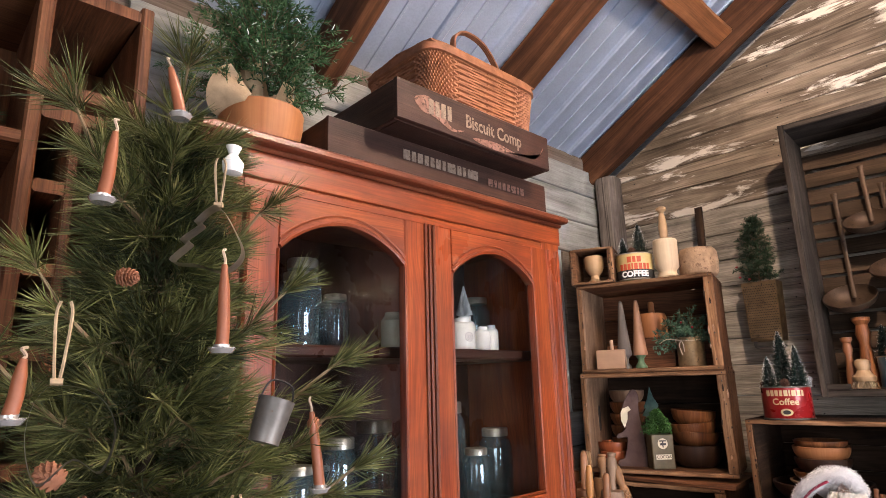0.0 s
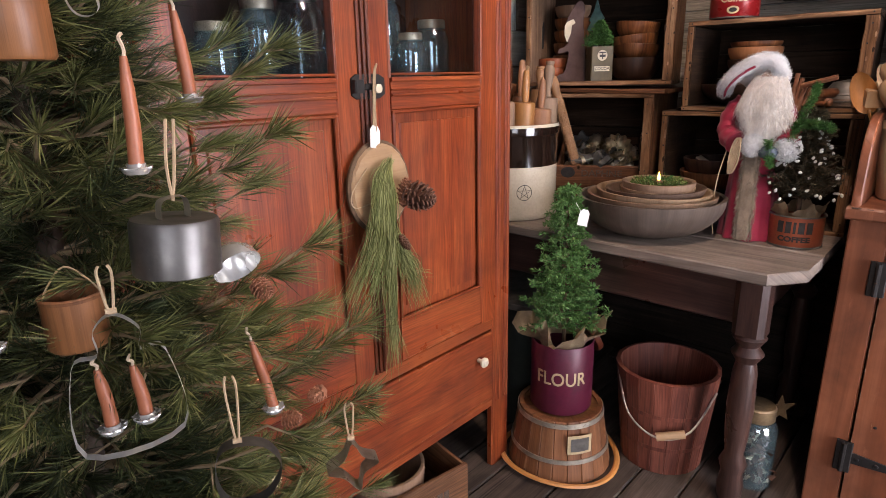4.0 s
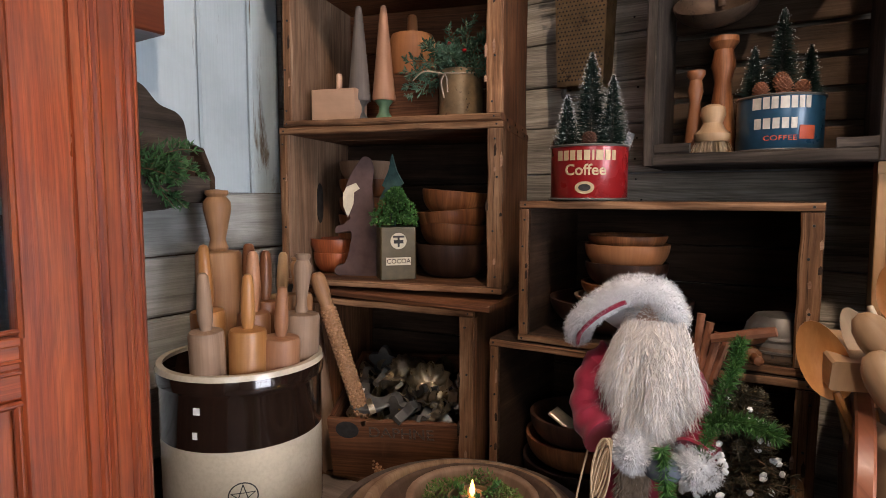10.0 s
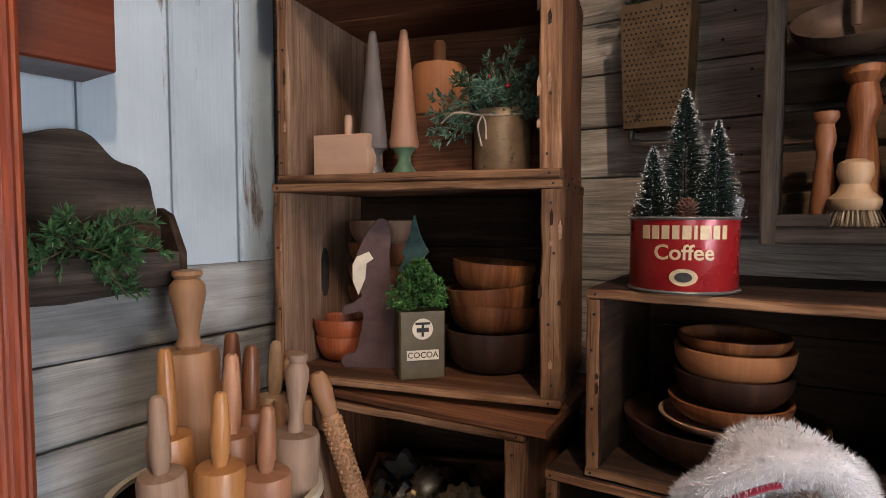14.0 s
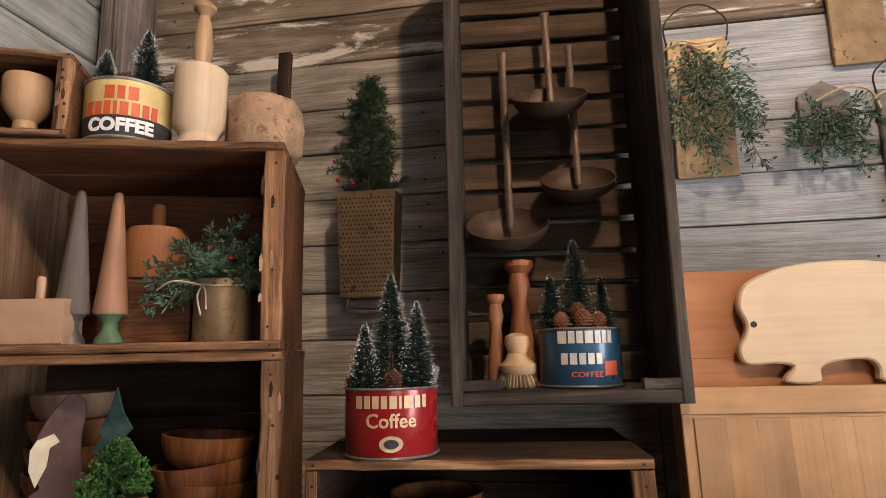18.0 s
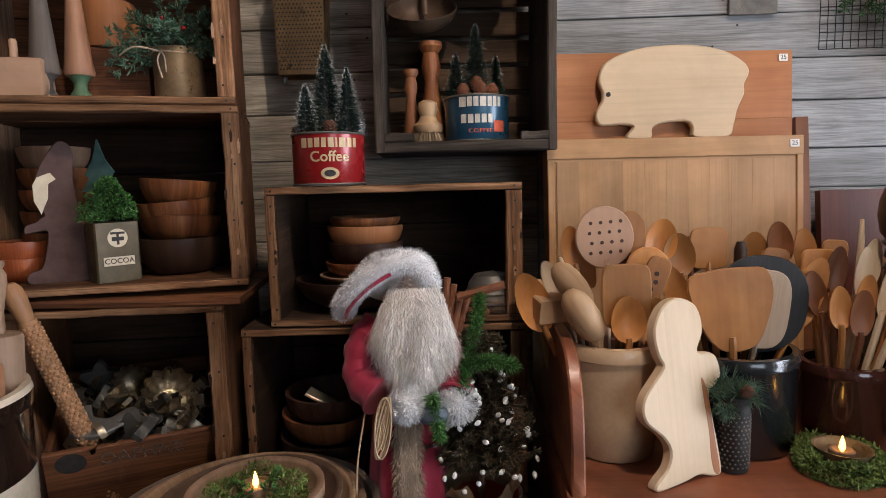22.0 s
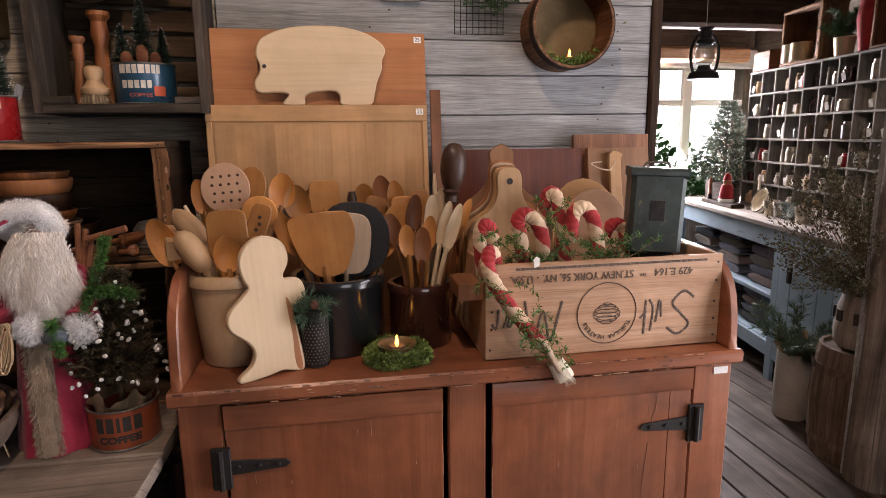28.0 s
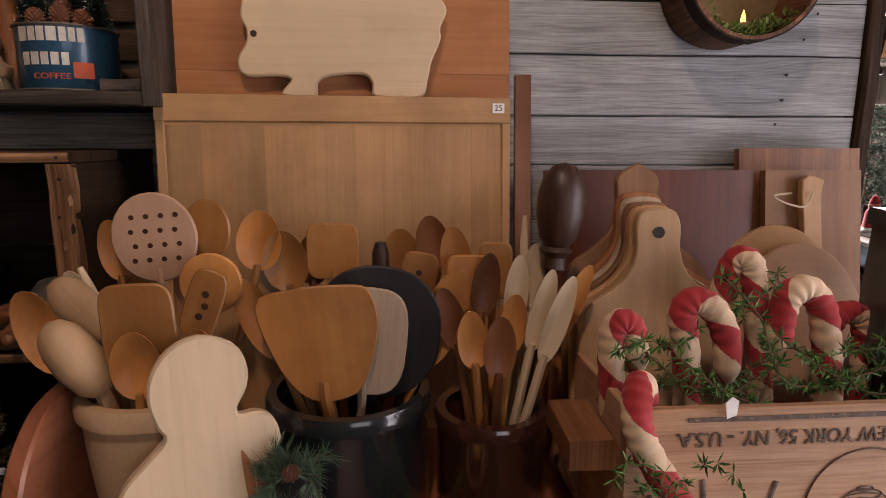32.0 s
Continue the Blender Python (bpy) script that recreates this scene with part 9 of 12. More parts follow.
conifer(e2, 0.415, 0.062, 10, 5, 0.026, 0.014, 0.0019, L_DEEPG, M_BARK, 0.47, 0.1, 44, 0.8, 0.004, wild=0.4)
bm = mesh_start()
for q in ((-0.05, 0.05, 0.2), (-0.04, 0.06, 0.24), (-0.05, 0.02, 0.19)):
    lathe(bm, [(0, -0.005), (0.005, -0.002), (0.005, 0.002), (0, 0.005)], 8, pose(*q))
part("berries", bm, M_RED, e2, "red berries", kind="stuff")

# red can on the crate
BN = coffee_can("red coffee can with gold lettering holding frosted brush trees", 1.991, 0.637, 1.2915, 0.066, 0.096, M_RED, M_TINDARK, -76)
on_can(BN, bars([(0, [0.012, 0.01, 0.01, 0.009, 0.011, 0.004, 0.013, 0.01, 0.008], 0.0165)], 0.013), 0.066, 0.076, M_GOLD, "gold bars of a trade name")
on_can(BN, lettering("Coffee", 0.026, bold=0.0004), 0.066, 0.051, M_GOLD)
bm = mesh_start()
plate(bm, ell(0.016, 0.0105, 24), 0.0008, pose(0, 0, 0), ch=0.0001)
on_can(BN, bm, 0.066, 0.022, M_GOLD, "gold oval emblem")
bm = mesh_start()
plate(bm, ell(0.010, 0.006, 20), 0.0014, pose(0, 0, 0), ch=0.0001)
on_can(BN, bm, 0.066, 0.022, M_INK, "dark centre of the emblem")
brush_tree(BN, 0.0, 0.01, 0.085, 0.175, 0.042, n=3000)
brush_tree(BN, -0.038, -0.012, 0.085, 0.10, 0.025)
brush_tree(BN, 0.038, -0.005, 0.085, 0.13, 0.03)
pine_cone(BN, (0.003, -0.036, 0.09), 0.017, 0.022)
pine_cone(BN, (-0.058, 0.0, 0.09), 0.011, 0.018)
bm = mesh_start()
plate(bm, [(-0.008, -0.016), (0.008, -0.016), (0.008, 0.016), (-0.008, 0.016)], 0.0008, pose(0.064, 0.03, 0.105, 90, 20, 40), ch=0.0002)
part("paper_tag", bm, surface("grey_tag", (0.2, 0.2, 0.2), 0.8), BN, "grey paper tag")

# tall wall crate
ZC = 1.3725
MX = coffee_can("blue coffee can with white and red print holding brush trees", 2.142, 0.358, ZC, 0.066, 0.094, M_BLUECAN, M_TINDARK, -84)
on_can(MX, bars([(0.012, [0.016, 0.011, 0.011, 0.014, 0.01, 0.009, 0.009], 0.019)], 0.009), 0.066, 0.066, M_BLOCK, "white bars of a trade name")
on_can(MX, bars([(0.0, [0.012, 0.012, 0.011, 0.011, 0.01], 0.017)], 0.012), 0.066, 0.045, M_BLOCK, "white bars of a trade name", -0.12)
on_can(MX, lettering("COFFEE", 0.0115, wide=1.25), 0.066, 0.021, M_ORANGE)
bm = mesh_start()
box(bm, -0.013, 0.013, -0.011, 0.011, -0.0004, 0.0006, ch=0.0001)
on_can(MX, bm, 0.066, 0.03, M_ORANGE, "orange price flash", 0.62)
brush_tree(MX, 0.0, 0.005, 0.085, 0.16, 0.038, flock=0.04, n=2200)
brush_tree(MX, -0.042, 0.0, 0.085, 0.10, 0.026, flock=0.02)
brush_tree(MX, 0.042, 0.005, 0.085, 0.095, 0.022, flock=0.02)
for q in ((-0.03, -0.025, 0.088), (0.004, -0.03, 0.092), (0.03, -0.02, 0.088), (0.0, -0.008, 0.105)):
    pine_cone(MX, q, 0.017, 0.026, M_CONEL)
e = thing("scrub_brush", "round pale scrubbing brush with a turned knob", "brush", 2.112, 0.458, ZC)
bm = mesh_start()
lathe(bm, [(0.026, 0.022), (0.03, 0.028), (0.03, 0.036), (0.02, 0.045), (0.016, 0.055), (0.021, 0.07), (0.019, 0.082), (0.01, 0.087), (0, 0.088)], 22)
part("handle", bm, W_PINE2, e)
s = Soup()
for k in range(500):
    a = rnd.uniform(0, math.tau)
    q = rnd.uniform(0, 0.026)
    d = Vector((math.cos(a) * q * 22, math.sin(a) * q * 22, -1.2))
    s.needle(Vector((math.cos(a) * q, math.sin(a) * q, 0.026)), d, 0.026 / max(0.4, abs(d.normalized().z)), 0.0018, 0)
part("bristles", s, [surface("tampico_bristle", (0.42, 0.32, 0.2), 0.8, 0, 0.2, 40, 0.1)], e, "stiff tan bristles", kind="stuff")
for cx, cy, h, r, mt, lb in ((2.135, 0.493, 0.155, 0.013, W_SPOOND, "slim turned wooden stomper"), (2.16, 0.452, 0.215, 0.02, W_BOWL, "tall turned wooden stomper")):
    e = thing("wooden_stomper", lb + " standing in a wall crate", "stomper", cx, cy, ZC)
    bm = mesh_start()
    lathe(bm, [(0, 0), (r * 1.1, 0), (r * 1.2, h * 0.2), (r * 0.85, h * 0.5), (r * 0.7, h * 0.62), (r * 1.05, h * 0.75), (r * 0.8, h * 0.88), (r * 1.25, h * 0.94), (r * 1.2, h * 0.985), (0, h)], 20)
    part("body", bm, mt, e)
for (y, z, w, zt, x) in ((0.384, 1.868, 0.068, 2.06, 2.165), (0.342, 1.715, 0.066, 1.996, 2.18), (0.468, 1.64, 0.074, 1.992, 2.175)):
    e = thing("skimmer_ladle", "dark brown old skimmer ladle hanging in a wall crate", "ladle", x, y, z, group="ladles in the wall crate")
    bm = mesh_start()
    m = pose(-0.016, 0, 0.014, 0, -34, 0)
    out = [(w * math.sin(math.pi / 2 * k / 6), -w * 0.62 * math.cos(math.pi / 2 * k / 6)) for k in range(7)]
    inn = [(max(q - 0.002, 0), zz + 0.0005) for q, zz in out[::-1]]
    lathe(bm, out + inn, 26, m)
    part("bowl", bm, M_RUST, e)
    bm = mesh_start()
    sweep(bm, curve_pts([(0.018, -0.004, 0.01), (0.02, -0.002, (zt - z) * 0.5), (0.016, 0.0, zt - z)], 6), [0.0065] * 6 + [0.007] * 6 + [0.01], 6, flat=0.4)
    part("handle", bm, M_RUST, e)

# lower dark crates
bowl("broad dark wooden bowl lying in a crate", 2.07, 0.60, 1.0495, 0.13, 0.06, W_BOWLD, 0.45, 0.008, group="bowls in the crates")
bowl("pale wooden plate resting in a dark bowl", 2.06, 0.592, 1.098, 0.088, 0.018, W_DOUGHL, 0.6, 0.006, group="bowls in the crates")
bowl("brown wooden bowl stacked on a plate", 2.055, 0.588, 1.112, 0.078, 0.03, W_BOWL, 0.6, 0.006, group="bowls in the crates")
bowl("dark wooden bowl in a stack", 2.051, 0.584, 1.135, 0.074, 0.045, W_BOWLD, 0.55, 0.006, group="bowls in the crates")
bowl("orange wooden bowl in a stack", 2.051, 0.584, 1.168, 0.075, 0.045, W_ORANGE, 0.6, 0.006, group="bowls in the crates")
bowl("brown wooden bowl on top of a stack", 2.051, 0.584, 1.203, 0.07, 0.026, W_BOWL, 0.6, 0.006, group="bowls in the crates")
for k, (rr, z) in enumerate(((0.06, 1.0495), (0.056, 1.062), (0.05, 1.078))):
    e = thing("tin_strainer", "round dark tin strainer stacked in a crate", "strainer", 2.03, 0.335, z, group="strainers")
    bm = mesh_start()
    lathe(bm, [(rr * 1.08, 0.01), (rr * 1.08, 0.013), (rr, 0.014), (rr * 0.93, 0.03), (rr * 0.7, 0.045), (0, 0.052), (0, 0.05), (rr * 0.68, 0.043), (rr * 0.9, 0.028), (rr * 0.97, 0.01), (rr * 1.08, 0.01)], 28, pose(0, 0, -0.01))
    part("bowl", bm, M_TINDARK if k else M_RUST, e)
for x, y, z, rz, rx in ((1.985, 0.375, 1.062, 20, 0), (1.98, 0.36, 1.086, -30, 4), (1.965, 0.43, 1.06, 70, 0)):
    e = thing("rolling_pin", "small brown wooden rolling pin lying in a crate", "rolling pin", x, y, z, rz, rx=rx, group="small rolling pins")
    bm = mesh_start()
    lathe(bm, [(0, -0.075), (0.007, -0.07), (0.006, -0.045), (0.012, -0.042), (0.0125, 0.042), (0.006, 0.045), (0.007, 0.07), (0, 0.075)], 14, pose(0, 0, 0, 0, 90))
    part("body", bm, W_SPOOND, e)
for z, r, mt in ((0.7175, 0.1, W_BOWL), (0.745, 0.103, W_BOWLD), (0.79, 0.098, W_BOWL), (0.83, 0.09, W_BOWLD)):
    bowl("dark wooden bowl stacked in a low crate", 2.035, 0.665, z, r, 0.055, mt, 0.6, 0.008, group="bowls in the crates")
e = thing("grater_piece", "small grey punched tin grater lying in a bowl", "grater", 2.01, 0.68, 0.87, rx=30)
bm = mesh_start()
box(bm, -0.02, 0.02, -0.03, 0.03, 0, 0.006, ch=0.001)
part("body", bm, M_TIN, e)

# ---- wall hangings ----
def plaque(label, y0, y1, z0, z1, mt, wire=True, top="flat"):
    e = thing("tin_grater_plaque", label, "wall hanging", XE - 0.012, (y0 + y1) / 2, z0)
    w, h = y1 - y0, z1 - z0
    o = [(-w / 2, 0), (w / 2, 0), (w / 2, h)] + ([(0, h * 1.3)] if top == "point" else []) + [(-w / 2, h)]
    bm = mesh_start()
    plate(bm, o, 0.009, Matrix.Translation((-0.004, 0, 0)) @ YZ, ch=0.0015)
    part("plate", bm, mt, e)
    if wire:
        bm = mesh_start()
        sweep(bm, curve_pts([(-0.004, -w / 2, h * 0.97), (-0.008, -w * 0.52, h * 1.12), (-0.008, -w * 0.2, h * 1.24), (-0.008, w * 0.2, h * 1.24), (-0.008, w * 0.52, h * 1.12), (-0.004, w / 2, h * 0.97)], 5), 0.0018, 5)
        part("wire_loop", bm, M_IRON, e)
        bm = mesh_start()
        sweep(bm, curve_pts([(-0.006, w / 2 + 0.02, h * 0.9), (-0.012, w * 0.3, h * 0.98), (-0.014, 0, h * 0.95), (-0.012, -w * 0.4, h * 0.97)], 5), 0.002, 5)
        part("twine", bm, M_STRING, e)
    return e, w, h


e, w, h = plaque("brown metal plaque with hanging greenery and a wire loop", 0.04, 0.15, 1.742, 2.02, M_BRASS)
greenery(e, (-0.018, 0.02, h * 0.95), [(-0.25, 0.0, -1), (-0.3, -0.3, -1), (-0.3, 0.15, -0.9), (-0.2, -0.45, -0.9), (-0.3, -0.25, -1.1), (-0.2, -0.3, -1.0)], 0.27, 34, "cedar", L_CEDAR, 0.0048, 0.014, reps=2)
e, w, h = plaque("small house-shaped grey tin grater with hanging greenery", -0.163, -0.072, 1.79, 1.885, M_TINDARK, False, "point")
greenery(e, (-0.018, 0.0, h * 0.7), [(-0.25, 0.4, -0.8), (-0.3, -0.4, -0.8), (-0.3, 0.1, -1.0), (-0.3, 0.7, -0.4), (-0.3, -0.7, -0.4)], 0.13, 22, "cedar", L_CEDAR, 0.0048, 0.014, reps=2)
bm = mesh_start()
sweep(bm, curve_pts([(-0.015, 0.02, 0.08), (-0.02, -0.03, 0.1), (-0.018, -0.07, 0.09), (-0.018, -0.085, 0.05)], 5), 0.002, 5)
part("twine", bm, M_STRING, e)
e, w, h = plaque("brown punched metal grater hung with twine on the wall", -0.24, -0.145, 1.94, 2.085, M_BRASS)
e, w, h = plaque("dark metal plaque with greenery and a twine bow", -0.31, -0.205, 1.646, 1.887, M_TINDARK)
greenery(e, (-0.018, 0.0, h * 0.8), [(-0.25, 0.2, -0.9), (-0.3, -0.3, -0.9), (-0.3, 0.0, -1.0)], 0.14, 22, "cedar", L_SPRUCE, 0.0048, 0.014, reps=2)
e = thing("wire_rack", "rusty wire cooling rack with greenery hung on the wall", "wire rack", XE - 0.012, -0.472, 1.566)
for k in range(9):
    y = -0.068 + 0.017 * k
    bm = mesh_start()
    sweep(bm, [(0, y, 0), (0, y, 0.18)], 0.0011, 4)
    part("wire", bm, M_IRON, e)
for k in range(11):
    bm = mesh_start()
    sweep(bm, [(-0.002, -0.07, 0.018 * k), (-0.002, 0.07, 0.018 * k)], 0.0011, 4)
    part("wire", bm, M_IRON, e)
greenery(e, (-0.018, -0.02, 0.2), [(-0.2, 0.1, -1), (-0.2, -0.3, -1), (-0.3, -0.5, -0.7), (-0.2, 0.3, -0.9)], 0.15, 22, "cedar", L_SPRUCE, 0.0045, 0.013, reps=2)


def wall_sieve():
    e = thing("grain_sieve", "round wooden sieve hung on the wall with moss and candle inside", "sieve", XE - 0.004, -0.703, 1.58)
    R, D = 0.112, 0.118
    bm = mesh_start()
    M = pose(0, 0, 0, 0, -90)
    lathe(bm, [(R, 0.001), (R, D), (R - 0.006, D), (R - 0.006, 0.001), (R, 0.001)], 44, M)
    part("hoop", bm, W_CRATE, e)
    bm = mesh_start()
    lathe(bm, [(R - 0.007, 0.012), (0, 0.012), (0, 0.01), (R - 0.007, 0.01)], 40, M)
    part("backing", bm, surface("sieve_back", (0.20, 0.135, 0.06), 0.75, 0, 0.35, 8, 0.2), e)
    bm = mesh_start()
    lathe(bm, [(R + 0.003, D * 0.72), (R + 0.003, D * 0.99), (R, D), (R, D * 0.72)], 44, M)
    part("rim", bm, W_CRATED, e)
    s = Soup()
    for k in range(900):
        y = rnd.gauss(-0.01, 0.03)
        p = Vector((-rnd.uniform(0.04, 0.11), y, -math.sqrt(max(0, (R - 0.006) ** 2 - y * y)) + abs(rnd.gauss(0, 0.008))))
        s.leaf(p, Vector((-0.3, 0, 0.7)) + rand_dir(), 0.013, 0.006, 0)
    part("moss", s, [L_MOSS], e, "green moss", kind="stuff")
    led_candle(e, -0.075, -0.005, -R + 0.012, 0.02, 0.016)


wall_sieve()

# hanging candle box and red box on the north wall
e = thing("wall_candle_box", "old grey wooden wall box with a scrolled back, holding greenery", "wall box", 1.55, YN - 0.014, 1.285)
bm = mesh_start()
plate(bm, [(p.x, p.y) for p in curve_pts([(-0.14, 0, 0), (0.115, 0, 0), (0.115, 0.13, 0), (0.1, 0.17, 0), (0.06, 0.185, 0), (0.03, 0.215, 0), (0.0, 0.222, 0), (-0.05, 0.21, 0), (-0.14, 0.17, 0)], 4, True)], 0.014, XZ, ch=0.002)
part("back_board", bm, W_CRATEG, e)
bm = mesh_start()
box(bm, -0.14, 0.13, -0.075, -0.061, 0.0, 0.05)
part("front_board", bm, W_CRATEG, e)
bm = mesh_start()
box(bm, -0.14, 0.12, -0.061, -0.014, 0.0, 0.012)
box(bm, -0.14, 0.108, -0.045, -0.032, 0.012, 0.09)
part("inner_board", bm, W_CRATED, e)
bm = mesh_start()
plate(bm, [(-0.077, 0.0), (-0.014, 0.0), (-0.014, 0.115), (-0.045, 0.105), (-0.077, 0.05)], 0.012, Matrix.Translation((0.119, 0, 0)) @ YZ, ch=0.002)
part("end_board", bm, W_CRATED, e)
greenery(e, (-0.02, -0.06, 0.06), [(0.9, -0.4, 0.1), (0.6, -0.6, 0.4), (0.3, -0.8, -0.1), (-0.4, -0.6, 0.4), (0.8, -0.3, -0.5), (-0.7, -0.4, 0.1)], 0.11, 18, "cedar", L_SPRUCE, 0.0055, 0.017, reps=2)
e = thing("red_wall_box", "dark red wooden box hung on the white boards", "wall box", 1.49, YN - 0.062, 1.575)
bm = mesh_start()
box(bm, -0.09, 0.085, -0.05, 0.05, 0, 0.13, ch=0.003)
part("body", bm, W_MAHOG, e)
greenery(e, (-0.02, -0.03, 0.13), [(0.3, -0.4, 0.7), (-0.3, -0.4, 0.8), (0.6, -0.2, 0.4)], 0.09, 14, "cedar", L_CEDAR)

# ---- in and on the cupboard ----
CS, CL = 1.5025, 1.1055
for x, y, z, r, h in ((0.66, 1.17, CL, 0.042, 0.155), (0.755, 1.16, CL, 0.043, 0.205), (0.865, 1.18, CL, 0.055, 0.235), (0.56, 1.22, CL, 0.05, 0.2), (0.80, 1.27, CL, 0.045, 0.19), (1.075, 1.22, CL, 0.04, 0.165), (1.155, 1.13, CL, 0.038, 0.15),
                       (1.165, 1.24, CL, 0.046, 0.265), (1.285, 1.18, CL, 0.047, 0.19), (0.67, 1.2, CS, 0.05, 0.175), (0.715, 1.27, CS, 0.048, 0.225), (0.79, 1.24, CS, 0.036, 0.14), (1.29, 1.24, CS, 0.044, 0.17)):
    jar("blue-tinted glass canning jar with a metal lid on a shelf", x, y, z, r, h)
e = thing("yellowed_jar", "small yellowish ceramic jar on a cupboard shelf", "jar", 0.885, 1.13, CS)
bm = mesh_start()
lathe(bm, [(0, 0), (0.027, 0), (0.03, 0.008), (0.03, 0.07), (0.02, 0.082), (0.02, 0.09), (0, 0.092)], 22)
part("body", bm, M_CREAM, e)
M_WHITEC = surface("white_ceramic", (0.74, 0.73, 0.69), 0.25, 0, 0.08, 14, 0.02, coat=0.4)
for x, y, r, h, lb in ((1.12, 1.13, 0.034, 0.088, "white ceramic canister with a dark printed mark"), (1.205, 1.135, 0.022, 0.07, "small white ceramic bottle"), (1.235, 1.13, 0.02, 0.075, "small white ceramic bottle"), (1.17, 1.17, 0.03, 0.1, "white ceramic canister")):
    e = thing("ceramic_canister", lb + " on a cupboard shelf", "canister", x, y, CS, group="white canisters")
    bm = mesh_start()
    lathe(bm, [(0, 0), (r * 0.95, 0), (r, 0.004), (r, h * 0.75), (r * 0.85, h * 0.84), (r * 0.6, h * 0.88), (r * 0.62, h), (0, h * 1.01)], 24)
    part("body", bm, M_WHITEC, e)
    if r > 0.032:
        bm = mesh_start()
        for k in range(3):
            sweep(bm, [((0.004 + 0.004 * k) * math.cos(a), (0.004 + 0.004 * k) * math.sin(a), 0) for a in [math.tau * i / 12 for i in range(12)]], 0.0006, 4, closed=True)
        wrap(bm, r, h * 0.42, -0.2, 0.0003)
        part("printed_mark", bm, M_INK, e)
e = thing("white_tree", "small white frosted tree standing on a cupboard shelf", "ornament tree", 1.17, 1.17, CS + 0.101)
s = Soup()
for k in range(1500):
    f = k / 1500
    a = k * 2.4
    s.needle(Vector((0, 0, 0.085 * f)), Vector((math.cos(a), math.sin(a), 0.2)), 0.024 * (1 - f) + 0.002, 0.003, 0)
part("bristles", s, [M_SNOW], e, kind="stuff")
e = thing("mirror_green_bottle", "dark green glass bottle behind the canisters", "bottle", 1.1, 1.26, CS)
bm = mesh_start()
lathe(bm, [(0, 0), (0.03, 0), (0.031, 0.1), (0.012, 0.15), (0.012, 0.2), (0, 0.2)], 20)
part("body", bm, surface("green_glass", (0.015, 0.05, 0.03), 0.1, 0, 0.1, 10, 0, coat=0.5), e)

# stencilled boxes, basket and potted tree on top
def lidded_box(label, x0, x1, y0, y1, z0, z1):
    e = thing("stencilled_box", label, "wooden box", (x0 + x1) / 2, y0, z0)
    w, d, h = (x1 - x0) / 2, y1 - y0, z1 - z0
    for nm, q in (("front_board", (-w, w, 0, 0.012, 0, h)), ("back_board", (-w, w, d - 0.012, d, 0, h)), ("end_board", (-w, -w + 0.014, 0.012, d - 0.012, 0, h)), ("end_board", (w - 0.014, w, 0.012, d - 0.012, 0, h)), ("bottom_board", (-w + 0.014, w - 0.014, 0.012, d - 0.012, 0, 0.01)), ("lid", (-w + 0.014, w - 0.014, 0.012, d - 0.012, h - 0.012, h - 0.002))):
        bm = mesh_start()
        box(bm, *q, n=4, wob=0.0006)
        part(nm, bm, W_BOX, e)
    return e


M_WORN = surface("worn_cream_print", (0.22, 0.165, 0.125), 0.8, 0, 0.4, 60, 0.1, ((0.06, 0.03, 0.02), 0.42))
M_LABEL = surface("torn_label", (0.22, 0.115, 0.085), 0.85, 0, 0.4, 40, 0.1, ((0.06, 0.03, 0.02), 0.45))
e = lidded_box("long dark wooden box with worn stencilled lettering", 0.594, 1.308, 0.967, 1.30, 1.8815, 1.964)
rows = [0.02, 0.014, 0.016, 0.016, 0.012]
print_on(e, bars([(0, [0.022, 0.014, 0.017, 0.015, 0.014, 0.017, 0.012, 0.03, 0.016, 0.012, 0.04], 0.024)], 0.02), pose(-0.04, -0.0006, 0.048, 90), M_WORN, label="worn illegible stencil bars")
print_on(e, bars([(0, [0.02, 0.01, 0.014, 0.014, 0.014, 0.02, 0.01, 0.016], 0.02)], 0.02), pose(0.19, -0.0006, 0.042, 90), M_LABEL, label="worn illegible stencil bars")
e = lidded_box("dark wooden biscuit box with pale worn lettering and torn labels", 0.708, 1.222, 0.884, 1.26, 1.9645, 2.058)
print_on(e, lettering("Biscuit Comp", 0.046, 0.0004, bold=0.0008, wide=0.8), pose(0.045, -0.0006, 0.05, 90), M_WORN)
print_on(e, bars([(0, [0.016, 0.014, 0.016, 0.014], 0.036)], 0.02), pose(-0.135, -0.0006, 0.052, 90), M_WORN, label="worn letters reduced to bars")
for pts in ([(-0.21, 0.06), (-0.17, 0.075), (-0.13, 0.05), (-0.1, 0.02), (-0.06, 0.024), (-0.1, 0.012), (-0.15, 0.03), (-0.19, 0.035)], [(-0.03, 0.015), (0.05, 0.024), (0.12, 0.016), (0.2, 0.02), (0.235, 0.06), (0.21, 0.03), (0.1, 0.006), (0.0, 0.006)]):
    bm = mesh_start()
    plate(bm, [(p.x, p.y) for p in curve_pts([(q[0], q[1], 0) for q in pts], 4, True)], 0.0007, Matrix.Translation((0, -0.0002, 0)) @ XZ, ch=0.0001)
    part("label_scrap", bm, M_LABEL, e, "torn pinkish paper scrap")


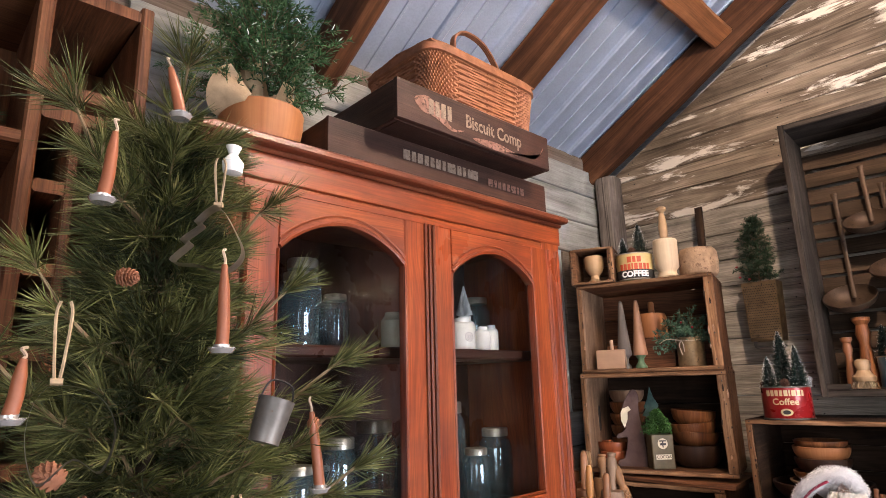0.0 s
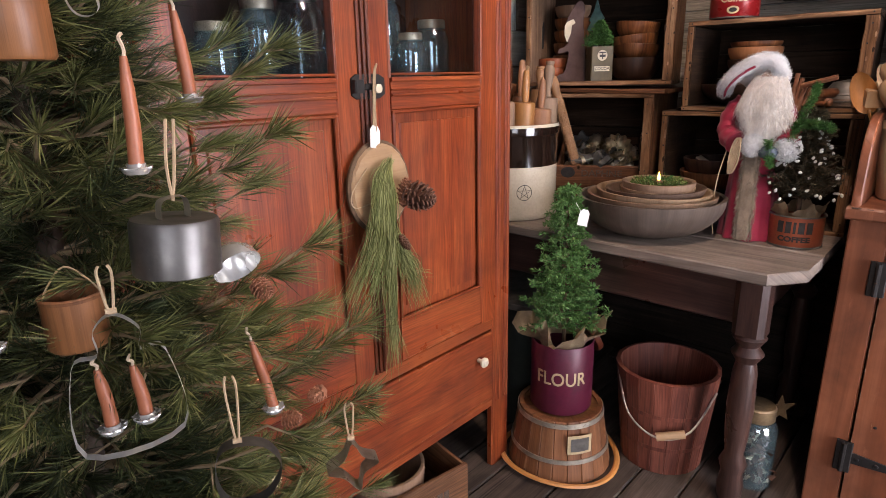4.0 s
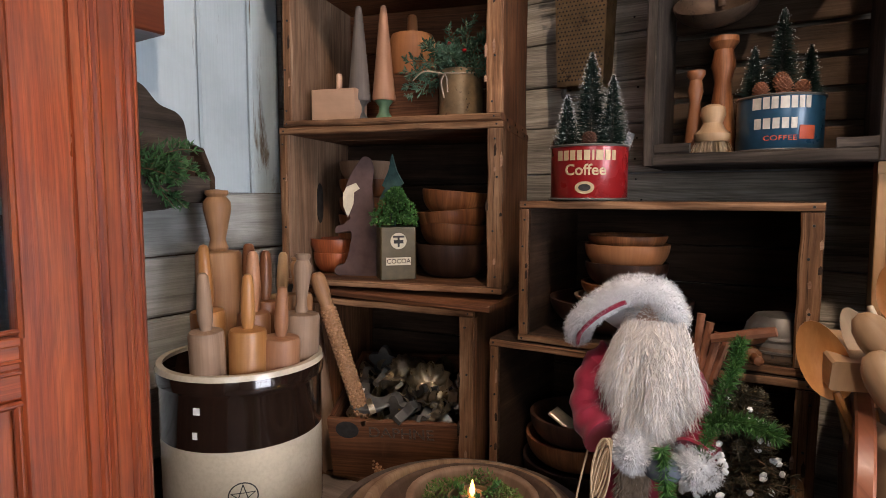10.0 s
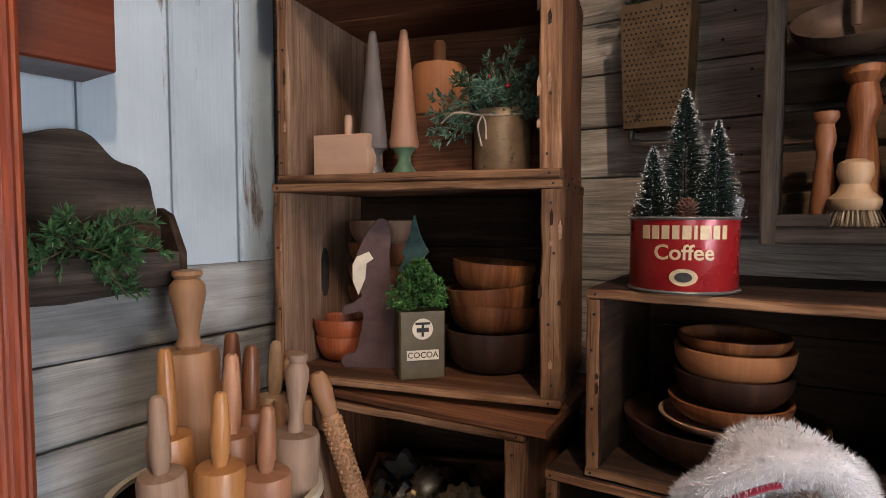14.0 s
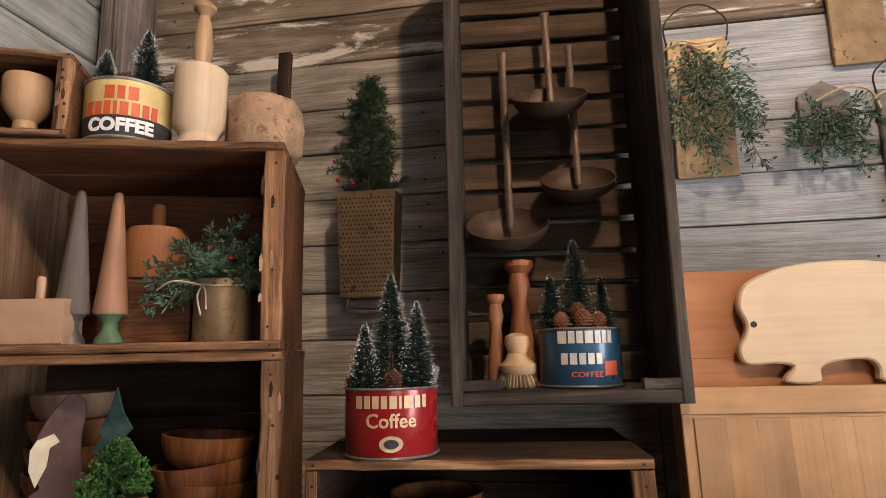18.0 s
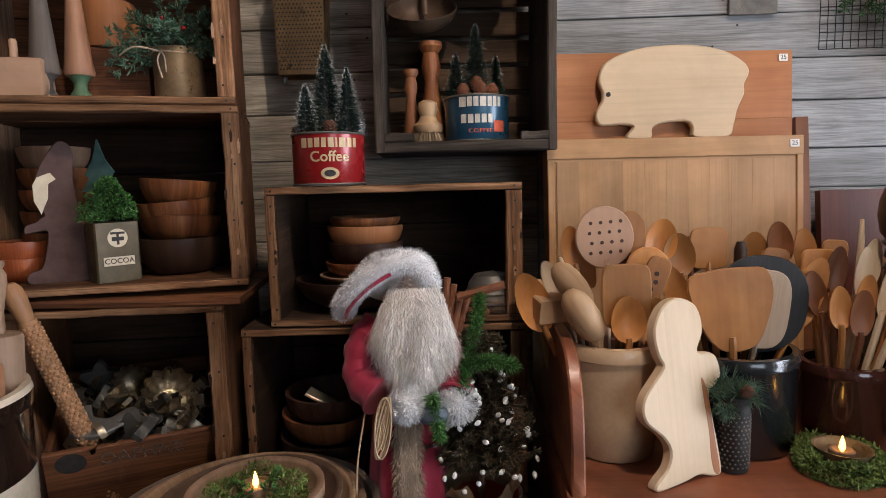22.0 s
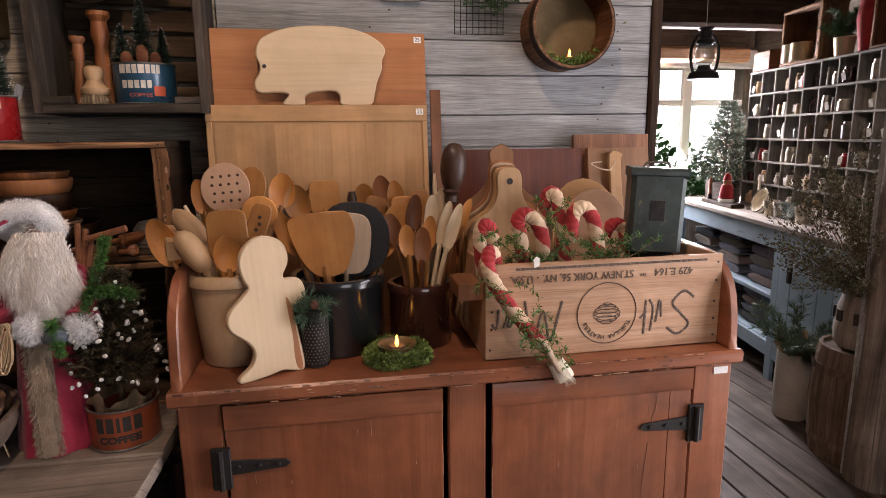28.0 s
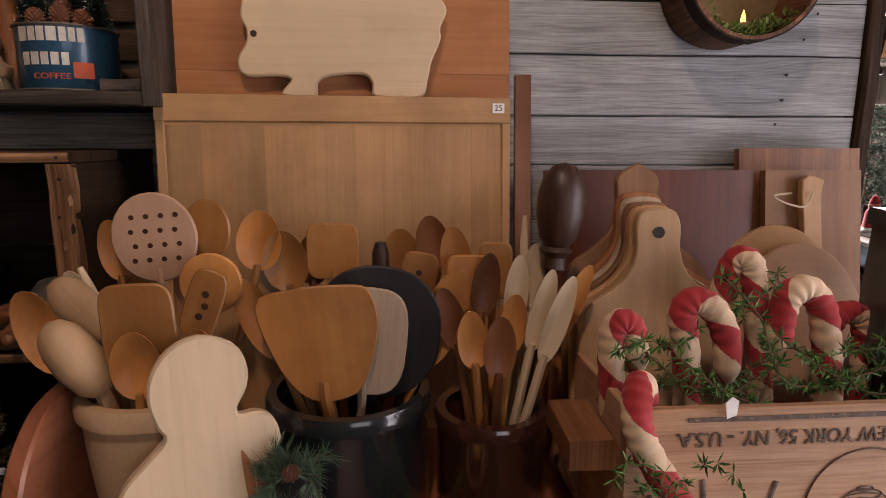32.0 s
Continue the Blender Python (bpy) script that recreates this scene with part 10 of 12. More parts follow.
def wicker_basket():
    e = thing("wicker_basket", "rectangular brown wicker basket with a lid and bent handle", "basket", 1.085, 0.965, 2.0585)
    W, D, H = 0.205, 0.27, 0.205
    M_WICK2 = surface("wicker_cane", (0.24, 0.088, 0.036), 0.6, 0, 0.4, 30, 0.25, tone=0.12)
    per = []
    n = 96
    for i in range(n):
        a = math.tau * i / n
        c, s = math.cos(a), math.sin(a)
        per.append((math.copysign(abs(c) ** 0.22, c), math.copysign(abs(s) ** 0.22, s)))
    bm = mesh_start()
    rows = 24
    for k in range(rows):
        f = k / (rows - 1)
        sc = 0.9 + 0.1 * f
        pts = [(W * sc * p[0] + 0.003 * (1 if (i + k) % 2 else -1) * p[0], D / 2 + (D / 2) * sc * p[1] + 0.003 * (1 if (i + k) % 2 else -1) * p[1], 0.006 + H * 0.86 * f) for i, p in enumerate(per)]
        sweep(bm, pts, 0.0046, 5, closed=True)
    part("woven_side", bm, M_WICK2, e, kind="stuff")
    bm = mesh_start()
    for i in range(n):
        p = per[i]
        sweep(bm, [(W * 0.9 * p[0], D / 2 + D / 2 * 0.9 * p[1], 0), (W * 1.005 * p[0], D / 2 + D / 2 * 1.005 * p[1], H * 0.88)], 0.0028, 4)
    part("stakes", bm, M_WICK2, e, kind="stuff")
    bm = mesh_start()
    for k in range(4):
        pts = [((W + 0.006 - 0.002 * k) * p[0], D / 2 + (D / 2 + 0.006 - 0.002 * k) * p[1], H * 0.88 + 0.007 * k) for p in per]
        sweep(bm, pts, 0.006, 5, closed=True)
    for k in range(15):
        x = -W + 2 * W * (k + 0.5) / 15
        sweep(bm, [(x, 0.0, H * 0.98), (x, D * 0.5, H * 1.06), (x, D, H * 0.98)], 0.014, 5, flat=0.25)
    part("lid", bm, M_WICK2, e)
    bm = mesh_start()
    for q in (-0.006, 0.0, 0.006):
        sweep(bm, curve_pts([(-0.09, 0.03 + q, H * 0.95), (-0.085, 0.04 + q, H * 1.3), (-0.03, 0.05 + q, H * 1.52), (0.04, 0.05 + q, H * 1.48), (0.08, 0.04 + q, H * 1.2), (0.09, 0.03 + q, H * 0.92)], 6), 0.004, 6)
    part("handle", bm, M_WICK2, e)
    bm = mesh_start()
    box(bm, -0.18, 0.18, 0.03, D - 0.03, 0.0, 0.012)
    part("base", bm, M_WICK2, e)


wicker_basket()
bowl("orange turned wooden bowl holding a small tree on the cupboard", 0.505, 1.085, 1.8815, 0.086, 0.098, W_ORANGE, 0.7, 0.008, name="orange_bowl")
e = thing("tabletop_fir", "bushy green artificial fir in burlap standing in a bowl", "artificial tree", 0.51, 1.09, 1.892)
conifer(e, 0.42, 0.15, 15, 8, 0.045, 0.017, 0.0026, L_SPRUCE, M_BARK, 0.24, 0.12, 34, 0.7, 0.008, flock=0.01)
burlap_wrap(e, 0.055, 0.03, 0.14, 0.55)
e = thing("leaf_lily", "grey-green dried leaf curled beside the potted fir", "dried leaf", 0.455, 1.03, 1.975, rx=-60, rz=30)
bm = mesh_start()
lathe(bm, [(0.012, 0), (0.03, 0.03), (0.05, 0.06), (0.055, 0.062), (0.032, 0.028), (0.014, 0)], 20, turn=4.2)
part("leaf", bm, M_BURLAP, e)


# ---- ornament on the cupboard doors ----
e = thing("door_ornament", "round wood slice with pine sprays and cones hung on the latch", "door hanging", 0.872, 0.9515, 0.932)
bm = mesh_start()
plate(bm, [(q[0] * (1 + 0.03 * math.sin(3 * k)), q[1]) for k, q in enumerate(ell(0.078, 0.09, 40))], 0.024, Matrix.Translation((0, 0.012, 0)) @ XZ, ch=0.004)
slice_ = part("wood_slice", bm, W_PINE2, e)
bm = mesh_start()
sweep(bm, [(0.079 * math.cos(a), -0.001, 0.091 * math.sin(a)) for a in [math.tau * i / 40 for i in range(40)]], 0.0065, 6, closed=True)
part("bark_edge", bm, M_BARK, slice_, "rough brown bark edge")
bm = mesh_start()
for dx in (-0.004, 0.004):
    sweep(bm, curve_pts([(dx - 0.006, -0.004, 0.086), (dx * 0.6 - 0.006, -0.006, 0.15), (dx * 0.4 - 0.006, -0.012, 0.225), (-0.006, -0.02, 0.245)], 6), 0.0022, 5)
sweep(bm, curve_pts([(-0.04, -0.014, 0.045), (-0.085, -0.018, 0.0), (-0.08, -0.02, -0.03), (-0.03, -0.03, -0.02)], 6), 0.0013, 5)
part("cord", bm, M_STRING, e)
paper_tag(e, Vector((-0.014, -0.012, 0.082)), 0.034, 0.045, -6, 14, 12)
s = Soup()
for p0, p1, p2, p3, cnt, j in (((0.012, -0.024, 0.055), (-0.035, -0.04, 0.02), (-0.055, -0.04, -0.10), (-0.125, -0.022, -0.235), 190, 0.011), ((0.014, -0.026, 0.055), (-0.02, -0.044, 0.01), (-0.03, -0.04, -0.12), (-0.065, -0.022, -0.25), 150, 0.010),
                               ((0.006, -0.03, 0.05), (-0.005, -0.045, -0.06), (-0.01, -0.035, -0.22), (0.008, -0.02, -0.41), 230, 0.009), ((0.0, -0.03, -0.06), (0.01, -0.04, -0.12), (0.045, -0.035, -0.19), (0.09, -0.02, -0.275), 210, 0.012), ((0.01, -0.03, -0.08), (0.025, -0.04, -0.13), (0.055, -0.035, -0.18), (0.115, -0.02, -0.235), 90, 0.010)):
    for _ in range(cnt):
        w = [Vector((rnd.gauss(0, j * k), rnd.gauss(0, j * 0.35 * k), rnd.gauss(0, j * k))) for k in (0.4, 0.7, 1.1, 1.9)]
        q = curve_pts([Vector(a) + b for a, b in zip((p0, p1, p2, p3), w)], 4)
        k = rnd.randint(0, 7)
        s.tube(q[k:k + rnd.randint(5, 7)], 0.0008, 0.0004, 3, rnd.choice((0, 0, 0, 1)))
part("pine_spray", s, [L_DRYPINE, L_PINET], e, "pale green long pine needles", kind="stuff")
pine_cone(e, (0.036, -0.03, -0.012), 0.039, 0.068, M_CONE, Vector((0.38, -0.88, -0.22)).to_track_quat("Z", "Y").to_matrix().to_4x4())
pine_cone(e, (0.03, -0.04, -0.045), 0.024, 0.06, M_CONEL, pose(0, 0, 0, 0, 12, 0))
pine_cone(e, (0.012, -0.04, -0.10), 0.015, 0.04, M_CONE, pose(0, 0, 0, 20, 150, 0))


# ---- the big pine with its ornaments ----
TX, TY = 0.225, 0.74


def big_pine():
    e = thing("christmas_pine", "tall white pine Christmas tree hung with candles and tin cutters", "Christmas tree", TX, TY, 0)
    H = 1.76
    bm = mesh_start()
    sweep(bm, [(0.006 * math.sin(k), 0.006 * math.cos(2 * k), H * k / 12) for k in range(13)], [0.024 * (1 - 0.8 * k / 12) for k in range(13)], 10)
    part("trunk", bm, surface("pine_trunk", (0.06, 0.038, 0.024), 0.85, 0, 0.4, 20, 0.6), e, "dark brown trunk")
    s = Soup()

    def tuft(p, td, length, cnt, mi):
        """A brush of long needles round the last stretch of a twig."""
        for _ in range(cnt):
            s.needle(p - td * length * rnd.uniform(0.0, 0.75), td + rand_dir() * rnd.uniform(0.25, 0.72), length * rnd.uniform(0.7, 1.1), 0.0013, mi)
    z = 0.16
    while z < H - 0.02:
        f = z / H
        R = 0.44 * (1 - f) ** 0.62 - 0.085
        nb = 13 if f < 0.85 else 9
        for k in range(nb):
            az = math.tau * k / nb + z * 9 + rnd.uniform(-0.35, 0.35)
            d = Vector((math.cos(az), math.sin(az), 0))
            ln = max(0.04, R * rnd.uniform(0.6, 1.12) * (1.4 if rnd.random() < 0.16 and d.y > -0.5 else 1))
            up = rnd.uniform(-0.35, 0.15)
            n = max(3, int(ln / 0.062) + 1)
            line = [Vector((0, 0, z)) + d * ln * j / (n - 1) + Vector((0, 0, ln * (up * j / (n - 1) + 0.36 * (j / (n - 1)) ** 2))) for j in range(n)]
            s.tube(line, 0.0035, 0.0016, 5, 1)
            side = d.cross(Vector((0, 0, 1)))
            for j in range(1, n):
                out = j / (n - 1)
                for q in (-1, 0, 1):
                    if (j == n - 1 and q) or rnd.random() < 0.12:
                        continue
                    td = (d * rnd.uniform(0.5, 1) + side * q * rnd.uniform(0.6, 1.1) + Vector((0, 0, rnd.uniform(-0.2, 0.55)))).normalized()
                    tl = rnd.uniform(0.03, 0.06)
                    p = line[j]
                    s.tube([p, p + td * tl], 0.0015, 0.001, 3, 1)
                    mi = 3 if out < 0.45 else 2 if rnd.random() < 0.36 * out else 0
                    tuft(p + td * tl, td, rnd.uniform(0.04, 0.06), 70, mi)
        z += 0.043
    for tip in ((0.31, 0.66, 1.60), (0.34, 0.64, 1.505), (0.405, 0.64, 1.415), (0.37, 0.60, 1.355), (0.425, 0.62, 1.295), (0.44, 0.63, 1.15), (0.41, 0.60, 1.06), (0.445, 0.60, 0.93), (0.51, 0.61, 0.80), (0.50, 0.60, 0.70),
                (0.10, 0.62, 1.66), (0.085, 0.62, 1.50), (0.06, 0.60, 1.42), (0.20, 0.62, 1.74)):
        b = Vector(tip) - Vector((TX, TY, 0))
        a = Vector((0, 0, b.z - 0.05))
        n = max(4, int((b - a).length / 0.034))
        line = [a.lerp(b, j / (n - 1)) + Vector((0, 0, 0.03 * (j / (n - 1)) ** 2 - 0.02 * math.sin(math.pi * j / (n - 1)))) for j in range(n)]
        s.tube(line, 0.0036, 0.0018, 5, 1)
        d = (b - a).normalized()
        side = d.cross(Vector((0, 0, 1))).normalized()
        for j in range(1, n):
            for q in (-1, 0, 1):
                td = (d + side * q * rnd.uniform(0.5, 1.0) + Vector((0, 0, rnd.uniform(-0.3, 0.45)))).normalized()
                p = line[j] + td * rnd.uniform(0.015, 0.035)
                s.tube([line[j], p], 0.0014, 0.001, 3, 1)
                tuft(p, td, rnd.uniform(0.04, 0.055), 50, rnd.choice((0, 0, 2)))
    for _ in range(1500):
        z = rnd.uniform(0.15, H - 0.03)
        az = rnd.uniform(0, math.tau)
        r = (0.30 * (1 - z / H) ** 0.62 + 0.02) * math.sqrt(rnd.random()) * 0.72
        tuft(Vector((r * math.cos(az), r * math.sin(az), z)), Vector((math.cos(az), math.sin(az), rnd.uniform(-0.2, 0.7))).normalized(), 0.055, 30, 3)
    part("crown", s, [L_PINE, surface("pale_twig", (0.24, 0.17, 0.095), 0.85, 0, 0.35, 30, 0.3), L_PINET, L_PINE_SHADE], e, "long soft green needles in tufts", kind="stuff")
    return e


big_pine()


def outward(p, k=0.94):
    """A little out of the crown, towards the room."""
    return Vector((0.03, 0.02, 1.28)) + (Vector(p) - Vector((0.03, 0.02, 1.28))) * k


def tree_candle(a, b):
    """A taper from the wick a down to the foot b, on a tin clip."""
    A, B = outward(a), outward(b)
    e = thing("tree_candle", "rust-brown taper candle in a tin clip on the pine", "candle", *B, group="candles on the tree")
    v = A - B
    n = v.normalized()
    o = n.orthogonal().normalized()
    bm = mesh_start()
    sweep(bm, [Vector((0, 0, 0)), v * 0.3 + o * 0.002, v * 0.6 + o * 0.001, v * 0.84], [0.0058, 0.0056, 0.005, 0.0026], 12)
    part("taper", bm, M_WAX, e)
    bm = mesh_start()
    sweep(bm, curve_pts([v * 0.83, v * 0.88 + o * 0.002, v * 0.93 - o * 0.001, v * 0.97 - o * 0.004, v + o * 0.001], 4), 0.0014, 5)
    part("wick", bm, M_WICK, e)
    bm = mesh_start()
    lathe(bm, [(0, -0.002), (0.0066, -0.002), (0.0072, 0.004), (0.0066, 0.004), (0.006, 0.0), (0, 0.0)], 14)
    for k in range(7):
        a2 = math.tau * k / 7
        plate(bm, [(0.004, -0.004), (0.010, -0.0035), (0.0125, 0), (0.010, 0.0035), (0.004, 0.004)], 0.001, Matrix.Rotation(a2, 4, "Z") @ pose(0, 0, -0.002, 0, -12, 0), ch=0.0002)
    lathe(bm, [(0, -0.004), (0.009, -0.004), (0.0115, 0.0), (0.011, 0.0012), (0.008, -0.003), (0, -0.003)], 18)
    part("tin_clip", bm, M_CHROME, e, "shiny scalloped tin clip")


for a, b in (((0.182, 0.634, 1.791), (0.198, 0.63, 1.725)), ((0.132, 0.606, 1.692), (0.126, 0.607, 1.609)), ((0.226, 0.556, 1.564), (0.228, 0.555, 1.467)), ((0.363, 0.622, 1.418), (0.374, 0.615, 1.318)), ((0.08, 0.595, 1.468), (0.074, 0.595, 1.41)),
             ((0.259, 0.535, 1.178), (0.255, 0.536, 1.074)), ((0.335, 0.608, 1.22), (0.34, 0.605, 1.126)), ((0.13, 0.559, 1.309), (0.149, 0.556, 1.24)), ((0.143, 0.572, 1.026), (0.137, 0.573, 0.945)), ((0.354, 0.579, 0.887), (0.37, 0.57, 0.787)), ((0.204, 0.565, 0.913), (0.208, 0.564, 0.844)), ((0.23, 0.557, 0.909), (0.235, 0.555, 0.847))):
    tree_candle(a, b)


M_WIRE = surface("bright_cutter_tin", (0.72, 0.71, 0.68), 0.4, 0.25, 0.15, 30, 0.05)


def hung_cutter(label, p, outline, depth, mt, rz, loop=0.06, closed=True, eye=(0.03, 0.02, 1.24), k=0.86):
    """A bent tin strip hung on a twine loop."""
    e = thing("hanging_cutter", label, "cookie cutter", *(Vector(eye).lerp(Vector(p), k)), rz=rz, group="ornaments on the tree")
    pts = curve_pts([(q[0], 0, q[1]) for q in outline], 5, closed)
    bm = mesh_start()
    A = [bm.verts.new(v) for v in pts]
    B = [bm.verts.new(v + Vector((0, depth, 0))) for v in pts]
    n = len(pts)
    for i in range(n if closed else n - 1):
        j = (i + 1) % n
        bm.faces.new((A[i], A[j], B[j], B[i]))
    bmesh.ops.solidify(bm, geom=bm.faces[:], thickness=0.0018)
    part("tin_strip", bm, mt, e)
    top = max(pts, key=lambda v: v.z)
    bm = mesh_start()
    for s in (-1, 1):
        sweep(bm, curve_pts([top + Vector((0, depth * 0.5, 0)), top + Vector((s * 0.002, depth * 0.45, loop * 0.12)), top + Vector((s * 0.005, depth * 0.4, loop * 0.8)), top + Vector((s * 0.003, depth * 0.3, loop))], 5), 0.0012, 5)
    box(bm, top.x - 0.004, top.x + 0.004, top.y + depth * 0.3, top.y + depth * 0.6, top.z, top.z + 0.005, ch=0.0015)
    part("twine_loop", bm, M_STRING, e)
    return e


hung_cutter("tin candy-cane cutter hung on twine in the pine", (0.236, 0.532, 1.235), [(0.0, 0.036), (0.022, 0.033), (0.032, 0.016), (0.026, 0.007), (0.016, 0.012), (0.009, 0.019), (-0.001, 0.009), (0.004, -0.014), (0.009, -0.032), (0.0, -0.039), (-0.010, -0.032), (-0.016, 0.0), (-0.015, 0.024)], 0.012, M_WIRE, -12, 0.06, True, (0.028, 0.02, 1.242), 0.97)
hung_cutter("grey tin house cutter hung on twine in the pine", (0.21, 0.555, 1.56), [(0.005, 0.038), (-0.014, 0.022), (-0.008, 0.02), (-0.026, 0.004), (-0.018, 0.002), (-0.034, -0.016), (-0.01, -0.02), (0.014, -0.026), (0.03, -0.01), (0.022, 0.014)], 0.02, M_TIN, -35, 0.05, True, (0.015, 0.004, 1.33), 0.98)
hung_cutter("thin wire tin cutter shaped as a house hung in the pine", (0.222, 0.553, 0.9), [(0.0, 0.052), (0.017, 0.037), (0.015, 0.02), (0.033, 0.015), (0.038, -0.058), (-0.036, -0.064), (-0.034, 0.012), (-0.015, 0.02), (-0.015, 0.04)], 0.009, M_WIRE, -20, 0.04, True, (0.04, 0.035, 1.157), 0.9)
hung_cutter("old tin star cutter hung at the foot of the pine", (0.489, 0.585, 0.63), [(0.0, 0.03), (0.012, 0.01), (0.03, 0.0), (0.012, -0.012), (0.006, -0.034), (-0.012, -0.014), (-0.03, -0.004), (-0.01, 0.01)], 0.022, M_TIN, -30, 0.05)
hung_cutter("dark tin animal cutter hung on twine in the pine", (0.115, 0.57, 1.42), [(-0.02, 0.03), (0.01, 0.025), (0.025, 0.0), (0.018, -0.03), (0.0, -0.02), (-0.02, -0.035), (-0.03, 0.0)], 0.016, M_TINDARK, -10, 0.06)
hung_cutter("grey tin cutter hung low in the pine", (0.33, 0.56, 0.72), [(-0.02, 0.03), (0.015, 0.028), (0.03, 0.0), (0.012, -0.03), (-0.02, -0.03), (-0.03, 0.0)], 0.016, M_TINDARK, -30, 0.07)
e = thing("tin_cup", "grey tin mould with a bright highlight hung in the pine", "tin cup", *outward((0.270, 0.522, 0.985)), ry=4, group="ornaments on the tree")
bm = mesh_start()
lathe(bm, [(0.0325, 0), (0.0335, 0.001), (0.0335, 0.041), (0.032, 0.044), (0, 0.044), (0, 0.042), (0.031, 0.041), (0.0315, 0.0), (0.0325, 0)], 36)
part("cup", bm, surface("dull_grey_tin", (0.17, 0.16, 0.15), 0.36, 0.8, 0.4, 20, 0.12, ((0.08, 0.06, 0.045), 0.33)), e)
bm = mesh_start()
sweep(bm, curve_pts([(-0.012, 0, 0.043), (-0.01, 0, 0.058), (0.008, 0, 0.06), (0.011, 0, 0.043)], 5), 0.006, 4, flat=0.15)
part("strap_handle", bm, M_TIN, e)
bm = mesh_start()
for s_ in (-1, 1):
    sweep(bm, curve_pts([(0, 0, 0.057), (s_ * 0.003, 0, 0.085), (0.004 + s_ * 0.003, 0.005, 0.12)], 5), 0.0013, 5)
part("twine_loop", bm, M_STRING, e)
e = thing("tin_pail", "tiny grey tin pail with a wire handle hung in the pine", "pail", *outward((0.291, 0.59, 1.375)), ry=18, group="ornaments on the tree")
bm = mesh_start()
lathe(bm, [(0, 0), (0.015, 0), (0.018, 0.04), (0.0185, 0.042), (0.0165, 0.04), (0.014, 0.003), (0, 0.003)], 22)
part("pail", bm, M_TINDARK, e)
bm = mesh_start()
sweep(bm, curve_pts([(-0.018, 0, 0.038), (-0.012, 0, 0.058), (0.012, 0, 0.058), (0.018, 0, 0.038)], 5), 0.0011, 5)
part("handle", bm, M_IRON, e)
e = thing("tin_mould", "shiny fluted tin mould hung in the pine", "mould", *outward((0.328, 0.53, 0.972)), rx=-50, group="ornaments on the tree")
bm = mesh_start()
lathe(bm, [(0.022, 0), (0.019, 0.012), (0.012, 0.02), (0, 0.022)], 20)
for v in bm.verts:
    a = math.atan2(v.co.y, v.co.x)
    v.co.x *= 1 + 0.08 * math.sin(10 * a)
    v.co.y *= 1 + 0.08 * math.sin(10 * a)
part("shell", bm, M_CHROME, e)
for x, y, z in ((0.2, 0.585, 1.168), (0.2, 0.585, 0.93)):
    e = thing("wooden_cup", "small orange-brown wooden cup hung in the pine", "wooden cup", *outward((x, y, z), 1.0), group="ornaments on the tree")
    bm = mesh_start()
    lathe(bm, [(0, 0), (0.023, 0), (0.025, 0.003), (0.025, 0.046), (0.022, 0.046), (0.021, 0.005), (0, 0.005)], 24)
    part("cup", bm, W_CUP, e)
    bm = mesh_start()
    lathe(bm, [(0.0235, 0.0455), (0.0252, 0.044), (0.0256, 0.047), (0.024, 0.0485), (0.0222, 0.047), (0.0235, 0.0455)], 24)
    part("rim", bm, W_TUB, e)
    bm = mesh_start()
    sweep(bm, curve_pts([(-0.024, 0, 0.04), (-0.016, 0.004, 0.055), (0.0, 0.006, 0.07), (0.016, 0.004, 0.055), (0.024, 0, 0.04)], 5), 0.0009, 5)
    part("twine_loop", bm, M_STRING, e)
for x, y, z, r in ((0.14, 0.583, 1.522, 0.011), (0.108, 0.549, 1.354, 0.013), (0.145, 0.563, 1.126, 0.014), (0.345, 0.54, 0.96, 0.013), (0.408, 0.521, 0.818, 0.012), (0.372, 0.565, 0.78, 0.013), (0.36, 0.6, 1.38, 0.010), (0.13, 0.56, 1.335, 0.012)):
    e = thing("small_pine_cone", "small reddish pine cone hung in the tree", "pine cone", *outward((x, y, z), 1.0), group="cones on the tree")
    pine_cone(e, (0, 0, 0), r, r * 1.7, M_CONEL, rand_dir().to_track_quat("Z", "Y").to_matrix().to_4x4(), "cone")

# small cloth tag at the cupboard corner
e = thing("cloth_bag", "tiny white cloth bag tied on the pine", "cloth bag", 0.262, 0.632, 1.662)
bm = mesh_start()
lathe(bm, [(0, 0), (0.011, 0.002), (0.0125, 0.014), (0.005, 0.024), (0.009, 0.034), (0, 0.033)], 14, wob=0.1)
part("bag", bm, M_PAPER, e)

# ---- shelf left of the cupboard ----
def cubby_shelf():
    e = thing("cubby_shelf", "tall reddish-brown wooden shelf of open compartments", "shelf", 0.02, 1.08, 0)
    D = 0.27

    def bd(name, *q):
        b = mesh_start()
        box(b, *q, n=4, wob=0.001)
        part(name, b, W_CRATER, e)
    bd("upright", -0.40, -0.38, 0, D, 0, 2.12)
    bd("upright", 0.085, 0.108, 0, D, 0, 2.12)
    bd("upright", 0.15, 0.166, 0.002, D, 0, 1.862)
    bd("upright", 0.24, 0.262, 0, D, 0, 2.12)
    for z in (0.1, 0.4, 0.75, 1.1, 1.3, 1.47, 1.60, 1.735, 1.862, 1.905, 2.09):
        bd("shelf_board", 0.108, 0.24, 0.003, D, z, z + 0.022)
    for z in (0.1, 0.45, 0.85, 1.2, 1.48, 1.81, 2.09):
        bd("shelf_board", -0.38, 0.085, 0.003, D, z, z + 0.022)
    bd("back_board", -0.40, 0.262, D, D + 0.008, 0, 2.12)


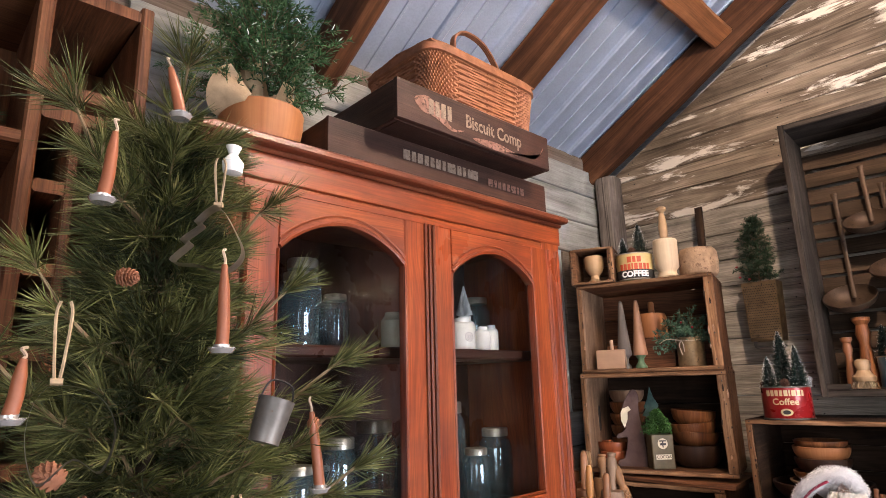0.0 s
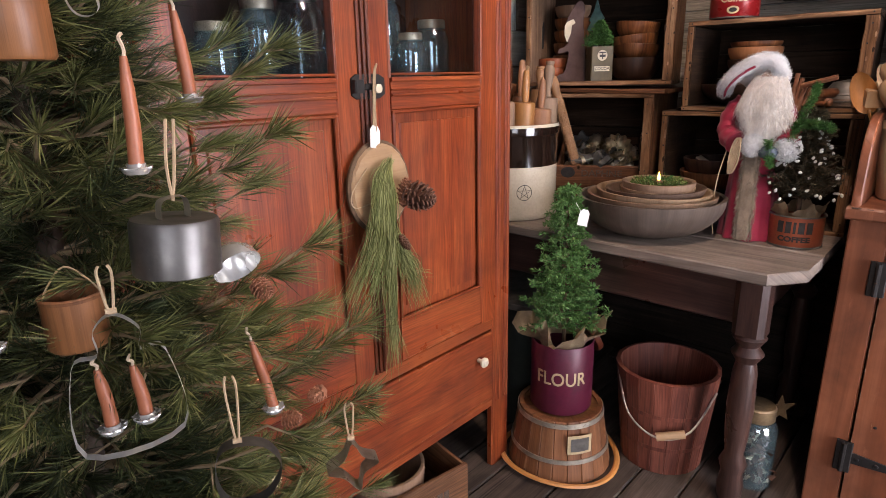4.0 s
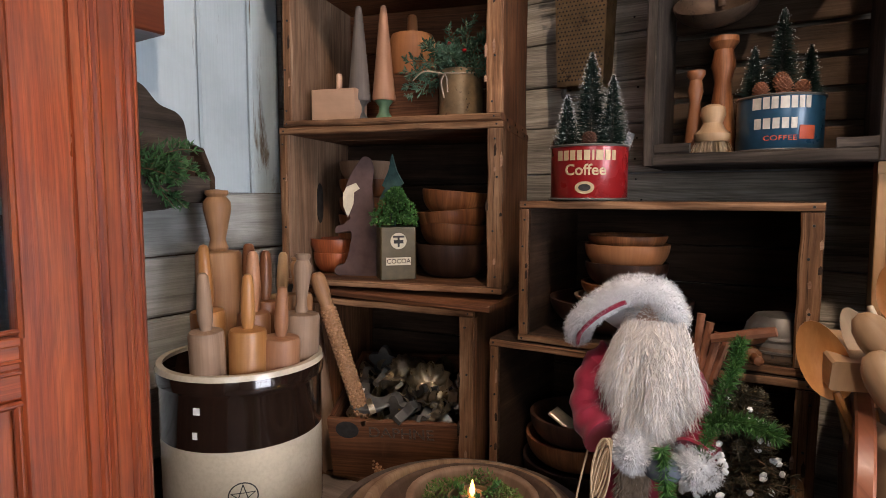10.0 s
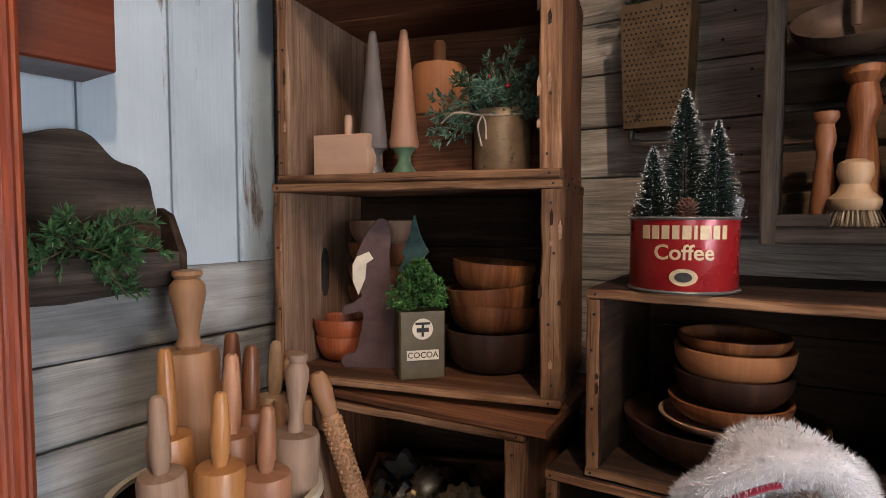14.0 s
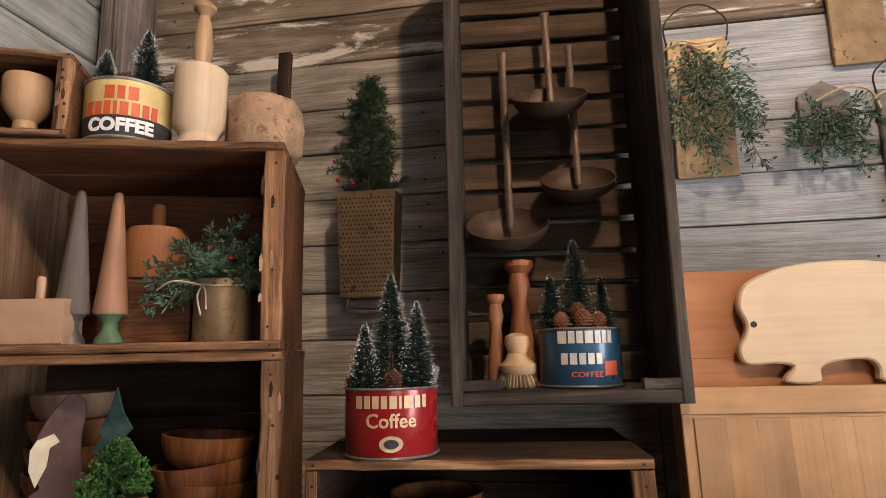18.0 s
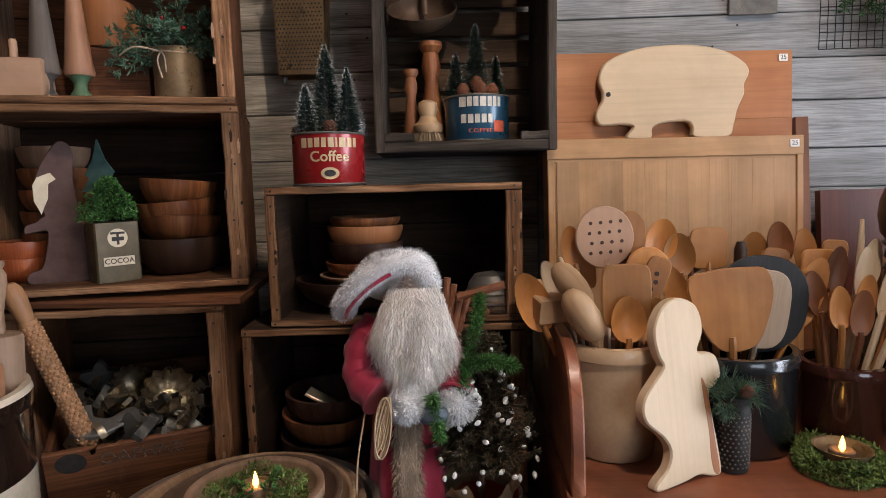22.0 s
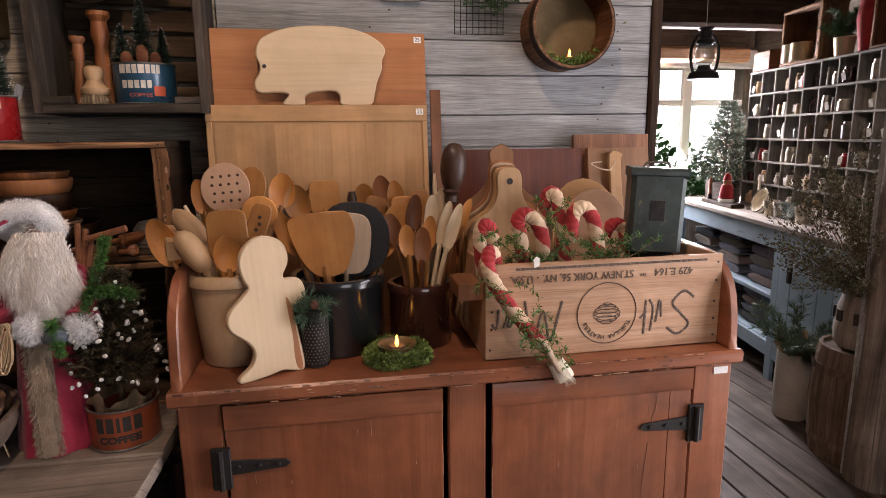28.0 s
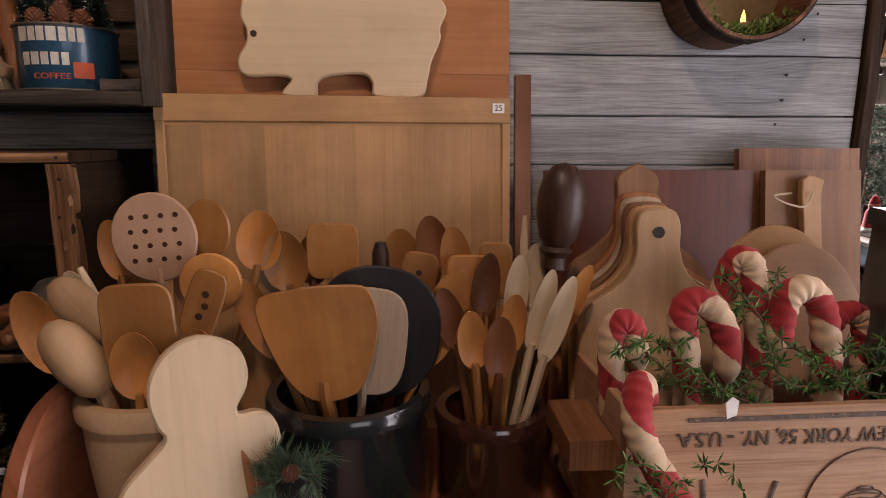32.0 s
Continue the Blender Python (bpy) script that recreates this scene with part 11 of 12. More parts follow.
cubby_shelf()
e = thing("orange_basket", "orange-brown wooden bucket on a low shelf", "bucket", -0.14, 1.17, 1.503)
bm = mesh_start()
lathe(bm, [(0, 0), (0.1, 0), (0.12, 0.12), (0.11, 0.12), (0.09, 0.01), (0, 0.01)], 24)
part("body", bm, W_TUB, e)
e = thing("shelf_greenery", "sprig of dark greenery on a high shelf", "greenery", -0.06, 1.16, 1.835)
greenery(e, (0, 0, 0.02), [(0.5, -0.5, 0.7), (0.1, -0.6, 0.8), (0.8, -0.2, 0.4), (-0.4, -0.4, 0.7)], 0.13, 16, "pine", L_SPRUCE, 0.0015, 0.04, reps=2)

# ---- on the floor ----
e = thing("wooden_tub", "upturned honey-brown stave tub with tin hoops and a label", "tub", 1.485, 0.862, 0)
prof_r = lambda z: 0.158 - 0.032 * z / 0.19
n = 22
for k in range(n):
    a = math.tau * k / n
    bm = mesh_start()
    m = Matrix.Rotation(a, 4, "Z") @ Matrix.Translation((0.149, 0, 0)) @ Matrix.Rotation(math.atan2(-0.032, 0.19), 4, "Y")
    box(bm, -0.007, 0.007, -0.0215, 0.0215, 0.0, 0.189, ch=0.002)
    for v in bm.verts:
        v.co.y *= 1 - 0.2 * v.co.z / 0.19
    bm.transform(m)
    part("stave", bm, W_TUB, e)
for z, h in ((0.062, 0.013), (0.168, 0.014)):
    bm = mesh_start()
    r0, r1 = prof_r(z) + 0.0022, prof_r(z + h) + 0.0022
    lathe(bm, [(r0 - 0.002, z), (r0, z), (r1, z + h), (r1 - 0.002, z + h)], 44)
    part("hoop", bm, M_TIN, e, "grey tin hoop")
bm = mesh_start()
lathe(bm, [(0, 0.178), (0.112, 0.178), (0.119, 0.186), (0.119, 0.178)], 36)
part("bottom", bm, W_TUB, e)
bm = mesh_start()
sweep(bm, [(0.178 * math.cos(a), 0.178 * math.sin(a), 0.012 + 0.01 * math.cos(a * 2)) for a in [math.tau * i / 48 for i in range(48)]], 0.009, 6, closed=True, flat=0.6)
part("bail_handle", bm, W_SPOON, e, "bent wooden bail lying round the foot")
bm = mesh_start()
box(bm, -0.035, 0.035, -0.03, 0.03, -0.0005, 0.001, ch=0.0002)
wrap(bm, 0.139, 0.125, radians(-35), 0.006)
part("label", bm, M_GOLD, e, "tan paper label")
bm = mesh_start()
box(bm, -0.026, 0.026, -0.021, 0.021, -0.0005, 0.001, ch=0.0002)
wrap(bm, 0.139, 0.125, radians(-35), 0.0076)
part("label_picture", bm, M_TINDARK, e, "dark printed picture")
FL = thing("flour_tin", "round purple-red tin marked flour, standing on an upturned tub", "tin", 1.485, 0.862, 0.187, rz=-60)
bm = mesh_start()
lathe(bm, [(0, 0.001), (0.09, 0.001), (0.092, 0.006), (0.092, 0.211), (0.09, 0.214), (0.089, 0.012), (0, 0.012)], 40)
part("body", bm, surface("plum_tin_paint", (0.10, 0.012, 0.030), 0.38, 0.1, 0.3, 18, 0.06, ((0.3, 0.2, 0.2), 0.24)), FL)
on_can(FL, lettering("FLOUR", 0.058, bold=0.0006, wide=0.85), 0.092, 0.115, M_GOLD)
burlap_wrap(FL, 0.066, 0.195, 0.262, 1.0)
bm = mesh_start()
lathe(bm, [(0, 0), (0.07, 0), (0.074, 0.006), (0.074, 0.016), (0.07, 0.018), (0, 0.018)], 30, pose(0.055, 0.055, 0.205, -30, 52, 0))
part("lid", bm, W_MAHOG, FL, "dark red lid tucked behind the tree")
e = thing("tabletop_fir", "small bright green artificial fir with a paper tag in a tin", "artificial tree", 1.495, 0.866, 0.25)
conifer(e, 0.60, 0.098, 15, 8, 0.026, 0.0165, 0.0036, L_FRESH, M_BARK, 0.34, 0.36, 34, 0.8, 0.008, wild=0.0)
paper_tag(e, Vector((-0.02, -0.055, 0.50)), 0.028, 0.045, -10, -45, 15)
bm = mesh_start()
sweep(bm, curve_pts([(0, -0.01, 0.575), (-0.012, -0.03, 0.56), (-0.018, -0.05, 0.54)], 5), 0.0014, 5)
part("tag_string", bm, M_PAPER, e)
e = thing("red_bucket", "red-stained wooden stave bucket with a wire bail", "bucket", 1.70, 0.625, 0)
n = 20
for k in range(n):
    a = math.tau * k / n
    bm = mesh_start()
    box(bm, -0.006, 0.006, -0.0195, 0.0195, 0.0, 0.31, ch=0.0015)
    for v in bm.verts:
        v.co.y *= 0.93 + 0.27 * v.co.z / 0.31
    bm.transform(Matrix.Rotation(a, 4, "Z") @ Matrix.Translation((0.112, 0, 0)) @ Matrix.Rotation(math.atan2(0.03, 0.31), 4, "Y"))
    part("stave", bm, W_REDBUCKET, e)
for z in (0.08, 0.19):
    bm = mesh_start()
    r = 0.112 + 0.097 * z + 0.0075
    lathe(bm, [(r - 0.002, z), (r, z), (r + 0.001, z + 0.012), (r - 0.002, z + 0.012)], 40)
    part("hoop", bm, W_REDBUCKET, e, "thin painted hoop")
bm = mesh_start()
lathe(bm, [(0, 0.01), (0.102, 0.01), (0.102, 0.02), (0, 0.02)], 30)
part("bottom", bm, W_REDBUCKET, e)
bm = mesh_start()
sweep(bm, curve_pts([(-0.09, 0.112, 0.285), (-0.165, 0.04, 0.2), (-0.16, -0.05, 0.15), (-0.11, -0.12, 0.175), (-0.01, -0.15, 0.265)], 8), 0.003, 6)
part("wire_bail", bm, M_TIN, e)
bm = mesh_start()
sweep(bm, [(-0.16, -0.045, 0.152), (-0.12, -0.11, 0.168)], 0.012, 12)
part("wooden_grip", bm, W_PINE2, e)
e = thing("glass_jar", "large glass jar of dried pods and leaves with a rusty lid", "jar", 1.735, 0.375, 0)
bm = mesh_start()
o = [(0.052, 0.0), (0.056, 0.008), (0.057, 0.17), (0.052, 0.195), (0.042, 0.205), (0.042, 0.215)]
lathe(bm, [(0, 0.002)] + o, 28)
lathe(bm, [(0, 0.006)] + [(q - 0.003, max(w, 0.006)) for q, w in o], 28)
part("glass", bm, M_GLASS, e)
bm = mesh_start()
lathe(bm, [(0.045, 0.208), (0.046, 0.21), (0.046, 0.245), (0.042, 0.25), (0, 0.25)], 28)
part("lid", bm, M_BRASS, e, "rusty brown screw lid")
s = Soup()
for k in range(260):
    a, q = rnd.uniform(0, math.tau), rnd.uniform(0, 0.046)
    s.leaf(Vector((q * math.cos(a), q * math.sin(a), rnd.uniform(0.012, 0.13))), rand_dir(), 0.03, 0.018, rnd.choice((0, 1, 1)))
part("dried_leaves", s, [M_CREAM, M_CONE], e, kind="stuff")
e = open_box("low_crate", "low brown printed wooden crate under the cupboard", "crate", pose(0.80, 0.99, 0.0, 0, 0, -10), 0.33, 0.27, 0.125, W_CRATE, 0.012, 1)
print_on(e, bars([(0, [0.02, 0.012, 0.02, 0.02, 0.02, 0.018], 0.028)], 0.02), pose(0.2, -0.0006, 0.06, 90), label="dark illegible stamped letters")
bowl("large upturned tan gourd bowl in a low crate", 0.96, 1.09, 0.014, 0.11, 0.13, W_DOUGHL, 0.8, 0.01)
e = thing("small_tin_bowl", "small brown bowl on the floor by the crate", "bowl", 0.80, 0.90, 0)
bm = mesh_start()
lathe(bm, [(0, 0), (0.03, 0), (0.05, 0.035), (0.047, 0.035), (0.028, 0.006), (0, 0.006)], 24)
part("body", bm, W_BOWL, e)
e = thing("dark_painted_tin", "large dark green painted tin box under the table", "tin box", 1.72, 1.12, 0, rz=8)
bm = mesh_start()
box(bm, -0.2, 0.2, -0.16, 0.16, 0, 0.42, ch=0.008)
part("body", bm, surface("dark_green_paint", (0.022, 0.026, 0.02), 0.5, 0, 0.4, 10, 0.1, ((0.09, 0.06, 0.04), 0.33)), e)
bm = mesh_start()
box(bm, -0.206, 0.206, -0.166, 0.166, 0.42, 0.44, ch=0.006)
part("lid", bm, M_TINDARK, e)
e = thing("rusty_star", "rusty tin star hung behind the glass jar", "star", 1.80, 0.335, 0.22, rz=-40)
bm = mesh_start()
plate(bm, [((0.045 if k % 2 == 0 else 0.019) * math.sin(math.tau * k / 10), (0.045 if k % 2 == 0 else 0.019) * math.cos(math.tau * k / 10)) for k in range(10)], 0.004, XZ, ch=0.0008)
part("star", bm, M_BRASS, e)

# ---- the room beyond the doorway ----
bm = mesh_start()
box(bm, XE + 0.13, 4.8, -3.15, -3.05, 0, 2.35)
setting("wall_far_south", bm, W_BACK, "brown board wall of the far room")
bm = mesh_start()
box(bm, XE + 0.13, 4.8, 1.2, 1.3, 0, 2.35)
setting("wall_far_north", bm, W_BACK, "brown board wall of the far room")
WF = (-2.98, -2.25, 0.82, 1.74)
bm = mesh_start()
for a, b, c, d in ((-3.15, WF[0], 0, 2.35), (WF[1], 1.3, 0, 2.35), (WF[0], WF[1], 0, WF[2]), (WF[0], WF[1], WF[3], 2.35)):
    box(bm, 4.62, 4.72, a, b, c, d, ch=0.001)
setting("wall_far_east", bm, W_BACK, "board wall of the far room with a bright window")
W_SASH = wood("white_sash_paint", (0.3, 0.28, 0.25), (0.42, 0.4, 0.36), (0.5, 0.48, 0.44), 0.6, 0.8, 0.2, 0.2, 0.05, paint=(0.78, 0.78, 0.76), cover=0.66)
e = tagged(new("window_3"), "pale wooden window with bright daylight behind", "window", "", "structure")
e.matrix_world = pose(4.60, WF[0], WF[2])
Hh, Ww = WF[3] - WF[2], WF[1] - WF[0]
for nm, q in (("jamb", (0, 0.05, Ww - 0.02, Ww + 0.08, -0.05, Hh + 0.3)), ("head", (-0.02, 0.05, -0.1, Ww + 0.08, Hh, Hh + 0.13)), ("sill", (-0.03, 0.06, -0.1, Ww + 0.08, -0.06, 0.0)), ("mullion", (0.0, 0.05, Ww * 0.55, Ww * 0.55 + 0.07, 0, Hh)), ("meeting_rail", (0.01, 0.04, 0.0, Ww, Hh * 0.72, Hh * 0.72 + 0.04))):
    bm = mesh_start()
    box(bm, *q)
    part(nm, bm, W_SASH, e)
bm = mesh_start()
box(bm, -40, 60, -60, 60, -0.6, -0.4)
tagged(part("ground", bm, surface("grass_ground", (0.06, 0.10, 0.03), 0.9, 0, 0.4, 0.6, 0.2)), "mown grass outside the window", "ground", "", "structure")
s = Soup()
for k in range(5000):
    y = rnd.uniform(-16, 4)
    p = Vector((rnd.uniform(13, 16), y, rnd.uniform(-0.4, 1.2 + 0.6 * math.sin(y * 0.9) + 0.4 * math.sin(y * 2.3))))
    s.leaf(p, rand_dir(), 0.22, 0.16, 0)
tagged(part("far_hedge", s, [L_LIME]), "bright green trees outside the window", "trees", "", "stuff")
bm = mesh_start()
box(bm, 22, 22.1, -34, 14, -0.4, 12)
tagged(part("backdrop", bm, glowing("bright_haze", (0.90, 1.0, 0.95), 2.2)), "pale bright sky and haze outside the window", "sky", "", "structure")
e = thing("roof_beam", "dark heavy ceiling beam in the far room", "beam", 4.15, -2.1, 1.93, kind="structure")
bm = mesh_start()
box(bm, -0.06, 0.06, -1.0, 2.2, 0, 0.3, n=6, wob=0.004)
part("beam", bm, W_CRATED, e)
e = thing("tie_beam", "pale squared timber over the far window", "beam", 4.5, -2.4, 1.77, kind="structure")
bm = mesh_start()
box(bm, -0.05, 0.05, -0.5, 0.5, 0, 0.1, n=4, wob=0.002)
part("beam", bm, W_SILK, e)

FM = pose(2.80, -2.19, 0, 0, 0, -9.5)      # near front corner of the blue counter, x towards the window


def far_counter():
    e = thing("blue_counter", "long weathered blue painted counter with open shelves of cloth", "counter")
    e.matrix_world = FM
    def bd(name, mt, *q, n=1):
        b = mesh_start()
        box(b, *q, n=n, wob=0.001 if n > 1 else 0)
        return part(name, b, mt, e)
    bd("top", W_DOUGHL2, -0.6, 1.72, -0.52, 0.02, 0.80, 0.83, n=6)
    bd("front_rail", W_BLUE, -0.6, 1.7, -0.02, 0.0, 0.70, 0.80, n=4)
    bd("base_rail", W_BLUE, -0.6, 1.7, -0.02, 0.0, 0.12, 0.2, n=4)
    for x in (-0.6, 0.42, 1.64):
        bd("post", W_BLUE, x, x + 0.06, -0.019, 0.001, 0.0, 0.7)
    bd("back", W_BLUE, -0.6, 1.7, -0.52, -0.5, 0.0, 0.8)
    bd("shelf", W_BLUE, 0.48, 1.64, -0.5, -0.02, 0.42, 0.445)
    bd("shelf", W_BLUE, 0.48, 1.64, -0.5, -0.02, 0.18, 0.205)
    for k in range(9):
        bd("door_board", W_BLUE, -0.54 + 0.107 * k, -0.436 + 0.107 * k, -0.018, 0.003, 0.2, 0.7)
    b = mesh_start()
    box(b, 0.30, 0.325, 0.003, 0.02, 0.56, 0.64, ch=0.003)
    part("latch", b, M_IRON, e)


W_DOUGHL2 = wood("counter_top_grey", (0.15, 0.125, 0.10), (0.27, 0.235, 0.195), (0.38, 0.34, 0.29), 0.7, 0.8, 0.4, 0.35, 0.06)
far_counter()
cloths = [(0.10, 0.09, 0.14), (0.05, 0.07, 0.11), (0.11, 0.13, 0.17), (0.035, 0.04, 0.04), (0.06, 0.055, 0.035), (0.18, 0.14, 0.12), (0.03, 0.045, 0.04)]
for sx, sz, cnt in ((0.55, 0.446, 4), (0.95, 0.446, 5), (1.32, 0.446, 4), (0.6, 0.206, 4), (1.0, 0.206, 4), (1.36, 0.206, 3)):
    z = sz
    for k in range(cnt):
        h = rnd.uniform(0.04, 0.06)
        w = FM @ Vector((sx + 0.15, -0.2, z))
        e = thing("folded_cloth", "folded blue or dark cloth stacked on a counter shelf", "folded cloth", w.x, w.y, w.z, -9.5 + rnd.uniform(-4, 4), group="folded cloths")
        bm = mesh_start()
        lathe_pts = [(0.15 * rnd.uniform(0.9, 1.05) * math.copysign(abs(math.cos(a)) ** 0.4, math.cos(a)), h / 2 + h / 2 * math.copysign(abs(math.sin(a)) ** 0.8, math.sin(a))) for a in [math.tau * i / 20 for i in range(20)]]
        plate(bm, lathe_pts, 0.26, Matrix.Translation((0, 0.13, 0)) @ XZ, ch=0.008)
        c = cloths[(k * 3 + int(sx * 10)) % 7]
        part("cloth", bm, surface("cloth", c, 0.95, 0, 0.35, 12, 0.4, fine=300, sheen=0.2), e)
        z += h


def cubby():
    e = thing("cubby_organizer", "grey wooden pigeonhole cabinet full of small tins and jars", "pigeonhole cabinet")
    e.matrix_world = FM @ pose(0.0, -0.28, 0.8305)
    nx, nz, cw, chh, D = 12, 6, 0.143, 0.137, 0.14
    x1 = 1.42
    x0 = x1 - nx * cw
    for i in range(nx + 1):
        b = mesh_start()
        box(b, x0 + cw * i - 0.006, x0 + cw * i + 0.006, -D, 0, 0.012, nz * chh)
        part("divider", b, W_CUBBY, e)
    for j in range(nz + 1):
        b = mesh_start()
        box(b, x0 - 0.006, x1 + 0.006, -D, 0.002, chh * j - 0.006 + 0.006, chh * j + 0.006 + 0.006)
        part("shelf_board", b, W_CUBBY, e)
    b = mesh_start()
    box(b, x0, x1, -D - 0.01, -D, 0, nz * chh)
    part("back", b, W_CUBBY, e)
    M_SMALL = [M_TIN, M_BURLAP, M_TINDARK, M_BROWNC, M_BRASS, M_GLASS, M_STONE, M_TIN, M_RUST, M_RED]
    for i in range(nx):
        for j in range(nz):
            for q in range(rnd.choice((1, 2, 2))):
                w = FM @ Vector((x0 + cw * (i + 0.5) + ((q - 0.5) * 0.06 if q else rnd.uniform(-0.036, -0.02)), -0.33 + rnd.uniform(-0.03, 0.03), 0.8305 + chh * j + 0.0125))
                t = thing("small_tin", "small metal tin or jar in a pigeonhole", "tin", w.x, w.y, w.z, group="tins in the pigeonholes")
                r, h = rnd.uniform(0.02, 0.034), rnd.uniform(0.05, 0.095)
                b = mesh_start()
                lathe(b, [(0, 0), (r * 0.92, 0), (r, 0.004), (r * rnd.uniform(0.85, 1.1), h * 0.8), (r * 0.8, h * 0.84), (r * 0.8, h), (0, h)], 12)
                part("body", b, rnd.choice(M_SMALL), t)
                if rnd.random() < 0.4:
                    b = mesh_start()
                    plate(b, [(-0.012, -0.02), (0.012, -0.02), (0.012, 0.02), (-0.012, 0.02)], 0.001, pose(rnd.uniform(-0.02, 0.02), r + 0.012, 0.03, 90, rnd.uniform(-30, 30), 180), ch=0.0002)
                    part("paper_tag", b, M_PAPER, t, "white paper tag")
    return nz * chh


top = 0.8305 + cubby() + 0.013
# things on the pigeonhole cabinet
w = FM @ Vector((1.33, -0.35, top))
e = thing("brown_box", "small brown leather-strapped box on the cabinet", "box", w.x, w.y, w.z, -9.5)
bm = mesh_start()
box(bm, -0.09, 0.09, -0.06, 0.06, 0, 0.12, ch=0.006)
part("body", bm, W_CRATER, e)
crate("open wooden box standing on the pigeonhole cabinet", FM @ pose(1.1, -0.28, top, 0, 0, 180), 0.36, 0.14, 0.3, W_CRATE)
for x, r, mt in ((1.04, 0.05, M_CREAM), (0.95, 0.055, M_GOLD)):
    w = FM @ Vector((x, -0.31, top + 0.016))
    e = thing("metal_mug", "old tin mug standing in a wooden box", "mug", w.x, w.y, w.z)
    bm = mesh_start()
    lathe(bm, [(0, 0), (r, 0), (r, 0.1), (r - 0.003, 0.1), (r - 0.003, 0.006), (0, 0.006)], 22)
    part("body", bm, mt, e)
w = FM @ Vector((0.60, -0.32, top))
e = thing("potted_sprig", "small green plant in a tan pot on the cabinet", "potted plant", w.x, w.y, w.z)
bm = mesh_start()
lathe(bm, [(0, 0), (0.04, 0), (0.05, 0.09), (0.046, 0.09), (0.036, 0.01), (0, 0.01)], 20)
part("pot", bm, M_GOLD, e)
greenery(e, (0, 0, 0.08), [(0.3, 0.3, 1), (-0.4, 0.2, 1), (0.1, -0.4, 1), (0.6, 0, 0.6), (-0.6, 0.3, 0.7)], 0.16, 18, "pine", L_SPRUCE, 0.002, 0.04, reps=2)
w = FM @ Vector((0.44, -0.33, top))
e = thing("red_boot_jar", "red jar with dark foot on the cabinet", "jar", w.x, w.y, w.z)
bm = mesh_start()
lathe(bm, [(0, 0), (0.04, 0), (0.045, 0.05), (0.06, 0.15), (0.05, 0.26), (0, 0.28)], 20)
part("body", bm, M_CANER, e)
crate("red-brown wooden box on the pigeonhole cabinet", FM @ pose(0.36, -0.28, top, 0, 0, 180), 0.3, 0.13, 0.28, W_CRATER)

# on the blue counter
w = FM @ Vector((1.52, -0.2, 0.831))
e = thing("counter_fir", "dark green artificial fir in a grey pot on the counter", "artificial tree", w.x, w.y, w.z)
bm = mesh_start()
box(bm, -0.09, 0.09, -0.07, 0.07, 0, 0.14, ch=0.005)
part("pot", bm, W_CRATEG, e)
conifer(e, 0.66, 0.2, 18, 9, 0.05, 0.024, 0.003, L_DEEPG, M_BARK, 0.2, 0.1, 24, 0.8, 0.012)
w = FM @ Vector((1.30, -0.10, 0.831))
e = thing("painted_board", "dark board under small figures on the counter", "board", w.x, w.y, w.z, -9.5)
bm = mesh_start()
box(bm, -0.2, 0.22, -0.04, 0.04, 0, 0.025)
part("board", bm, W_CRATED, e)
w = FM @ Vector((1.25, -0.10, 0.8565))
bm = mesh_start()
lathe(bm, [(0, 0), (0.04, 0), (0.045, 0.02), (0.038, 0.09), (0.03, 0.11), (0, 0.11)], 18, mi=0)
lathe(bm, [(0, 0.1), (0.025, 0.11), (0.026, 0.135), (0.0, 0.15)], 16, mi=1)
lathe(bm, [(0.026, 0.14), (0.018, 0.17), (0.0, 0.19)], 16, mi=0)
lathe(bm, [(0.046, 0.0), (0.05, 0.01), (0.046, 0.022)], 16, mi=2)
ob = part("santa_statuette", bm, [M_CANER, M_WAX, M_SNOW])
ob.matrix_world = pose(w.x, w.y, w.z)
tagged(ob, "small red and white Santa statuette on the blue counter", "statuette")
w = FM @ Vector((1.44, -0.08, 0.8565))
e = thing("orange_candle", "orange taper candle in a holder on the counter", "candle", w.x, w.y, w.z)
bm = mesh_start()
lathe(bm, [(0.011, 0.03), (0.011, 0.13), (0.004, 0.145), (0, 0.145)], 12)
part("taper", bm, M_WAX, e)
bm = mesh_start()
lathe(bm, [(0, 0), (0.02, 0), (0.014, 0.02), (0.016, 0.035), (0, 0.035)], 14)
part("holder", bm, M_IRON, e)
w = FM @ Vector((0.93, -0.12, 0.831))
e = thing("wire_strainer", "round wire strainer leaning on the pigeonholes", "strainer", w.x, w.y, w.z, -9.5, rx=20)
bm = mesh_start()
M = Matrix.Translation((0, 0, 0.075)) @ pose(0, 0, 0, -90)
lathe(bm, [(0.072, 0.0), (0.075, 0.004), (0.072, 0.008), (0.069, 0.004), (0.072, 0.0)], 30, M)
part("rim", bm, M_CHROME, e)
bm = mesh_start()
lathe(bm, [(0.07, 0.004), (0.05, -0.02), (0.0, -0.03)], 26, M)
part("mesh", bm, M_CREAM, e)
bm = mesh_start()
sweep(bm, [(0.06, 0, 0.13), (0.11, 0, 0.21)], 0.008, 8)
part("handle", bm, M_CREAM, e)
for x, mt in ((0.70, M_CHROME), (0.80, M_TIN), (0.62, M_GLASS), (0.50, M_TIN)):
    w = FM @ Vector((x, -0.14, 0.831))
    e = thing("metal_cup", "small metal cup standing on the blue counter", "cup", w.x, w.y, w.z, group="cups on the counter")
    bm = mesh_start()
    lathe(bm, [(0, 0), (0.033, 0), (0.042, 0.085), (0.039, 0.085), (0.03, 0.005), (0, 0.005)], 18)
    part("body", bm, mt, e)

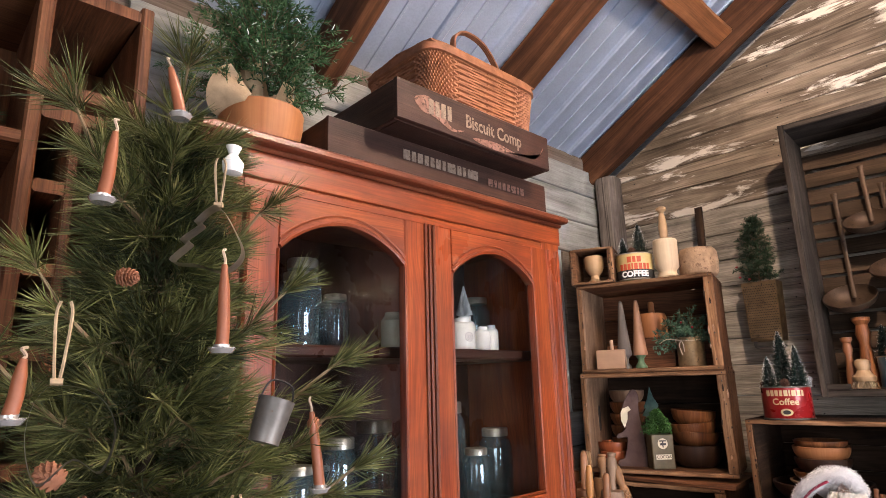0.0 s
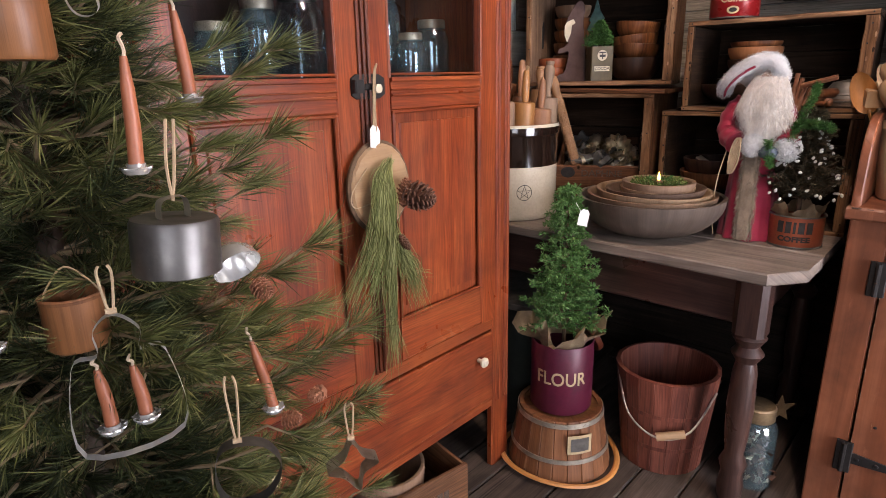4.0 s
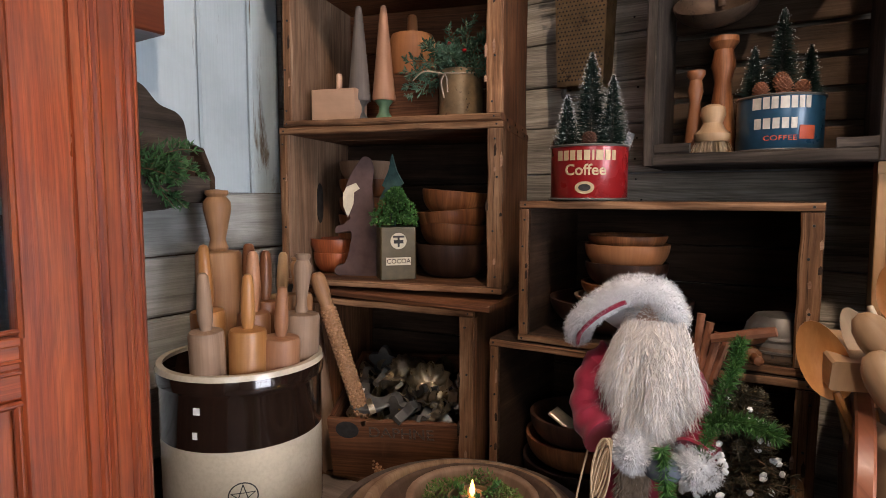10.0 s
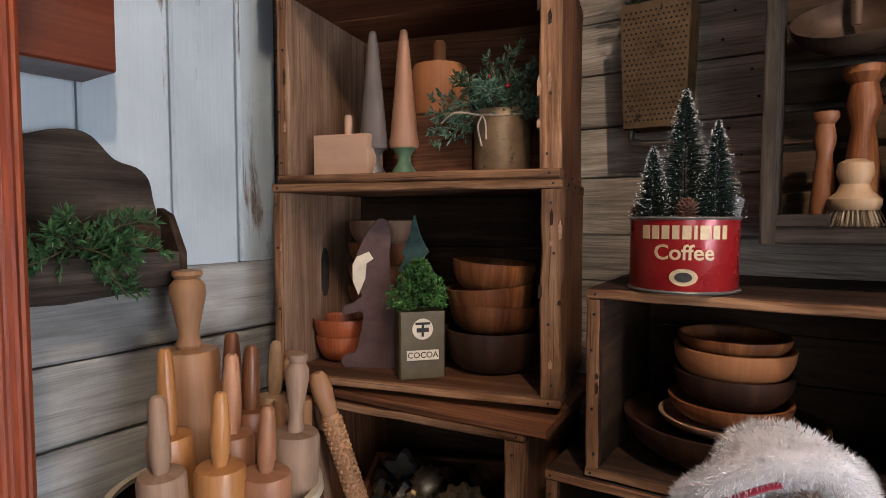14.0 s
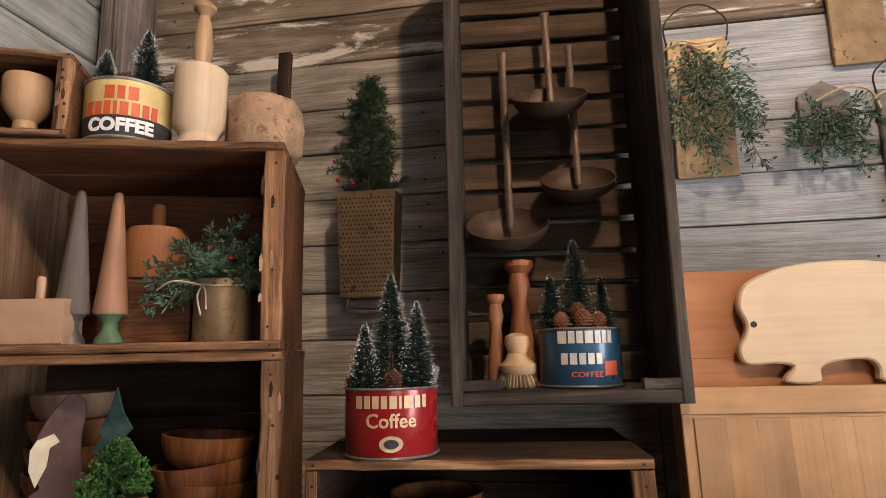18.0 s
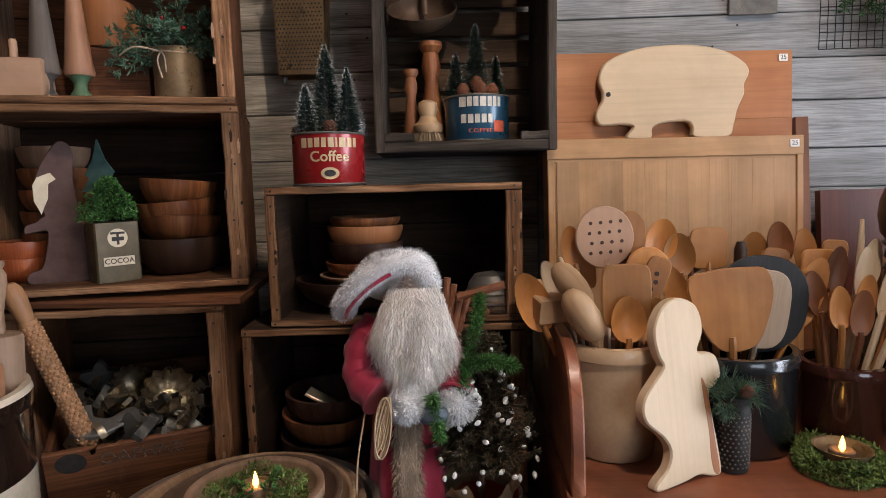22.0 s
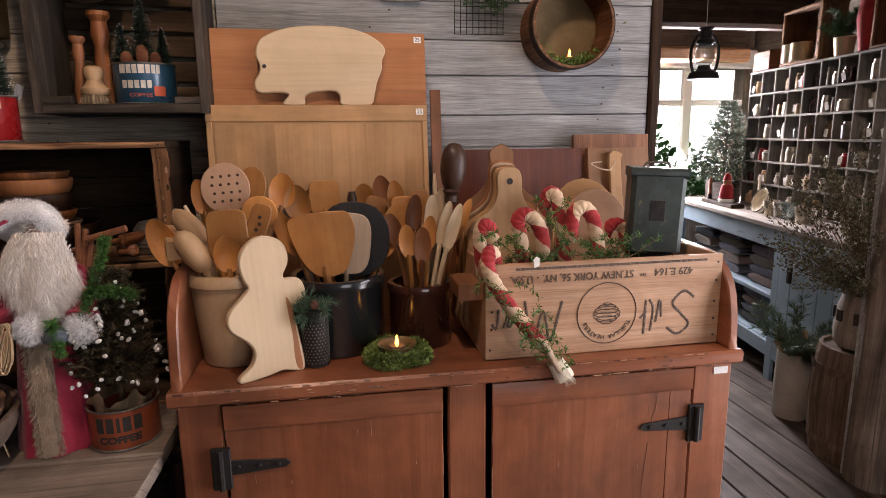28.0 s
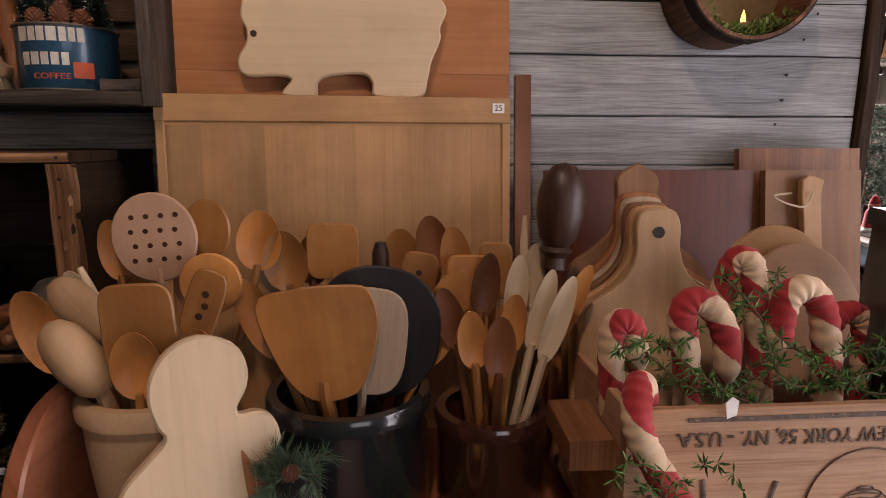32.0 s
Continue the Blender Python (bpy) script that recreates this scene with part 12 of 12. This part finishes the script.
# lantern hanging before the window
def lantern(x, y, z):
    e = thing("hurricane_lantern", "rusty black hurricane lantern hanging from a wire", "lantern", x, y, z)
    b = mesh_start()
    lathe(b, [(0, 0), (0.078, 0), (0.08, 0.008), (0.07, 0.035), (0.035, 0.05), (0.03, 0.07), (0, 0.07)], 26)
    part("fuel_tank", b, M_IRON, e)
    b = mesh_start()
    lathe(b, [(0.032, 0.07), (0.05, 0.1), (0.053, 0.13), (0.036, 0.175), (0.034, 0.18)], 24)
    part("globe", b, M_GLASS, e, "clear glass globe")
    b = mesh_start()
    lathe(b, [(0.036, 0.178), (0.045, 0.185), (0.045, 0.2), (0.03, 0.21), (0.03, 0.25), (0.04, 0.255), (0.036, 0.265), (0, 0.27)], 22)
    part("chimney", b, M_IRON, e)
    for s in (-1, 1):
        b = mesh_start()
        sweep(b, curve_pts([(0, s * 0.06, 0.03), (0, s * 0.078, 0.09), (0, s * 0.078, 0.16), (0, s * 0.05, 0.22), (0, s * 0.03, 0.225)], 6), 0.008, 8)
        part("side_tube", b, M_IRON, e)
    b = mesh_start()
    sweep(b, [(0, 0, 0.27), (0.005, 0, 0.45), (0, 0, 2.31 - z)], 0.002, 5)
    part("hanging_wire", b, M_TIN, e)


lantern(3.62, -2.02, 1.575)

# floor things by the doorway
e = thing("white_churn", "tall white enamel pitcher holding fir sprigs and burlap", "pitcher", 2.86, -2.09, 0)
bm = mesh_start()
lathe(bm, [(0, 0), (0.07, 0), (0.074, 0.01), (0.078, 0.2), (0.074, 0.31), (0.07, 0.31), (0.066, 0.02), (0, 0.02)], 28)
part("body", bm, surface("white_enamel", (0.48, 0.46, 0.42), 0.45, 0, 0.2, 10, 0.05), e)
burlap_wrap(e, 0.066, 0.29, 0.36, 0.5)
greenery(e, (0, 0, 0.3), [(-0.6, 0.6, 0.6), (0.2, 0.7, 0.9), (-0.5, -0.3, 1.0), (0.6, 0.2, 0.7), (0.1, 0.1, 1.2), (-0.9, 0.2, 0.3)], 0.27, 22, "pine", L_CEDAR, 0.0022, 0.04, reps=3)
e = thing("nail_keg", "brown wooden barrel with hoops standing by the doorway", "barrel", 2.52, -2.08, 0)
n = 18
for k in range(n):
    a = math.tau * k / n
    bm = mesh_start()
    board(bm, (0, 0, 0), (0, 0, 0.46), 0.052, 0.014, (0, 1, 0), n=4)
    for v in bm.verts:
        f = v.co.z / 0.46
        v.co.x += 0.135 + 0.02 * math.sin(math.pi * f)
    bm.transform(Matrix.Rotation(a, 4, "Z"))
    part("stave", bm, W_KEG, e)
for z in (0.06, 0.36):
    bm = mesh_start()
    r = 0.142 + 0.02 * math.sin(math.pi * z / 0.46) + 0.003
    lathe(bm, [(r, z), (r + 0.002, z), (r + 0.002, z + 0.03), (r, z + 0.03)], 36)
    part("hoop", bm, W_KEG, e)
bm = mesh_start()
lathe(bm, [(0, 0.44), (0.14, 0.44), (0.14, 0.45), (0, 0.45)], 30)
part("head", bm, W_KEG, e)
e = thing("wagon_hub", "old wooden wagon wheel hub standing on a barrel", "wheel hub", 2.52, -2.08, 0.4605)
bm = mesh_start()
lathe(bm, [(0, 0), (0.09, 0), (0.1, 0.02), (0.105, 0.06), (0.1, 0.1), (0.098, 0.15), (0.085, 0.2), (0.08, 0.235), (0.05, 0.235), (0.045, 0.1), (0, 0.1)], 30)
part("hub", bm, W_DOUGHL2, e)
bm = mesh_start()
for k in range(9):
    a = math.tau * k / 9
    had = set(bm.verts)
    box(bm, 0.097, 0.107, -0.013, 0.013, 0.105, 0.15, ch=0.001)
    for v in bm.verts:
        if v not in had:
            v.co = Matrix.Rotation(a, 3, "Z") @ v.co
part("spoke_sockets", bm, M_INK, e, "dark spoke holes", kind="stuff")
e = thing("dried_bouquet", "bushy dried brown-green flowers in a hub vase", "dried flowers", 2.52, -2.08, 0.56)
s, st = Soup(), Soup()
for k in range(300):
    a, el = rnd.uniform(0, math.tau), rnd.uniform(0.15, 1.45)
    d = Vector((math.cos(a) * math.cos(el), math.sin(a) * math.cos(el), math.sin(el)))
    L = rnd.uniform(0.28, 0.62) * (0.55 + 0.45 * math.sin(el))
    p1 = d * L + Vector((0, 0, 0.12))
    st.tube([Vector((0, 0, 0.1)), p1 * 0.5 + Vector((0, 0, 0.05)), p1], 0.0015, 0.0008, 3, 0)
    for _ in range(34):
        s.leaf(p1 - d * rnd.uniform(0, 0.16) + rand_dir() * 0.02, rand_dir() + d, 0.016, 0.009, rnd.choice((0, 0, 0, 0, 0, 2)))
part("flower_spray", s, [leafy("dry_flower", (0.06, 0.07, 0.035), (0.13, 0.135, 0.075), (0.24, 0.235, 0.16)), M_BARK, leafy("dry_blossom", (0.1, 0.075, 0.05), (0.16, 0.12, 0.085), (0.24, 0.19, 0.14))], e, kind="stuff")
part("stem_spray", st, [M_BARK], e, "thin brown stems", kind="stuff")
